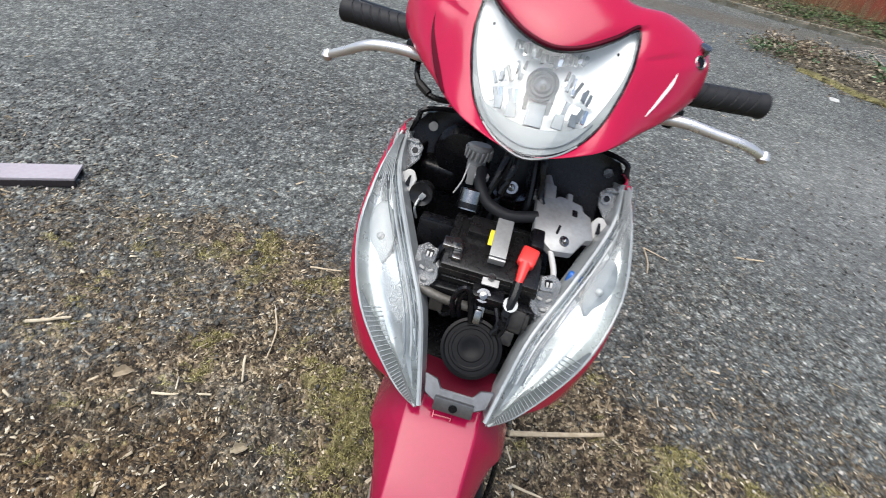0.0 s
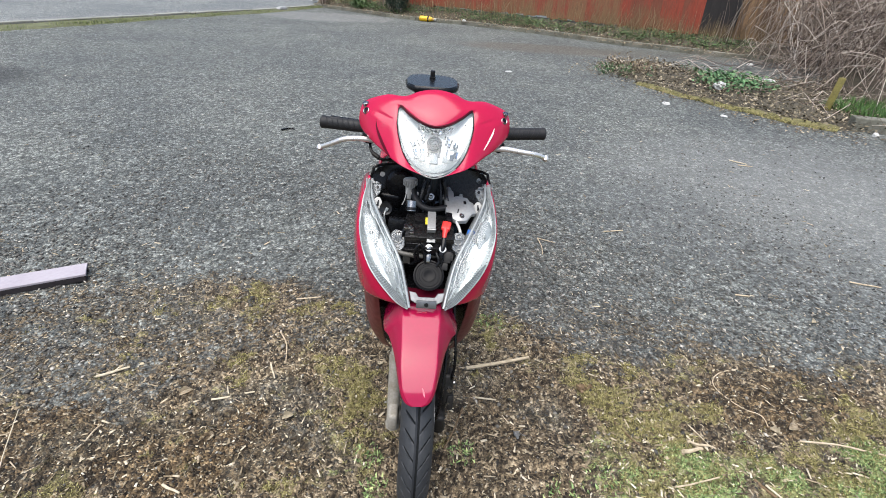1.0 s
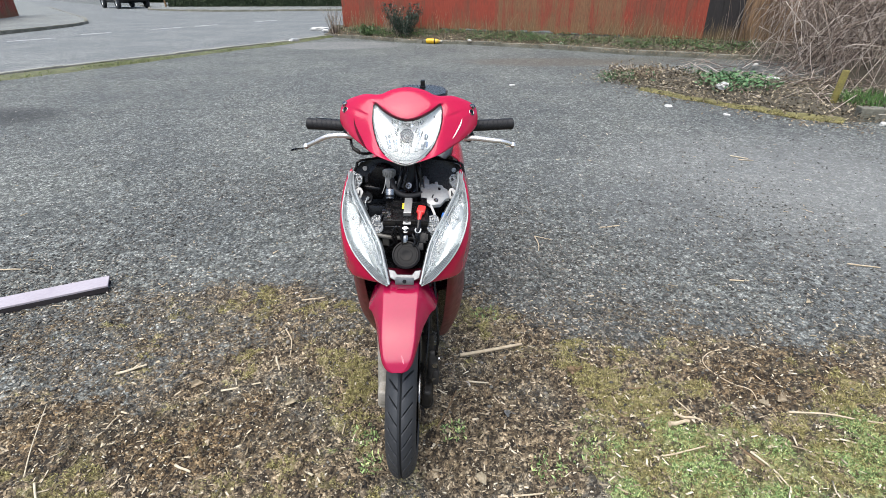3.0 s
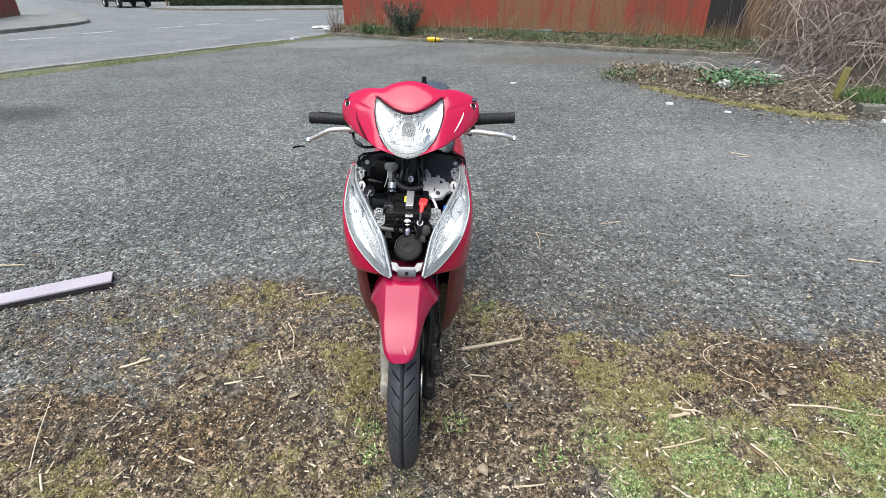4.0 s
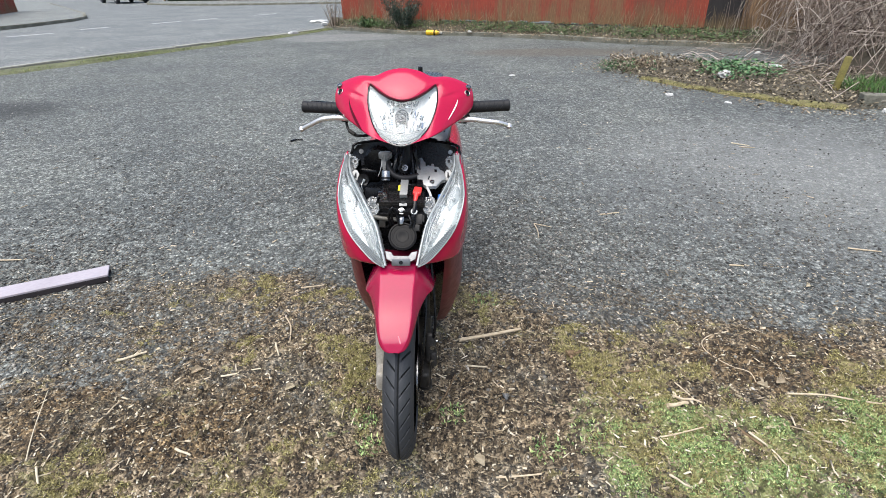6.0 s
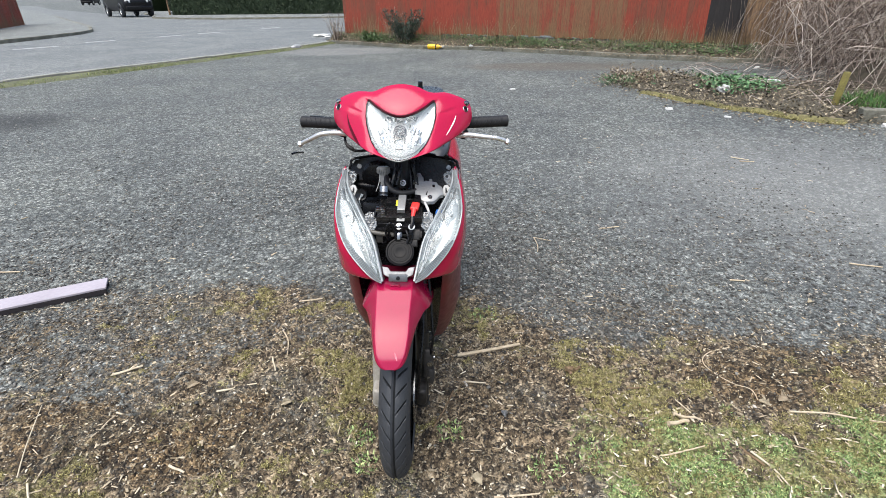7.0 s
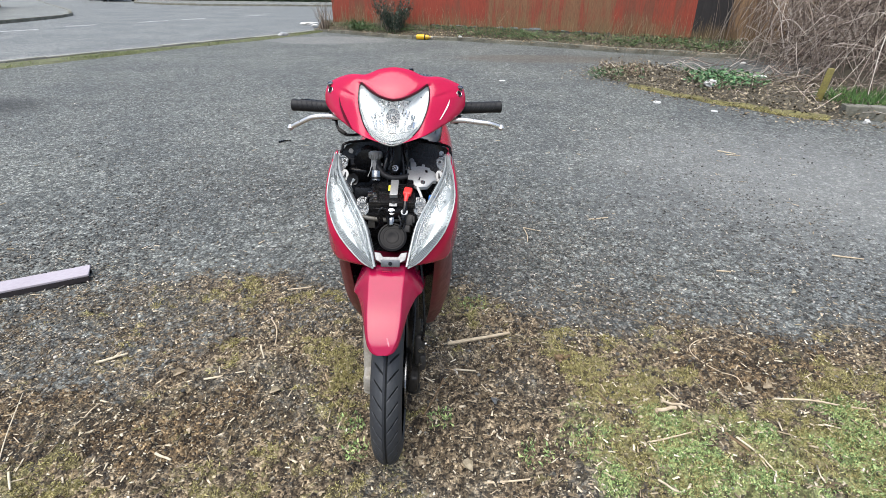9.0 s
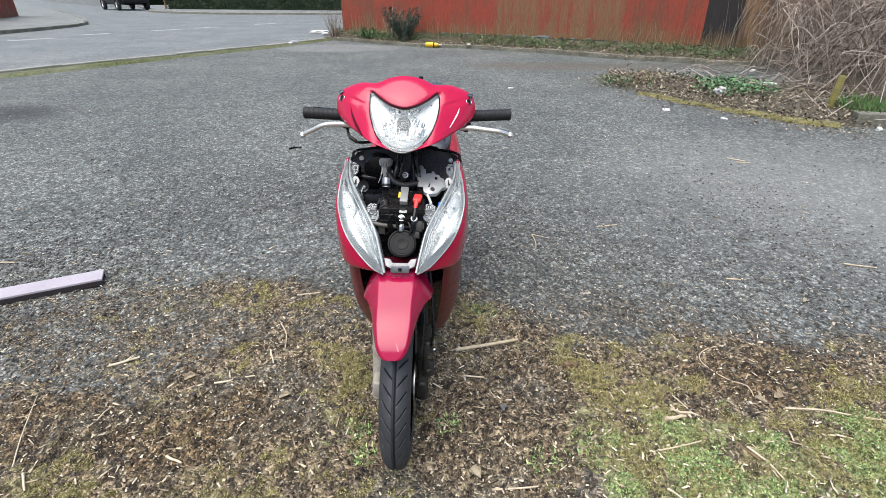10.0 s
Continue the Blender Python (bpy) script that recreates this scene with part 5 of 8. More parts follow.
part("horn_bracket", joined(block(0.012, 0.004, 0.05, pose(0.003, 0.176, 0.752, -25), 0.001), turned(lathe([(-0.009, 0.0), (-0.008, 0.005), (-0.003, 0.0062), (-0.002, 0.0062), (-0.002, 0.0095), (0.002, 0.010), (0.008, 0.005)], 14, "y"), pose(0.002, 0.180, 0.776, -38)),
                            block(0.010, 0.012, 0.02, pose(0.002, 0.168, 0.750, -25), 0.003)), ZINC, horn, "zinc horn bracket and bolt")
part("frame_tube", joined(tube([(-0.088, 0.186, 0.757), (-0.05, 0.180, 0.752), (-0.010, 0.182, 0.748)], 0.0065, 12), tube([(0.0, 0.195, 0.745), (0.06, 0.20, 0.745)], 0.009, 12), block(0.02, 0.02, 0.03, pose(-0.055, 0.195, 0.735), 0.004)), FRAME_GREY, scooter, "grey frame cross tube")
for pts in ([(-0.028, 0.172, 0.735), (-0.034, 0.168, 0.768), (-0.022, 0.170, 0.790), (-0.012, 0.172, 0.768), (-0.004, 0.165, 0.738)], [(-0.022, 0.175, 0.735), (-0.026, 0.172, 0.765), (-0.018, 0.174, 0.782), (-0.006, 0.176, 0.76), (0.008, 0.168, 0.742)],
            [(0.022, 0.180, 0.765), (0.030, 0.165, 0.750), (0.026, 0.158, 0.735)], [(0.030, 0.185, 0.770), (0.040, 0.170, 0.752), (0.034, 0.162, 0.73)], [(-0.06, 0.20, 0.735), (-0.045, 0.185, 0.72), (-0.03, 0.18, 0.735)],
            [(-0.09, 0.28, 0.80), (-0.085, 0.25, 0.77), (-0.07, 0.23, 0.76), (-0.05, 0.21, 0.74)]):
    part("wire", tube(pts, 0.0038, 7, 5), BLACK, scooter)
relay = part("starter_relay", joined(block(0.030, 0.026, 0.030, pose(0.048, 0.185, 0.748, -30, 0, -8), 0.003), block(0.022, 0.020, 0.020, pose(0.044, 0.170, 0.728, -30, 0, -8), 0.003)), GRIME, scooter, "black starter relay")
for dx, dy in ((0.034, 0.172), (0.064, 0.180)):
    part("relay_ear", block(0.006, 0.012, 0.02, pose(dx, dy, 0.752, -30), 0.0015), GRIME, relay)
# floor red darkened to paint the shade under the horn
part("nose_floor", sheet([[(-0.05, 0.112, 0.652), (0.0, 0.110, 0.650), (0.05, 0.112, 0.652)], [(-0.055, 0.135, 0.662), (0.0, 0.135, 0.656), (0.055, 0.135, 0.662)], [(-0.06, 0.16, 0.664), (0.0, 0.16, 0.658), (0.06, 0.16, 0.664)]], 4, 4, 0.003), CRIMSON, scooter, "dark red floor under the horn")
part("cavity_floor", sheet([[(-0.10, 0.15, 0.660), (0.0, 0.162, 0.655), (0.10, 0.15, 0.660)], [(-0.13, 0.22, 0.675), (0.0, 0.23, 0.668), (0.13, 0.22, 0.675)], [(-0.14, 0.33, 0.66), (0.0, 0.33, 0.655), (0.14, 0.33, 0.66)]], 4, 4, 0.003), BLACK, scooter)

# ---- scooter: handlebar cowl, headlamp, controls ----
LAMP_EDGE = [(0.0, 1.045), (0.035, 1.051), (0.068, 1.0645), (0.096, 1.0785), (0.100, 1.052), (0.098, 1.036), (0.091, 1.014), (0.074, 0.984), (0.045, 0.9615), (0.0, 0.951)]
COWL_EDGE = [(0.0, 1.127), (0.046, 1.120), (0.085, 1.1045), (0.136, 1.100), (0.194, 1.076), (0.2115, 1.046), (0.205, 1.008), (0.152, 0.981), (0.092, 0.966), (0.0, 0.9505)]


def face_y(x, z):
    """Depth of the swept-back front face."""
    low = max(0.0, abs(x) - 0.085) * max(0.0, min(1.0, (1.05 - z) / 0.06))
    return 0.245 + 1.06 * (z - 0.96) + 2.1 * x * x + 0.35 * low


def ring_points(half, n=6):
    full = [(x, z) for x, z in half] + [(-x, z) for x, z in half[-2:0:-1]]
    return [(p.x, p.y) for p in catmull([(x, z, 0) for x, z in full], n, True)]


inner_ring, outer_ring = ring_points(LAMP_EDGE), ring_points(COWL_EDGE)
rows = []
for k, (push, mix) in enumerate(((0.018, 0.0), (0.004, 0.0), (0.0, 0.02), (-0.004, 0.12), (-0.010, 0.35), (-0.010, 0.62), (-0.004, 0.86), (0.004, 1.0))):
    row = []
    for (ax, az), (bx, bz) in zip(inner_ring, outer_ring):
        x, z = ax + (bx - ax) * mix, az + (bz - az) * mix
        crest = 0.0
        if k >= 3:
            crest = 0.010 * math.exp(-((abs(x) - 0.135) / 0.02) ** 2) * (1 if z < 1.06 else 0.3)
        gap = min(1.0, math.hypot(bx - ax, bz - az) / 0.05)
        row.append((x, face_y(x, z) + (push if push > 0 else push * gap) + crest, z))
    rows.append(row)
for back, shrink in ((0.02, 0.985), (0.06, 0.96), (0.12, 0.92), (0.17, 0.85)):
    row = []
    for bx, bz in outer_ring:
        cz = 1.03
        top = max(0.0, (bz - 1.06) / 0.07)
        y0 = face_y(bx, bz)
        row.append((bx * shrink, min(y0 + back * (1.15 - 0.3 * abs(bx) / 0.2), 0.60), cz + (bz - cz) * shrink - 0.45 * back * top))
    rows.append(row)
bm = bmesh.new()
grid_faces(bm, rows, True)
bmesh.ops.recalc_face_normals(bm, faces=bm.faces)
head_cowl = part("handlebar_cowl", bm, RED, scooter, "glossy red handlebar cowl", True, 38)
sub = head_cowl.modifiers.new("round", "SUBSURF")
sub.levels = sub.render_levels = 1
# black back of the cowl with the dials
bm = bmesh.new()
ring = [bm.verts.new(q) for q in rows[-1]]
ring2 = [bm.verts.new((x * 0.5, y + 0.012, 1.03 + (z - 1.03) * 0.5)) for x, y, z in rows[-1]]
for i in range(len(ring)):
    j = (i + 1) % len(ring)
    bm.faces.new((ring[i], ring[j], ring2[j], ring2[i]))
bm.faces.new(ring2)
part("dial_housing", bm, BLACK, head_cowl, "black dial housing")
# lip over the lamp, its shade put into the crimson, and the dark seam round it
lip = sorted((x, z) for x, z in inner_ring if z > 1.043 and abs(x) < 0.097)
lip = [(x, z) for k, (x, z) in enumerate(lip) if abs(x) < 0.05 or z > 1.055]
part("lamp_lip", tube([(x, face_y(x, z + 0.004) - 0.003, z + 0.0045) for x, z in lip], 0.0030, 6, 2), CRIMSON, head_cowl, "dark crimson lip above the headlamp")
part("seam", tube([(x * 1.006, face_y(x, z) - 0.0005, 1.01 + (z - 1.01) * 1.008) for x, z in inner_ring] + [(inner_ring[0][0], face_y(*inner_ring[0]), inner_ring[0][1])], 0.0017, 5, 1), BLACK, head_cowl)


def fill_ring(push_of, shrink, levels=9, step=None):
    """Nested rings that fill the lamp's outline, from its edge to its middle."""
    cx, cz = 0.0, 1.008
    out = []
    for k in range(levels + 1):
        s = shrink * (1 - k / levels * 0.985)
        row = []
        for x, z in inner_ring:
            px, pz = cx + (x - cx) * s, cz + (z - cz) * s
            row.append((px, face_y(px, pz) + push_of(px, pz, s), pz))
        out.append(row)
    bm = bmesh.new()
    vs = grid_faces(bm, out, True)
    bm.faces.new(vs[-1])
    return bm


def bowl(x, z, s):
    d = 0.048 * (1 - min(1, (x / 0.10) ** 2)) * (1 - min(1, ((z - 1.005) / 0.085) ** 2)) + 0.014
    return d


headlamp = part("headlamp", fill_ring(bowl, 0.99, 16), REFLECTOR, scooter, "headlamp with stepped silver reflector behind a clear lens", True, 22)
wall = bmesh.new()
grid_faces(wall, [[(x * 0.99, face_y(x, z) + 0.001, 1.008 + (z - 1.008) * 0.99) for x, z in inner_ring], [(x * 0.97, face_y(x, z) + 0.032, 1.008 + (z - 1.008) * 0.97) for x, z in inner_ring]], True)
part("lamp_housing", wall, LAMP_GREY, headlamp)
lens = part("lens", fill_ring(lambda x, z, s: -0.004 - 0.010 * (1 - s * s), 1.0), LENS, headlamp, "clear headlamp lens")
lens.visible_shadow = False
BULB = pose(0.0, 0.330, 1.004, -26)
part("bulb_shield", turned(lathe([(0.02, 0.012), (0.010, 0.019), (-0.004, 0.0205), (-0.007, 0.0190), (-0.004, 0.0165), (-0.007, 0.0145), (-0.005, 0.0115), (-0.009, 0.009), (-0.007, 0.005), (-0.008, 0.0)], 32, "y"), BULB), FACET_GREY, headlamp, "grey ringed bulb shield", True, 20)
part("bulb_tip", turned(lathe([(-0.006, 0.0045), (-0.011, 0.004), (-0.014, 0.0022), (-0.015, 0.0)], 16, "y"), BULB @ pose(0.001, 0, -0.003)), SMOKE, headlamp)
part("shield_stalk", block(0.022, 0.006, 0.030, pose(0, face_y(0, 0.982) + 0.016, 0.981, -44), 0.002), FACET_GREY, headlamp, "dark grey stalk under the bulb")


def facet(x, z, w, h, deep, tilt, pitch, yaw, mat):
    part("reflector_facet", block(w, 0.003, h, pose(x, face_y(x, z) + deep, z, -44 + pitch, tilt, yaw), 0.0005, 1), mat, headlamp)


rnd = random.Random(8)
# grey among chrome: the stripes of reflection are put into the facets' colours
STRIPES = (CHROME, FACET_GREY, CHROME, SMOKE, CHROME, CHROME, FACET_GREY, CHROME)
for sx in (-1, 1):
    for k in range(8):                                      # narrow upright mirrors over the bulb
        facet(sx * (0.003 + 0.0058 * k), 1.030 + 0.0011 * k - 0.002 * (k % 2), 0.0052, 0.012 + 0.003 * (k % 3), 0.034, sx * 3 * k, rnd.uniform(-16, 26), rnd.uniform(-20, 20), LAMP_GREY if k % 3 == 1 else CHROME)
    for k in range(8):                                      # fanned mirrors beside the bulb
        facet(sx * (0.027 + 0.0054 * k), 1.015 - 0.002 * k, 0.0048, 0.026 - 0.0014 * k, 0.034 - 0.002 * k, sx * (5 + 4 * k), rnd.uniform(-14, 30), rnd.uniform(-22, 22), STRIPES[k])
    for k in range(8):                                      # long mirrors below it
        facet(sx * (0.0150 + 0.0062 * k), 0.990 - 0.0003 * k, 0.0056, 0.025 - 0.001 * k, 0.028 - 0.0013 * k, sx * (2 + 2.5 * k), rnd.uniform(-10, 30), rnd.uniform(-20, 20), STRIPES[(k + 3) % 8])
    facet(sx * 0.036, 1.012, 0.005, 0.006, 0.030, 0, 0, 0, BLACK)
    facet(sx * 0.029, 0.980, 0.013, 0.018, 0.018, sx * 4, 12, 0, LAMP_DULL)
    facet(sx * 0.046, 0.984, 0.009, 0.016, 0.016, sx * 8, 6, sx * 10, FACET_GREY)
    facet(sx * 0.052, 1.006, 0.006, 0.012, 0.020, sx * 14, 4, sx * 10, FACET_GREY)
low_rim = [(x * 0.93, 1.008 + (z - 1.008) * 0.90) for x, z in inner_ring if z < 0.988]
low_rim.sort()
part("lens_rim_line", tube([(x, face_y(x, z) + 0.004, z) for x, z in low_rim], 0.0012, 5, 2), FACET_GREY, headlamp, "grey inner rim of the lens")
# the grey band paints the ground's reflection in the lower bowl
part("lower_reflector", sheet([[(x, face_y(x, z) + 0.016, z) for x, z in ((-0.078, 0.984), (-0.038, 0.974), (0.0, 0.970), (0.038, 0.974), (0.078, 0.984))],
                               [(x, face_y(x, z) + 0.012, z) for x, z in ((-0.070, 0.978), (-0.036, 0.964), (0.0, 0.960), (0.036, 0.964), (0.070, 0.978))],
                               [(x, face_y(x, z) + 0.002, z) for x, z in ((-0.062, 0.972), (-0.032, 0.957), (0.0, 0.952), (0.032, 0.957), (0.062, 0.972))]], 4, 4, 0.001), LAMP_DULL, headlamp, "lower reflector with the ground's reflection put into its grey")
part("lower_lip", sheet([[(x, face_y(x, z) - 0.005, z) for x, z in ((-0.056, 0.9695), (-0.034, 0.958), (0.0, 0.9505), (0.034, 0.958), (0.056, 0.9695))],
                         [(x, face_y(x, z) + 0.006, z - 0.006) for x, z in ((-0.056, 0.9695), (-0.034, 0.958), (0.0, 0.9505), (0.034, 0.958), (0.056, 0.9695))],
                         [(x, face_y(x, z) + 0.03, z - 0.004) for x, z in ((-0.052, 0.969), (-0.031, 0.957), (0.0, 0.950), (0.031, 0.957), (0.052, 0.969))]], 4, 4, 0.002), SMOKE, headlamp, "grey clear lower lip of the lens")
for sx in (-1, 1):
    part("reflector_stud", turned(lathe([(0, 0.0005), (0, 0.002), (0.003, 0.002), (0.003, 0.0005)], 8, "y"), pose(sx * 0.078, face_y(0.078, 1.054) - 0.003, 1.054)), BLACK, headlamp)

for sx in (-1, 1):
    # above the lever: left strip paints the crease's shade, right is scraped; bare mirror mount
    pts = [(sx * 0.158, 1.050), (sx * 0.150, 1.022), (sx * 0.128, 0.992), (sx * 0.112, 0.976)] if sx < 0 else [(0.160, 1.048), (0.152, 1.030), (0.142, 1.012), (0.132, 0.998)]
    slit = [[(x + sx * w, face_y(abs(x), z) - 0.0035 + abs(w) * 0.2, z + w * 0.4) for w in ws] for (x, z), ws in zip(pts, ((-0.001, 0.001), (-0.004, 0.006), (-0.003, 0.010 if sx < 0 else 0.004), (-0.001, 0.006 if sx < 0 else 0.001)))]
    part("slit", sheet(slit, 2, 5, 0.002), CRIMSON if sx < 0 else SCRAPE, head_cowl, "dark red strip with the moulded crease's shade in its colour" if sx < 0 else "white scraped edge on the cowl")
    mount = part("mirror_mount", joined(turned(lathe([(-0.012, 0.004), (-0.012, 0.010), (0.004, 0.011), (0.006, 0.008), (0.016, 0.008), (0.017, 0.004)], 14, "z"), pose(sx * 0.190, 0.440, 1.058, 20, sx * 10)),
                                        block(0.022, 0.016, 0.006, pose(sx * 0.190, 0.440, 1.048), 0.002)), ZINC, head_cowl, "bare metal mirror mount")
    part("mount_hole", turned(lathe([(0, 0.001), (0, 0.0075), (0.003, 0.0075), (0.003, 0.001)], 14, "y"), pose(sx * 0.189, face_y(0.189, 1.056) - 0.0045, 1.056, -35, 0, sx * 35)), BLACK, mount)
    part("mount_ring", turned(lathe([(-0.001, 0.0070), (-0.002, 0.0082), (-0.001, 0.0095), (0.002, 0.0082)], 18, "y", (0, 0, 0), True), pose(sx * 0.189, face_y(0.189, 1.056) - 0.0045, 1.056, -35, 0, sx * 35)), ZINC, mount)

bar = part("handlebar", tube([(-0.30, 0.503, 1.0), (-0.18, 0.475, 0.998), (-0.08, 0.44, 0.99), (0.08, 0.44, 0.99), (0.18, 0.475, 0.998), (0.30, 0.503, 1.0)], 0.011, 12, 6), BLACK_GLOSS, scooter, "black steel handlebar")


def grip(sx):
    prof = [(0.0, 0.004), (0.0, 0.0185), (0.004, 0.0205), (0.012, 0.0205), (0.016, 0.0175)]
    for i in range(7):
        a = 0.024 + 0.016 * i
        prof += [(a, 0.0178), (a + 0.0010, 0.0168), (a + 0.0022, 0.0168), (a + 0.0032, 0.0178)]
    prof += [(0.138, 0.0178), (0.143, 0.0192), (0.149, 0.0185), (0.151, 0.010)]
    bm = lathe(prof, 20, "x")
    for v in bm.verts:
        a = math.atan2(v.co.z, v.co.y)
        if 0.018 < v.co.x < 0.137:
            v.co.x += 0.010 * math.sin(a)
    m = pose(sx * 0.181, 0.474, 0.997 + sx * 0.004, 0, -1.0, sx * 12)
    return turned(bm, m if sx > 0 else m @ pose(0, 0, 0, 0, 0, 180))


for sx in (-1, 1):
    part("grip", grip(sx), RUBBER, bar, "black ribbed rubber grip", True, 30)
    lever = part("brake_lever", joined(tube([(sx * 0.165, 0.405, 0.978), (sx * 0.20, 0.398, 0.983), (sx * 0.245, 0.396, 0.979), (sx * 0.285, 0.402 - sx * 0.006, 0.967 + sx * 0.008), (sx * 0.316, 0.414 - sx * 0.009, 0.953 + sx * 0.011)], 0.0085, 10, 6, 0.0062),
                                       turned(lathe([(-0.010, 0.0), (-0.007, 0.006), (0, 0.0095), (0.007, 0.006), (0.010, 0.0)], 14, "z"), pose(sx * 0.320, 0.415 - sx * 0.009, 0.951 + sx * 0.011))), LEVER, bar, "silver brake lever with a ball end")
    part("lever_perch", joined(block(0.03, 0.05, 0.022, pose(sx * 0.180, 0.435, 0.984, 0, 0, sx * 15), 0.006), turned(lathe([(-0.014, 0.003), (-0.014, 0.007), (0.014, 0.007), (0.014, 0.003)], 12, "z"), pose(sx * 0.184, 0.412, 0.982))), BLACK, bar)
    part("switch_housing", block(0.04, 0.05, 0.05, pose(sx * 0.178, 0.485, 1.0, 0, 0, sx * 12), 0.012, 3), BLACK, bar)
    part("grip_collar", lathe([(sx * 0.186, 0.017), (sx * 0.186, 0.022), (sx * 0.194, 0.022), (sx * 0.194, 0.017)], 20, "x", (0, 0.478, 0.999)), BLACK, bar)
cable = part("brake_cable", tube([(-0.178, 0.42, 0.972), (-0.174, 0.40, 0.955), (-0.160, 0.39, 0.938), (-0.135, 0.385, 0.932), (-0.10, 0.39, 0.935)], 0.0042, 8), BLACK, scooter, "black brake cable")
part("cable_adjuster", tube([(-0.168, 0.394, 0.945), (-0.150, 0.386, 0.936)], 0.0062, 8), GRIME, cable)

# ---- scooter: footboard, body, seat and tail ----
part("column_cover", sheet([[(-0.10, 0.475, 0.90), (-0.05, 0.50, 0.90), (0.05, 0.50, 0.90), (0.10, 0.475, 0.90)], [(-0.15, 0.48, 0.7), (-0.06, 0.53, 0.7), (0.06, 0.53, 0.7), (0.15, 0.48, 0.7)],
                            [(-0.17, 0.50, 0.45), (-0.08, 0.56, 0.45), (0.08, 0.56, 0.45), (0.17, 0.50, 0.45)], [(-0.16, 0.60, 0.26), (-0.08, 0.62, 0.27), (0.08, 0.62, 0.27), (0.16, 0.60, 0.26)]], 5, 5, 0.004), BLACK, scooter, "black rear leg shield")
part("footboard", sheet([[(-0.155, 0.58, 0.235), (0.0, 0.58, 0.25), (0.155, 0.58, 0.235)], [(-0.165, 0.75, 0.225), (0.0, 0.75, 0.24), (0.165, 0.75, 0.225)], [(-0.16, 0.92, 0.23), (0.0, 0.92, 0.25), (0.16, 0.92, 0.23)]], 6, 5, 0.03), BLACK, scooter, "black footboard")


def tail_rows(sx):
    return [[(sx * x, y, z) for x, y, z in r] for r in
            ([(0.148, 0.88, 0.780), (0.190, 0.90, 0.725), (0.200, 0.92, 0.55), (0.170, 0.90, 0.35)], [(0.155, 1.05, 0.780), (0.202, 1.06, 0.72), (0.208, 1.06, 0.55), (0.18, 1.04, 0.38)],
             [(0.15, 1.3, 0.785), (0.188, 1.31, 0.73), (0.19, 1.31, 0.60), (0.165, 1.30, 0.50)], [(0.11, 1.55, 0.80), (0.135, 1.56, 0.77), (0.135, 1.56, 0.69), (0.11, 1.54, 0.63)], [(0.05, 1.70, 0.82), (0.06, 1.71, 0.80), (0.06, 1.71, 0.76), (0.05, 1.70, 0.73)])]


for sx in (-1, 1):
    part("rear_cowl", sheet(tail_rows(sx), 5, 5, 0.004), RED, scooter, "red rear body cowl", True, 50)
part("body_front", sheet([[(-0.148, 0.885, 0.775), (0.0, 0.86, 0.78), (0.148, 0.885, 0.775)], [(-0.19, 0.915, 0.55), (0.0, 0.87, 0.55), (0.19, 0.915, 0.55)], [(-0.16, 0.91, 0.26), (0.0, 0.89, 0.26), (0.16, 0.91, 0.26)]], 5, 5, 0.004), BLACK, scooter)


def seat_bm():
    secs = [(0.85, 0.785, 0.115, 0.03), (0.90, 0.812, 0.145, 0.05), (1.05, 0.815, 0.158, 0.06), (1.2, 0.812, 0.16, 0.06), (1.3, 0.822, 0.155, 0.07), (1.45, 0.825, 0.13, 0.07), (1.56, 0.825, 0.09, 0.06)]
    rings = []
    for y, z, hw, dz in secs:
        ring = []
        for k in range(20):
            a = 2 * math.pi * k / 20
            c, s = math.cos(a), math.sin(a)
            ring.append((hw * math.copysign(abs(c) ** 0.6, c), y, z - dz / 2 + dz / 2 * math.copysign(abs(s) ** 0.7, s)))
        rings.append(ring)
    cols = [catmull(c, 5) for c in zip(*rings)]
    bm = bmesh.new()
    vs = grid_faces(bm, [list(r) for r in zip(*cols)], True)
    bm.faces.new(vs[0])
    bm.faces.new(vs[-1])
    return bm


seat = part("seat", seat_bm(), SEAT, scooter, "dark grey vinyl seat")
part("seat_seam", joined(*[tube([(sx * 0.126, 0.9, 0.809), (sx * 0.140, 1.05, 0.813), (sx * 0.142, 1.2, 0.811), (sx * 0.135, 1.32, 0.823), (sx * 0.10, 1.47, 0.836)], 0.0025, 6) for sx in (-1, 1)]), BLACK, seat)
rack = part("luggage_plate", extruded([(-0.06, -0.17), (0.06, -0.17), (0.115, -0.13), (0.135, -0.03), (0.125, 0.07), (0.085, 0.13), (-0.085, 0.13), (-0.125, 0.07), (-0.135, -0.03), (-0.115, -0.13)], 0.03, pose(0, 1.60, 0.905, -90) @ pose(0, 0, 0, 180, 0, 180), 0.008), BLACK, scooter, "black plastic luggage mounting plate")
part("locking_knob", joined(block(0.024, 0.024, 0.034, pose(0, 1.675, 0.926), 0.004), block(0.030, 0.03, 0.010, pose(0, 1.675, 0.910), 0.002)), BLACK_GLOSS, rack, "black locking knob")
part("rack_arm", joined(*[tube([(sx * 0.07, 1.45, 0.79), (sx * 0.075, 1.5, 0.86), (sx * 0.075, 1.68, 0.88)], 0.010, 10) for sx in (-1, 1)]), BLACK, rack)
part("tail_lamp", block(0.11, 0.03, 0.06, pose(0, 1.715, 0.785, 10), 0.012, 3), RED_CAP, scooter, "red tail lamp")
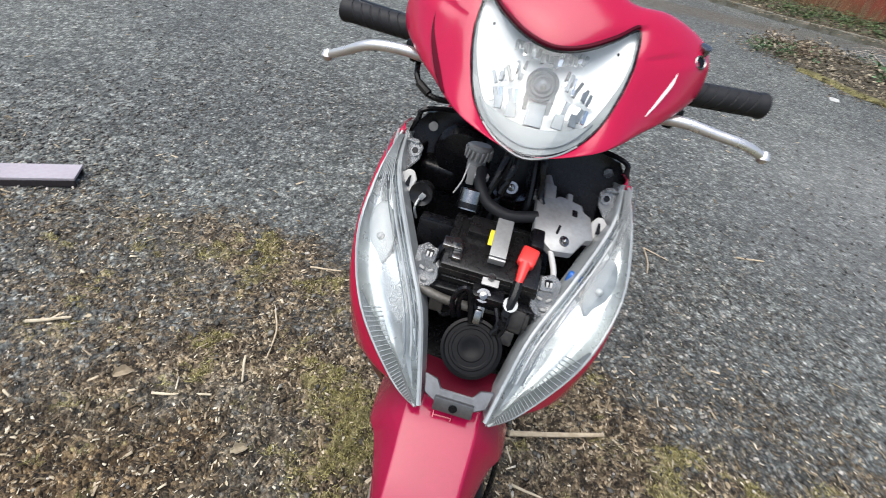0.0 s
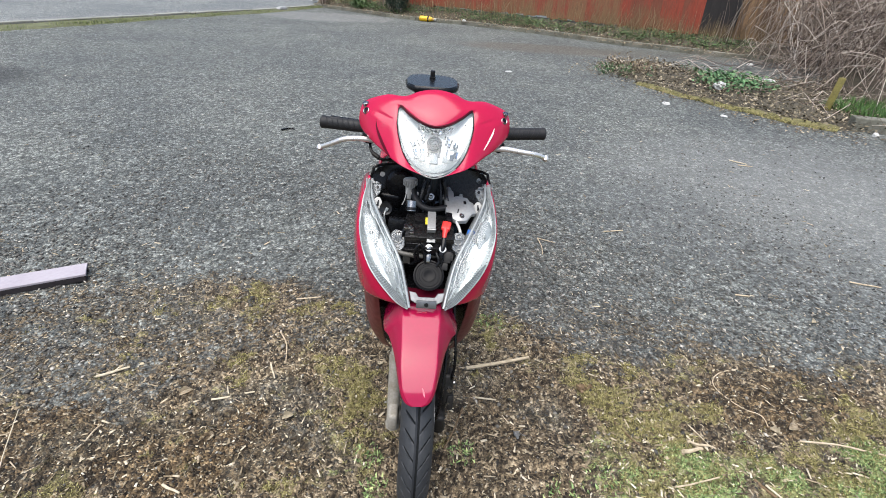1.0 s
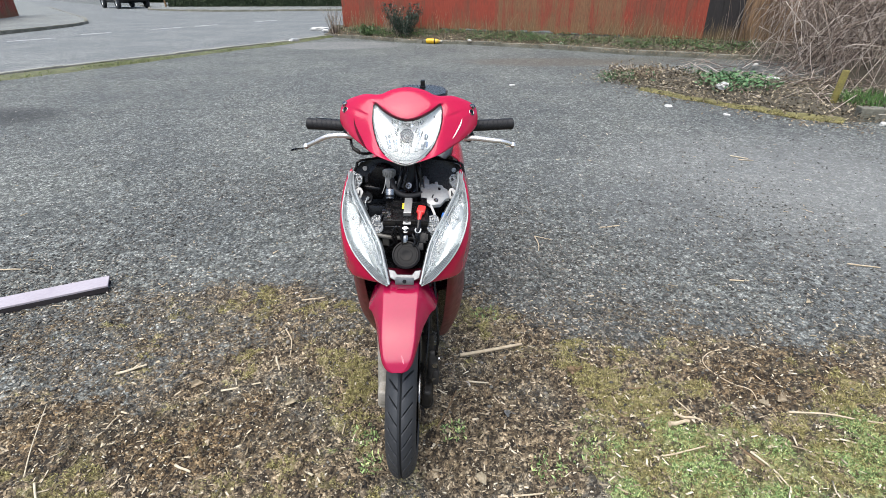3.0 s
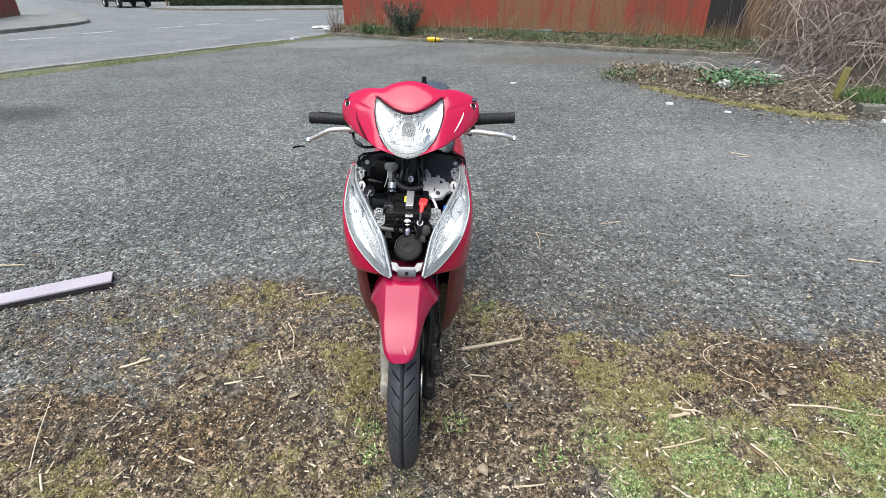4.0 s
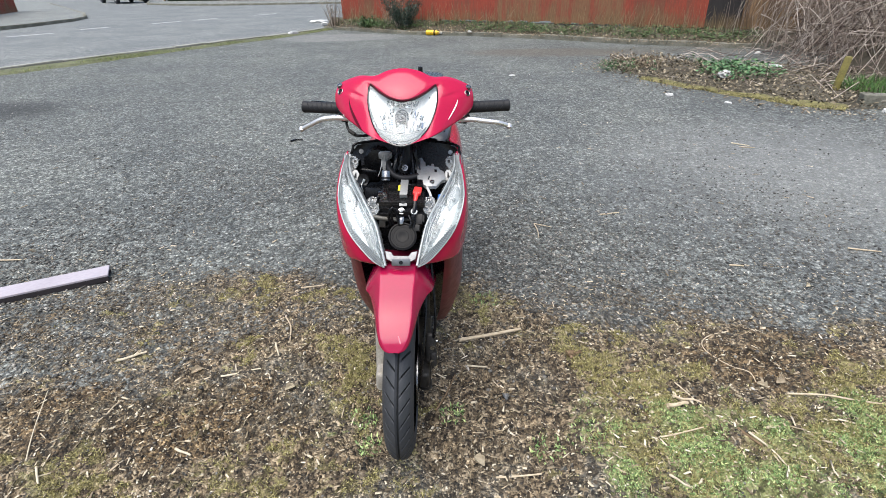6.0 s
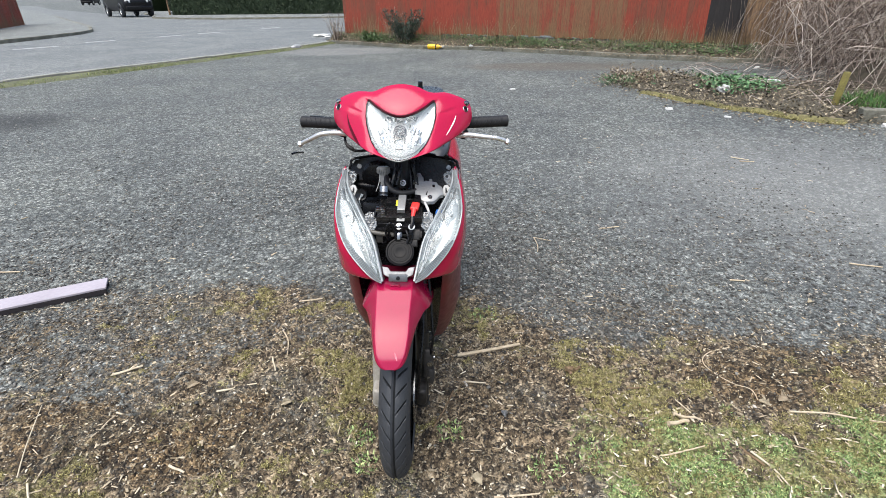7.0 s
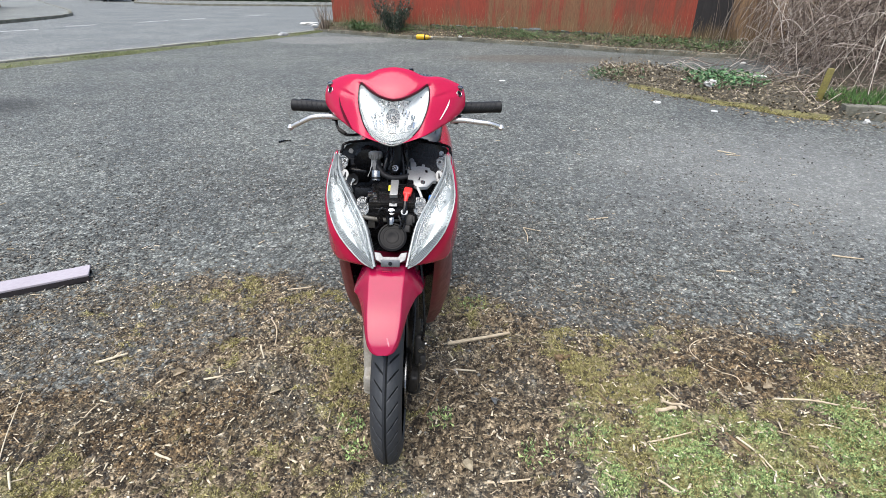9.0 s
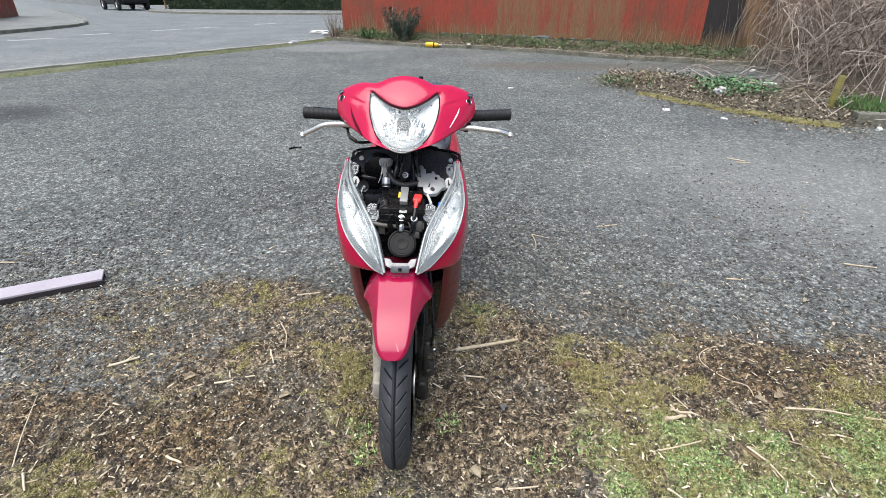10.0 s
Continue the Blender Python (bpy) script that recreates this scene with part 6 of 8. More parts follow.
part("rear_mudguard", sheet([[(-0.07, 1.60, 0.70), (0.0, 1.61, 0.71), (0.07, 1.60, 0.70)], [(-0.07, 1.76, 0.60), (0.0, 1.77, 0.60), (0.07, 1.76, 0.60)], [(-0.06, 1.83, 0.42), (0.0, 1.84, 0.42), (0.06, 1.83, 0.42)]], 4, 5, 0.004), BLACK, scooter)
wheel(scooter, "rear_wheel", (0.0, 1.26, 0.25), 0.25, 0.095, 0)
engine = part("engine", joined(block(0.13, 0.34, 0.16, pose(0.10, 1.08, 0.26), 0.03, 3), block(0.06, 0.42, 0.15, pose(0.115, 1.2, 0.28), 0.03, 3), block(0.14, 0.2, 0.14, pose(-0.02, 0.95, 0.25), 0.03, 3)), GRIME, scooter, "grimy engine and gear case")
part("exhaust", joined(turned(lathe([(-0.26, 0.02), (-0.25, 0.045), (0.2, 0.058), (0.24, 0.04), (0.26, 0.02)], 20, "y"), pose(-0.14, 1.40, 0.27, 6)), tube([(-0.05, 0.93, 0.2), (-0.11, 1.0, 0.18), (-0.13, 1.16, 0.24)], 0.014, 10)), GRIME, engine, "dull black exhaust")
stand = part("centre_stand", joined(tube([(-0.07, 0.97, 0.2), (-0.10, 1.0, 0.1), (-0.13, 1.03, 0.012)], 0.011, 8), tube([(0.07, 0.97, 0.2), (0.10, 1.0, 0.1), (0.13, 1.03, 0.018)], 0.011, 8), tube([(-0.09, 0.99, 0.13), (0.09, 0.99, 0.13)], 0.009, 8)), GRIME, scooter, "black centre stand")


# ---- loose litter on the ground ----
def island_material(name, stops, rough=0.8, fine=120.0):
    """Each loose bit takes its own tone from the ramp, with some grain."""
    m = bpy.data.materials.new(name)
    m.use_nodes = True
    nt = m.node_tree
    b = nt.nodes["Principled BSDF"]
    geo = nt.nodes.new("ShaderNodeNewGeometry")
    col = node_ramp(nt, geo.outputs["Random Per Island"], stops)
    tc = nt.nodes.new("ShaderNodeTexCoord")
    g = node_range(nt, node_noise(nt, tc.outputs["Object"], fine, 4), 0.35, 0.7, 0.0, 0.6)
    col = node_mix(nt, g, col, node_mix(nt, 1.0, col, (0.6, 0.57, 0.52), "MULTIPLY"))
    nt.links.new(col, b.inputs["Base Color"])
    b.inputs["Roughness"].default_value = rough
    b.inputs["Specular IOR Level"].default_value = 0.3
    return m


def turns(n, rs, tilt):
    """Random rotation matrices: any heading, leaning up to tilt."""
    a = rs.uniform(0, 2 * np.pi, n)
    t = rs.uniform(-tilt, tilt, n)
    u = rs.uniform(-tilt, tilt, n)
    ca, sa, ct, st, cu, su = np.cos(a), np.sin(a), np.cos(t), np.sin(t), np.cos(u), np.sin(u)
    z, o = np.zeros(n), np.ones(n)
    A = np.stack([np.stack([ca, -sa, z], -1), np.stack([sa, ca, z], -1), np.stack([z, z, o], -1)], 1)
    B = np.stack([np.stack([ct, z, st], -1), np.stack([z, o, z], -1), np.stack([-st, z, ct], -1)], 1)
    C = np.stack([np.stack([o, z, z], -1), np.stack([z, cu, -su], -1), np.stack([z, su, cu], -1)], 1)
    return A @ B @ C


def strewn(name, template, faces, pos, rot, scale, mat, label, rs, jitter=0.0, category="", parent=None):
    """One mesh of many loose bits, all from one small template."""
    T = np.array(template, float)
    n, k = len(pos), len(T)
    V = T[None] * scale[:, None, :]
    if jitter:
        V = V * (1 + rs.uniform(-jitter, jitter, V.shape))
    V = np.einsum("nij,nkj->nki", rot, V) + pos[:, None, :]
    F = np.array(faces)
    FF = (F[None] + (np.arange(n) * k)[:, None, None]).reshape(-1, F.shape[1])
    me = bpy.data.meshes.new(name)
    me.vertices.add(n * k)
    me.vertices.foreach_set("co", V.reshape(-1).astype(np.float32))
    w = F.shape[1]
    me.loops.add(FF.size)
    me.loops.foreach_set("vertex_index", FF.reshape(-1).astype(np.int32))
    me.polygons.add(len(FF))
    me.polygons.foreach_set("loop_start", np.arange(0, FF.size, w, dtype=np.int32))
    me.update(calc_edges=True)
    me.materials.append(mat)
    ob = new(name, me)
    if parent is not None:
        ob.parent = parent
    return tagged(ob, label, category, "", "stuff")


def sample(n, x0, x1, y0, y1, rs, weight):
    """Random places in a rectangle, kept in proportion to weight(x, y)."""
    xs, ys = [], []
    have = 0
    for _ in range(40):
        x, y = rs.uniform(x0, x1, n * 2), rs.uniform(y0, y1, n * 2)
        keep = rs.uniform(0, 1, n * 2) < weight(x, y)
        xs.append(x[keep])
        ys.append(y[keep])
        have += keep.sum()
        if have >= n:
            break
    return np.concatenate(xs)[:n], np.concatenate(ys)[:n]


PEBBLE_V = [(1, 0, 0), (-1, 0.1, 0), (0.1, 1, 0), (-0.1, -1, 0.05), (0, 0.1, 1), (0, 0, -0.8), (0.65, 0.6, 0.35), (-0.6, 0.55, 0.4), (-0.6, -0.6, 0.3), (0.6, -0.65, 0.4)]
PEBBLE_F = [(0, 6, 4), (6, 2, 4), (2, 7, 4), (7, 1, 4), (1, 8, 4), (8, 3, 4), (3, 9, 4), (9, 0, 4), (0, 2, 6), (2, 1, 7), (1, 3, 8), (3, 0, 9), (2, 0, 5), (1, 2, 5), (3, 1, 5), (0, 3, 5)]
CHIP_V = [(-1, -1, -0.5), (1, -0.7, -0.5), (1, 0.7, -0.5), (-1, 1, -0.5), (-0.95, -0.9, 0.5), (0.97, -0.55, 0.5), (0.92, 0.65, 0.5), (-0.9, 0.85, 0.5)]
CHIP_F = [(0, 3, 2, 1), (4, 5, 6, 7), (0, 1, 5, 4), (1, 2, 6, 5), (2, 3, 7, 6), (3, 0, 4, 7)]
LEAF_V = [(-1, 0, 0.1), (-0.4, -0.55, 0.35), (0.4, -0.5, 0.3), (1, 0, 0), (0.4, 0.5, 0.35), (-0.4, 0.55, 0.25), (0, 0, -0.1)]
LEAF_F = [(0, 1, 6), (1, 2, 6), (2, 3, 6), (3, 4, 6), (4, 5, 6), (5, 0, 6)]
BLADE_V = [(-0.5, 0, 0), (0.5, 0, 0), (0.42, 0.25, 0.5), (-0.42, 0.25, 0.5), (0, 0.7, 0.85)]
BLADE_F = [(0, 1, 2), (0, 2, 3), (3, 2, 4)]

STONES = island_material("mixed_gravel", [(0.0, (0.036, 0.037, 0.036)), (0.45, (0.090, 0.087, 0.079)), (0.75, (0.17, 0.163, 0.147)), (0.92, (0.25, 0.24, 0.21)), (1.0, (0.48, 0.45, 0.40))])
CHIPS = island_material("wood_chips", [(0.0, (0.050, 0.038, 0.025)), (0.35, (0.125, 0.097, 0.062)), (0.6, (0.24, 0.197, 0.13)), (0.82, (0.40, 0.33, 0.23)), (1.0, (0.62, 0.55, 0.42))])
PALE_CHIPS = island_material("pale_straw_chips", [(0.0, (0.24, 0.20, 0.13)), (0.5, (0.46, 0.40, 0.29)), (1.0, (0.70, 0.65, 0.53))])
LITTER = island_material("dead_leaves", [(0.0, (0.050, 0.037, 0.023)), (0.45, (0.14, 0.107, 0.067)), (0.8, (0.27, 0.215, 0.14)), (1.0, (0.46, 0.40, 0.28))], 0.7)
MOSS_BLADES = island_material("moss_blades", [(0.0, (0.10, 0.088, 0.030)), (0.5, (0.27, 0.245, 0.10)), (1.0, (0.50, 0.46, 0.22))], 0.85)
WEED_LEAF = island_material("weed_leaves", [(0.0, (0.06, 0.11, 0.035)), (0.4, (0.21, 0.32, 0.125)), (0.75, (0.36, 0.48, 0.205)), (1.0, (0.55, 0.58, 0.26))], 0.6)

rs = np.random.RandomState(12)


def strew(name, n, area, weight, template, faces, size, mat, label, tilt, lift, category=""):
    """size: (smallest, largest) half length, then width and height as shares of it."""
    x, y = sample(n, *area, rs, weight)
    n = len(x)
    L = size[0] + (size[1] - size[0]) * rs.uniform(0, 1, n) ** size[4]
    scale = np.stack([L, L * rs.uniform(size[2] * 0.6, size[2] * 1.3, n), L * rs.uniform(size[3] * 0.6, size[3] * 1.3, n)], -1)
    pos = np.stack([x, y, ground_height(x, y) + lift * L], -1)
    return strewn(name, template, faces, pos, turns(n, rs, tilt), scale, mat, label, rs, 0.15, category)


strew("gravel", 42000, (-3.4, 3.6, 0.2, 3.0), lambda x, y: (1 - 0.93 * soil_field(x, y)) * smooth(3.4, 0.9, y) * (0.55 + 0.45 * wave(x, y, 31, 3.0)).clip(0.1, 1) * smooth(3.6, 1.2, np.abs(x) + 0.3),
      PEBBLE_V, PEBBLE_F, (0.002, 0.012, 0.72, 0.42, 2.8), STONES, "loose grey gravel on the worn tarmac", 0.5, 0.25, "gravel")
strew("gravel", 5000, (-2.6, 2.6, -1.0, 1.2), lambda x, y: 0.25 + 0.75 * soil_field(x, y), PEBBLE_V, PEBBLE_F, (0.0018, 0.0062, 0.8, 0.6, 2.2), STONES, "loose grey gravel in the soil", 0.5, 0.2, "gravel")
x, y = sample(4500, -6.5, 5.5, 2.6, 8.5, rs, lambda x, y: smooth(9.5, 2.5, y) * (0.5 + 0.5 * wave(x, y, 32, 2.0)).clip(0.1, 1))
L = 0.004 + 0.009 * rs.uniform(0, 1, len(x)) ** 2.5
strewn("gravel", PEBBLE_V, PEBBLE_F, np.stack([x, y, 0.3 * L], -1), turns(len(x), rs, 0.5), np.stack([L, L * 0.8, L * 0.5], -1), STONES, "loose pale gravel across the car park", rs, 0.2, "gravel")
strew("wood_chips", 19000, (-2.6, 2.8, -1.1, 1.5), lambda x, y: 0.24 * smooth(1.6, 0.8, y) + 0.76 * soil_field(x, y) * (0.7 + 0.3 * wave(x, y, 33, 5.0)).clip(0.15, 1), CHIP_V, CHIP_F, (0.0022, 0.013, 0.36, 0.18, 2.6), CHIPS,
      "brown and tan wood chips scattered over soil", 0.35, 0.10, "wood chips")
strew("wood_chips", 1500, (-2.6, 2.8, -1.1, 1.4), lambda x, y: 0.06 + 0.94 * soil_field(x, y), CHIP_V, CHIP_F, (0.010, 0.026, 0.13, 0.08, 1.6), CHIPS, "pale straw and splinters scattered over soil", 0.12, 0.12, "wood chips")
strew("wood_chips", 420, (-3.4, 3.6, 1.0, 6.5), lambda x, y: 0.8 * smooth(7.0, 1.0, y), CHIP_V, CHIP_F, (0.006, 0.024, 0.2, 0.1, 2.0), CHIPS, "pale wood splinters scattered on tarmac", 0.05, 0.08, "wood chips")
strew("wood_chips", 1900, (0.2, 2.8, -1.1, 0.9), lambda x, y: 0.1 + 0.9 * smooth(0.1, 0.5, green_field(x, y)), CHIP_V, CHIP_F, (0.003, 0.014, 0.26, 0.10, 1.8), PALE_CHIPS, "pale straw chips among moss and weeds", 0.3, 0.5, "wood chips")
strew("wood_chips", 11000, (-2.6, 2.8, -1.1, 1.6), lambda x, y: 0.12 * smooth(1.7, 0.9, y) + 0.88 * soil_field(x, y) * (0.6 + 0.4 * wave(x, y, 34, 9.0)).clip(0.1, 1), CHIP_V, CHIP_F, (0.0018, 0.0062, 0.5, 0.3, 1.5), PALE_CHIPS,
      "tiny pale wood flecks over soil", 0.5, 0.6, "wood chips")
strew("dead_leaves", 6500, (-2.6, 2.8, -1.1, 1.3), lambda x, y: soil_field(x, y), LEAF_V, LEAF_F, (0.003, 0.011, 1.0, 0.5, 2.2), LITTER, "crumbled brown dead leaves on soil", 0.5, 0.15, "dead leaves")


def blades(name, n, area, weight, size, wide, mat, label, category, lean=0.7, base=None):
    x, y = sample(n, *area, rs, weight)
    n = len(x)
    L = rs.uniform(size[0], size[1], n)
    scale = np.stack([L * wide * rs.uniform(0.7, 1.3, n), L * rs.uniform(0.4, 1.2, n), L], -1)
    z = ground_height(x, y) - 0.001 if base is None else base(x, y)
    return strewn(name, BLADE_V, BLADE_F, np.stack([x, y, z], -1), turns(n, rs, lean), scale, mat, label, rs, 0.12, category)


blades("moss", 110000, (-2.4, 2.6, -1.0, 1.2), lambda x, y: smooth(0.42, 0.75, moss_field(x, y)) * (0.45 + 0.55 * wave(x, y, 36, 16.0)).clip(0, 1), (0.005, 0.013), 0.22, MOSS_BLADES, "olive and yellow-green moss on soil", "moss", 0.9)
blades("weeds", 110000, (0.3, 2.6, -1.0, 0.9), lambda x, y: smooth(0.40, 0.75, green_field(x, y)) * (0.38 + 0.8 * wave(x, y, 37, 24.0) + 0.5 * wave(x, y, 38, 9.0)).clip(0.02, 1), (0.005, 0.011), 0.42, WEED_LEAF, "low green weeds growing in moss", "weeds", 0.8)
# small isolated weed tufts by the wheel
tuft_spots = ((0.17, 0.15, 0.05), (-0.1, 0.01, 0.045), (-0.14, 0.13, 0.05), (0.3, 0.87, 0.07), (0.62, 0.06, 0.07), (0.48, 0.02, 0.06))
for cx, cy, r in tuft_spots:
    n = 120
    a, d = rs.uniform(0, 2 * np.pi, n), r * np.sqrt(rs.uniform(0, 1, n))
    x, y = cx + d * np.cos(a), cy + d * np.sin(a)
    L = rs.uniform(0.008, 0.020, n)
    tagged(strewn("weed_tuft", BLADE_V, BLADE_F, np.stack([x, y, ground_height(x, y) - 0.001], -1), turns(n, rs, 0.8), np.stack([L * 0.35, L * 0.8, L], -1), WEED_LEAF, "small green weed tuft in soil", rs, 0.12, "weed"),
           "", "", "weed tufts", "")

# ---- single sticks, leaves and litter ----
STICK = island_material("dry_stick", [(0.0, (0.40, 0.33, 0.23)), (1.0, (0.52, 0.44, 0.32))], 0.75, 60)
BARK = island_material("brown_twig", [(0.0, (0.13, 0.088, 0.05)), (1.0, (0.20, 0.14, 0.085))], 0.8, 60)
STRAW = island_material("pale_straw", [(0.0, (0.46, 0.40, 0.29)), (1.0, (0.55, 0.49, 0.37))], 0.7, 60)


def gz(x, y):
    return float(ground_height(np.array([x]), np.array([y]))[0])


def stick(name, pts, r, mat, label, category="stick", flat=0.75):
    n = len(pts)
    r = r * 0.78
    za, zb = gz(*pts[0]), gz(*pts[-1])
    pp = [(x, y, max(za + (zb - za) * i / (n - 1), 0.6 * gz(x, y)) + r * flat + 0.002) for i, (x, y) in enumerate(pts)]
    if n == 2:
        (ax, ay, az), (bx, by, bz) = pp
        pp = [pp[0], (ax * 0.66 + bx * 0.34 + 0.12 * (by - ay) * 0.15, ay * 0.66 + by * 0.34 - 0.12 * (bx - ax) * 0.15, (az + bz) / 2), (ax * 0.3 + bx * 0.7, ay * 0.3 + by * 0.7, (az + bz) / 2), pp[1]]
    return tagged(part(name, tube(pp, r, 7, 5, r * 0.72), mat), label, category, "sticks on the ground")


stick("stick", [(0.187, 0.527), (0.32, 0.58), (0.452, 0.637)], 0.0105, STICK, "peeled tan stick lying on soil")
stick("stick", [(-0.74, 0.32), (-0.60, 0.37)], 0.005, STRAW, "pale split stick lying on soil")
stick("stick", [(-1.20, 0.39), (-1.11, 0.45)], 0.007, STRAW, "pale short stick lying on gravel")
stick("twig", [(0.11, 0.17), (0.15, 0.27), (0.19, 0.41)], 0.0042, BARK, "thin brown bent twig on soil", "twig")
stick("twig", [(0.64, 1.71), (0.65, 1.6), (0.64, 1.51)], 0.004, STICK, "thin tan twig on tarmac", "twig")
stick("twig", [(0.642, 1.71), (0.74, 1.66)], 0.004, STICK, "thin tan twig on tarmac", "twig")
stick("vine_tendril", [(1.35, 0.66), (1.26, 0.63), (1.2, 0.57), (1.2, 0.51), (1.25, 0.43), (1.31, 0.40), (1.32, 0.36)], 0.0030, STICK, "curled pale dry tendril on soil", "tendril")
stick("stick", [(1.4, 0.3), (1.52, 0.28), (1.62, 0.26), (1.75, 0.22), (1.9, 0.2)], 0.0048, STICK, "long thin dry stick lying in weeds")
stick("stick", [(0.86, 0.08), (1.02, 0.12)], 0.0042, STICK, "thin tan stick lying in weeds")
stick("stick", [(0.84, 0.39), (0.93, 0.40)], 0.005, BARK, "short brown stick on soil")
stick("stick", [(0.93, 0.205), (1.01, 0.23)], 0.010, STICK, "thick tan splinter of wood in weeds")
stick("stick", [(0.96, 0.245), (1.06, 0.235)], 0.006, STICK, "thin tan splinter of wood in weeds")
stick("stick", [(1.15, 0.09), (1.19, 0.03), (1.21, -0.03)], 0.0045, STRAW, "pale bent stalk in weeds")
stick("stick", [(1.13, 0.115), (1.175, 0.045)], 0.007, BARK, "dark rotten stick in weeds")
stick("straw", [(-1.19, -0.09), (-1.26, 0.03), (-1.35, 0.21)], 0.0028, STRAW, "long pale grass straw on soil", "straw")
stick("stick", [(-0.74, -0.02), (-0.68, -0.04)], 0.006, STRAW, "short pale splinter on soil")
stick("stalk", [(-0.61, 0.71), (-0.56, 0.63), (-0.53, 0.52)], 0.0042, STICK, "bent tan stalk on soil", "stalk")
stick("stick", [(-0.58, 0.5), (-0.54, 0.42)], 0.005, STRAW, "short pale stick on soil")
stick("stick", [(-0.61, 0.95), (-0.5, 0.97)], 0.005, STICK, "short tan stick on gravel")
stick("stick", [(0.31, -0.085), (0.45, -0.075)], 0.0045, STICK, "thin tan stick on soil")
stick("stick", [(1.08, 1.85), (1.21, 1.88)], 0.006, STICK, "short tan stick on tarmac")
stick("stick", [(2.64, 3.44), (2.76, 3.35)], 0.007, STRAW, "pale stick on tarmac")
stick("stick", [(2.66, 3.32), (2.78, 3.30)], 0.006, STICK, "tan stick on tarmac")
stick("stick", [(2.35, 1.42), (2.5, 1.38)], 0.006, STICK, "tan stick on tarmac")
stick("stick", [(1.61, 1.22), (1.68, 1.21)], 0.006, STICK, "short tan stick on tarmac")
stick("stick", [(-2.40, 1.18), (-2.26, 1.19)], 0.006, STICK, "tan stick on gravel")
stick("twig", [(-1.46, 3.47), (-1.42, 3.53), (-1.36, 3.52)], 0.012, BLACK, "short black scrap of plastic on tarmac", "scrap")
stick("twig", [(0.73, 0.33), (0.78, 0.24), (0.86, 0.16)], 0.0035, BARK, "thin brown twig in weeds", "twig")
stick("twig", [(1.0, 0.33), (1.03, 0.27), (1.06, 0.2)], 0.003, STRAW, "thin pale stalk in weeds", "twig")
stick("stick", [(0.22, 0.405), (0.30, 0.395)], 0.005, STRAW, "short pale stick on soil")
stick("stick", [(-0.53, 0.30), (-0.56, 0.345)], 0.004, STRAW, "short pale splinter on soil")


stick("stick", [(-1.56, 0.085), (-1.49, 0.10)], 0.006, STRAW, "short pale stick on soil")
stick("stick", [(-1.06, 0.20), (-1.03, 0.19)], 0.005, STRAW, "short pale splinter on soil")
stick("stick", [(-1.14, -0.11), (-1.10, -0.16)], 0.005, STRAW, "short pale splinter on soil")
stick("stick", [(-1.06, 0.07), (-1.05, 0.18)], 0.004, STICK, "thin tan stalk on soil", "stalk")
stick("stick", [(0.84, -0.07), (0.88, -0.12)], 0.005, STRAW, "pale splinter of wood in weeds")
stick("stick", [(0.19, 0.50), (0.21, 0.46)], 0.004, STRAW, "short pale splinter on soil")


def dead_leaf(x, y, size, heading, mat, label, curl=1.1):
    size *= 0.8
    bm = bmesh.new()
    rows = []
    for i in range(7):
        t = i / 6
        w = size * 0.36 * math.sin(math.pi * (0.08 + 0.9 * t)) ** 0.8 * (1 + 0.35 * math.sin(t * 17 + x * 40))
        rows.append([((t - 0.5) * size, -w, curl * w * 0.8), ((t - 0.5) * size, -w * 0.5, curl * w * 0.25), ((t - 0.5) * size, 0, 0.1 * size * math.sin(3 * t)), ((t - 0.5) * size, w * 0.5, curl * w * 0.3), ((t - 0.5) * size, w * 0.9, curl * w)])
    grid_faces(bm, rows)
    bmesh.ops.solidify(bm, geom=bm.faces[:], thickness=0.0006)
    turned(bm, pose(x, y, gz(x, y) + 0.004, 4, 6, heading))
    return tagged(part("dead_leaf", bm, mat), label, "leaf", "dead leaves on the ground")


for x, y, s, h, mat, label in ((-0.44, 0.25, 0.05, 40, STRAW, "pale tan dead leaf on soil"), (0.26, -0.04, 0.055, -50, STRAW, "pale curled dead leaf on soil"), (-0.84, 0.34, 0.06, 50, STICK, "brown curled dead leaf on soil"),
                               (0.36, 0.24, 0.045, 100, PLATE, "grey crumpled leaf on soil"), (1.40, 0.345, 0.06, 20, STICK, "tan curled dead leaf in weeds"), (1.33, 0.335, 0.05, -30, STRAW, "pale curled dead leaf in weeds"),
                               (1.9, 1.02, 0.05, 30, STRAW, "pale flat leaf on tarmac"), (-0.96, 1.04, 0.035, 10, STRAW, "pale leaf scrap on gravel"), (2.08, 0.99, 0.05, 15, PLATE, "pale grey leaf on tarmac")):
    dead_leaf(x, y, s, h, mat, label)
strewn("dead_leaf_heap", LEAF_V, LEAF_F, np.stack([0.64 + rs.normal(0, 0.02, 60), 0.485 + rs.normal(0, 0.014, 60), rs.uniform(0.002, 0.014, 60)], -1), turns(60, rs, 0.6), np.full((60, 3), 0.011) * rs.uniform(0.6, 1.2, (60, 1)), BARK,
              "small dark heap of rotten leaves", rs, 0.2, "dead leaves")

# the purple-grey plank on the gravel
PLANK = material("purple_grey_painted_board", (0.33, 0.305, 0.335), 0.6, second=(0.25, 0.225, 0.25), scale=6, amount=0.7, fine=60, grain=0.02, grain_scale=120)
PLANK_EDGE = material("dark_board_edge", (0.016, 0.012, 0.014), 0.7)
plank = root("plank", pose(-2.115, 0.785, 0.0, 0, 0, 29.0), "purple-grey plastic board lying on gravel", "plank")
part("face", block(1.06, 0.110, 0.012, pose(0, 0, 0.034), 0.003, 2), PLANK, plank, "purple-grey top face", False)
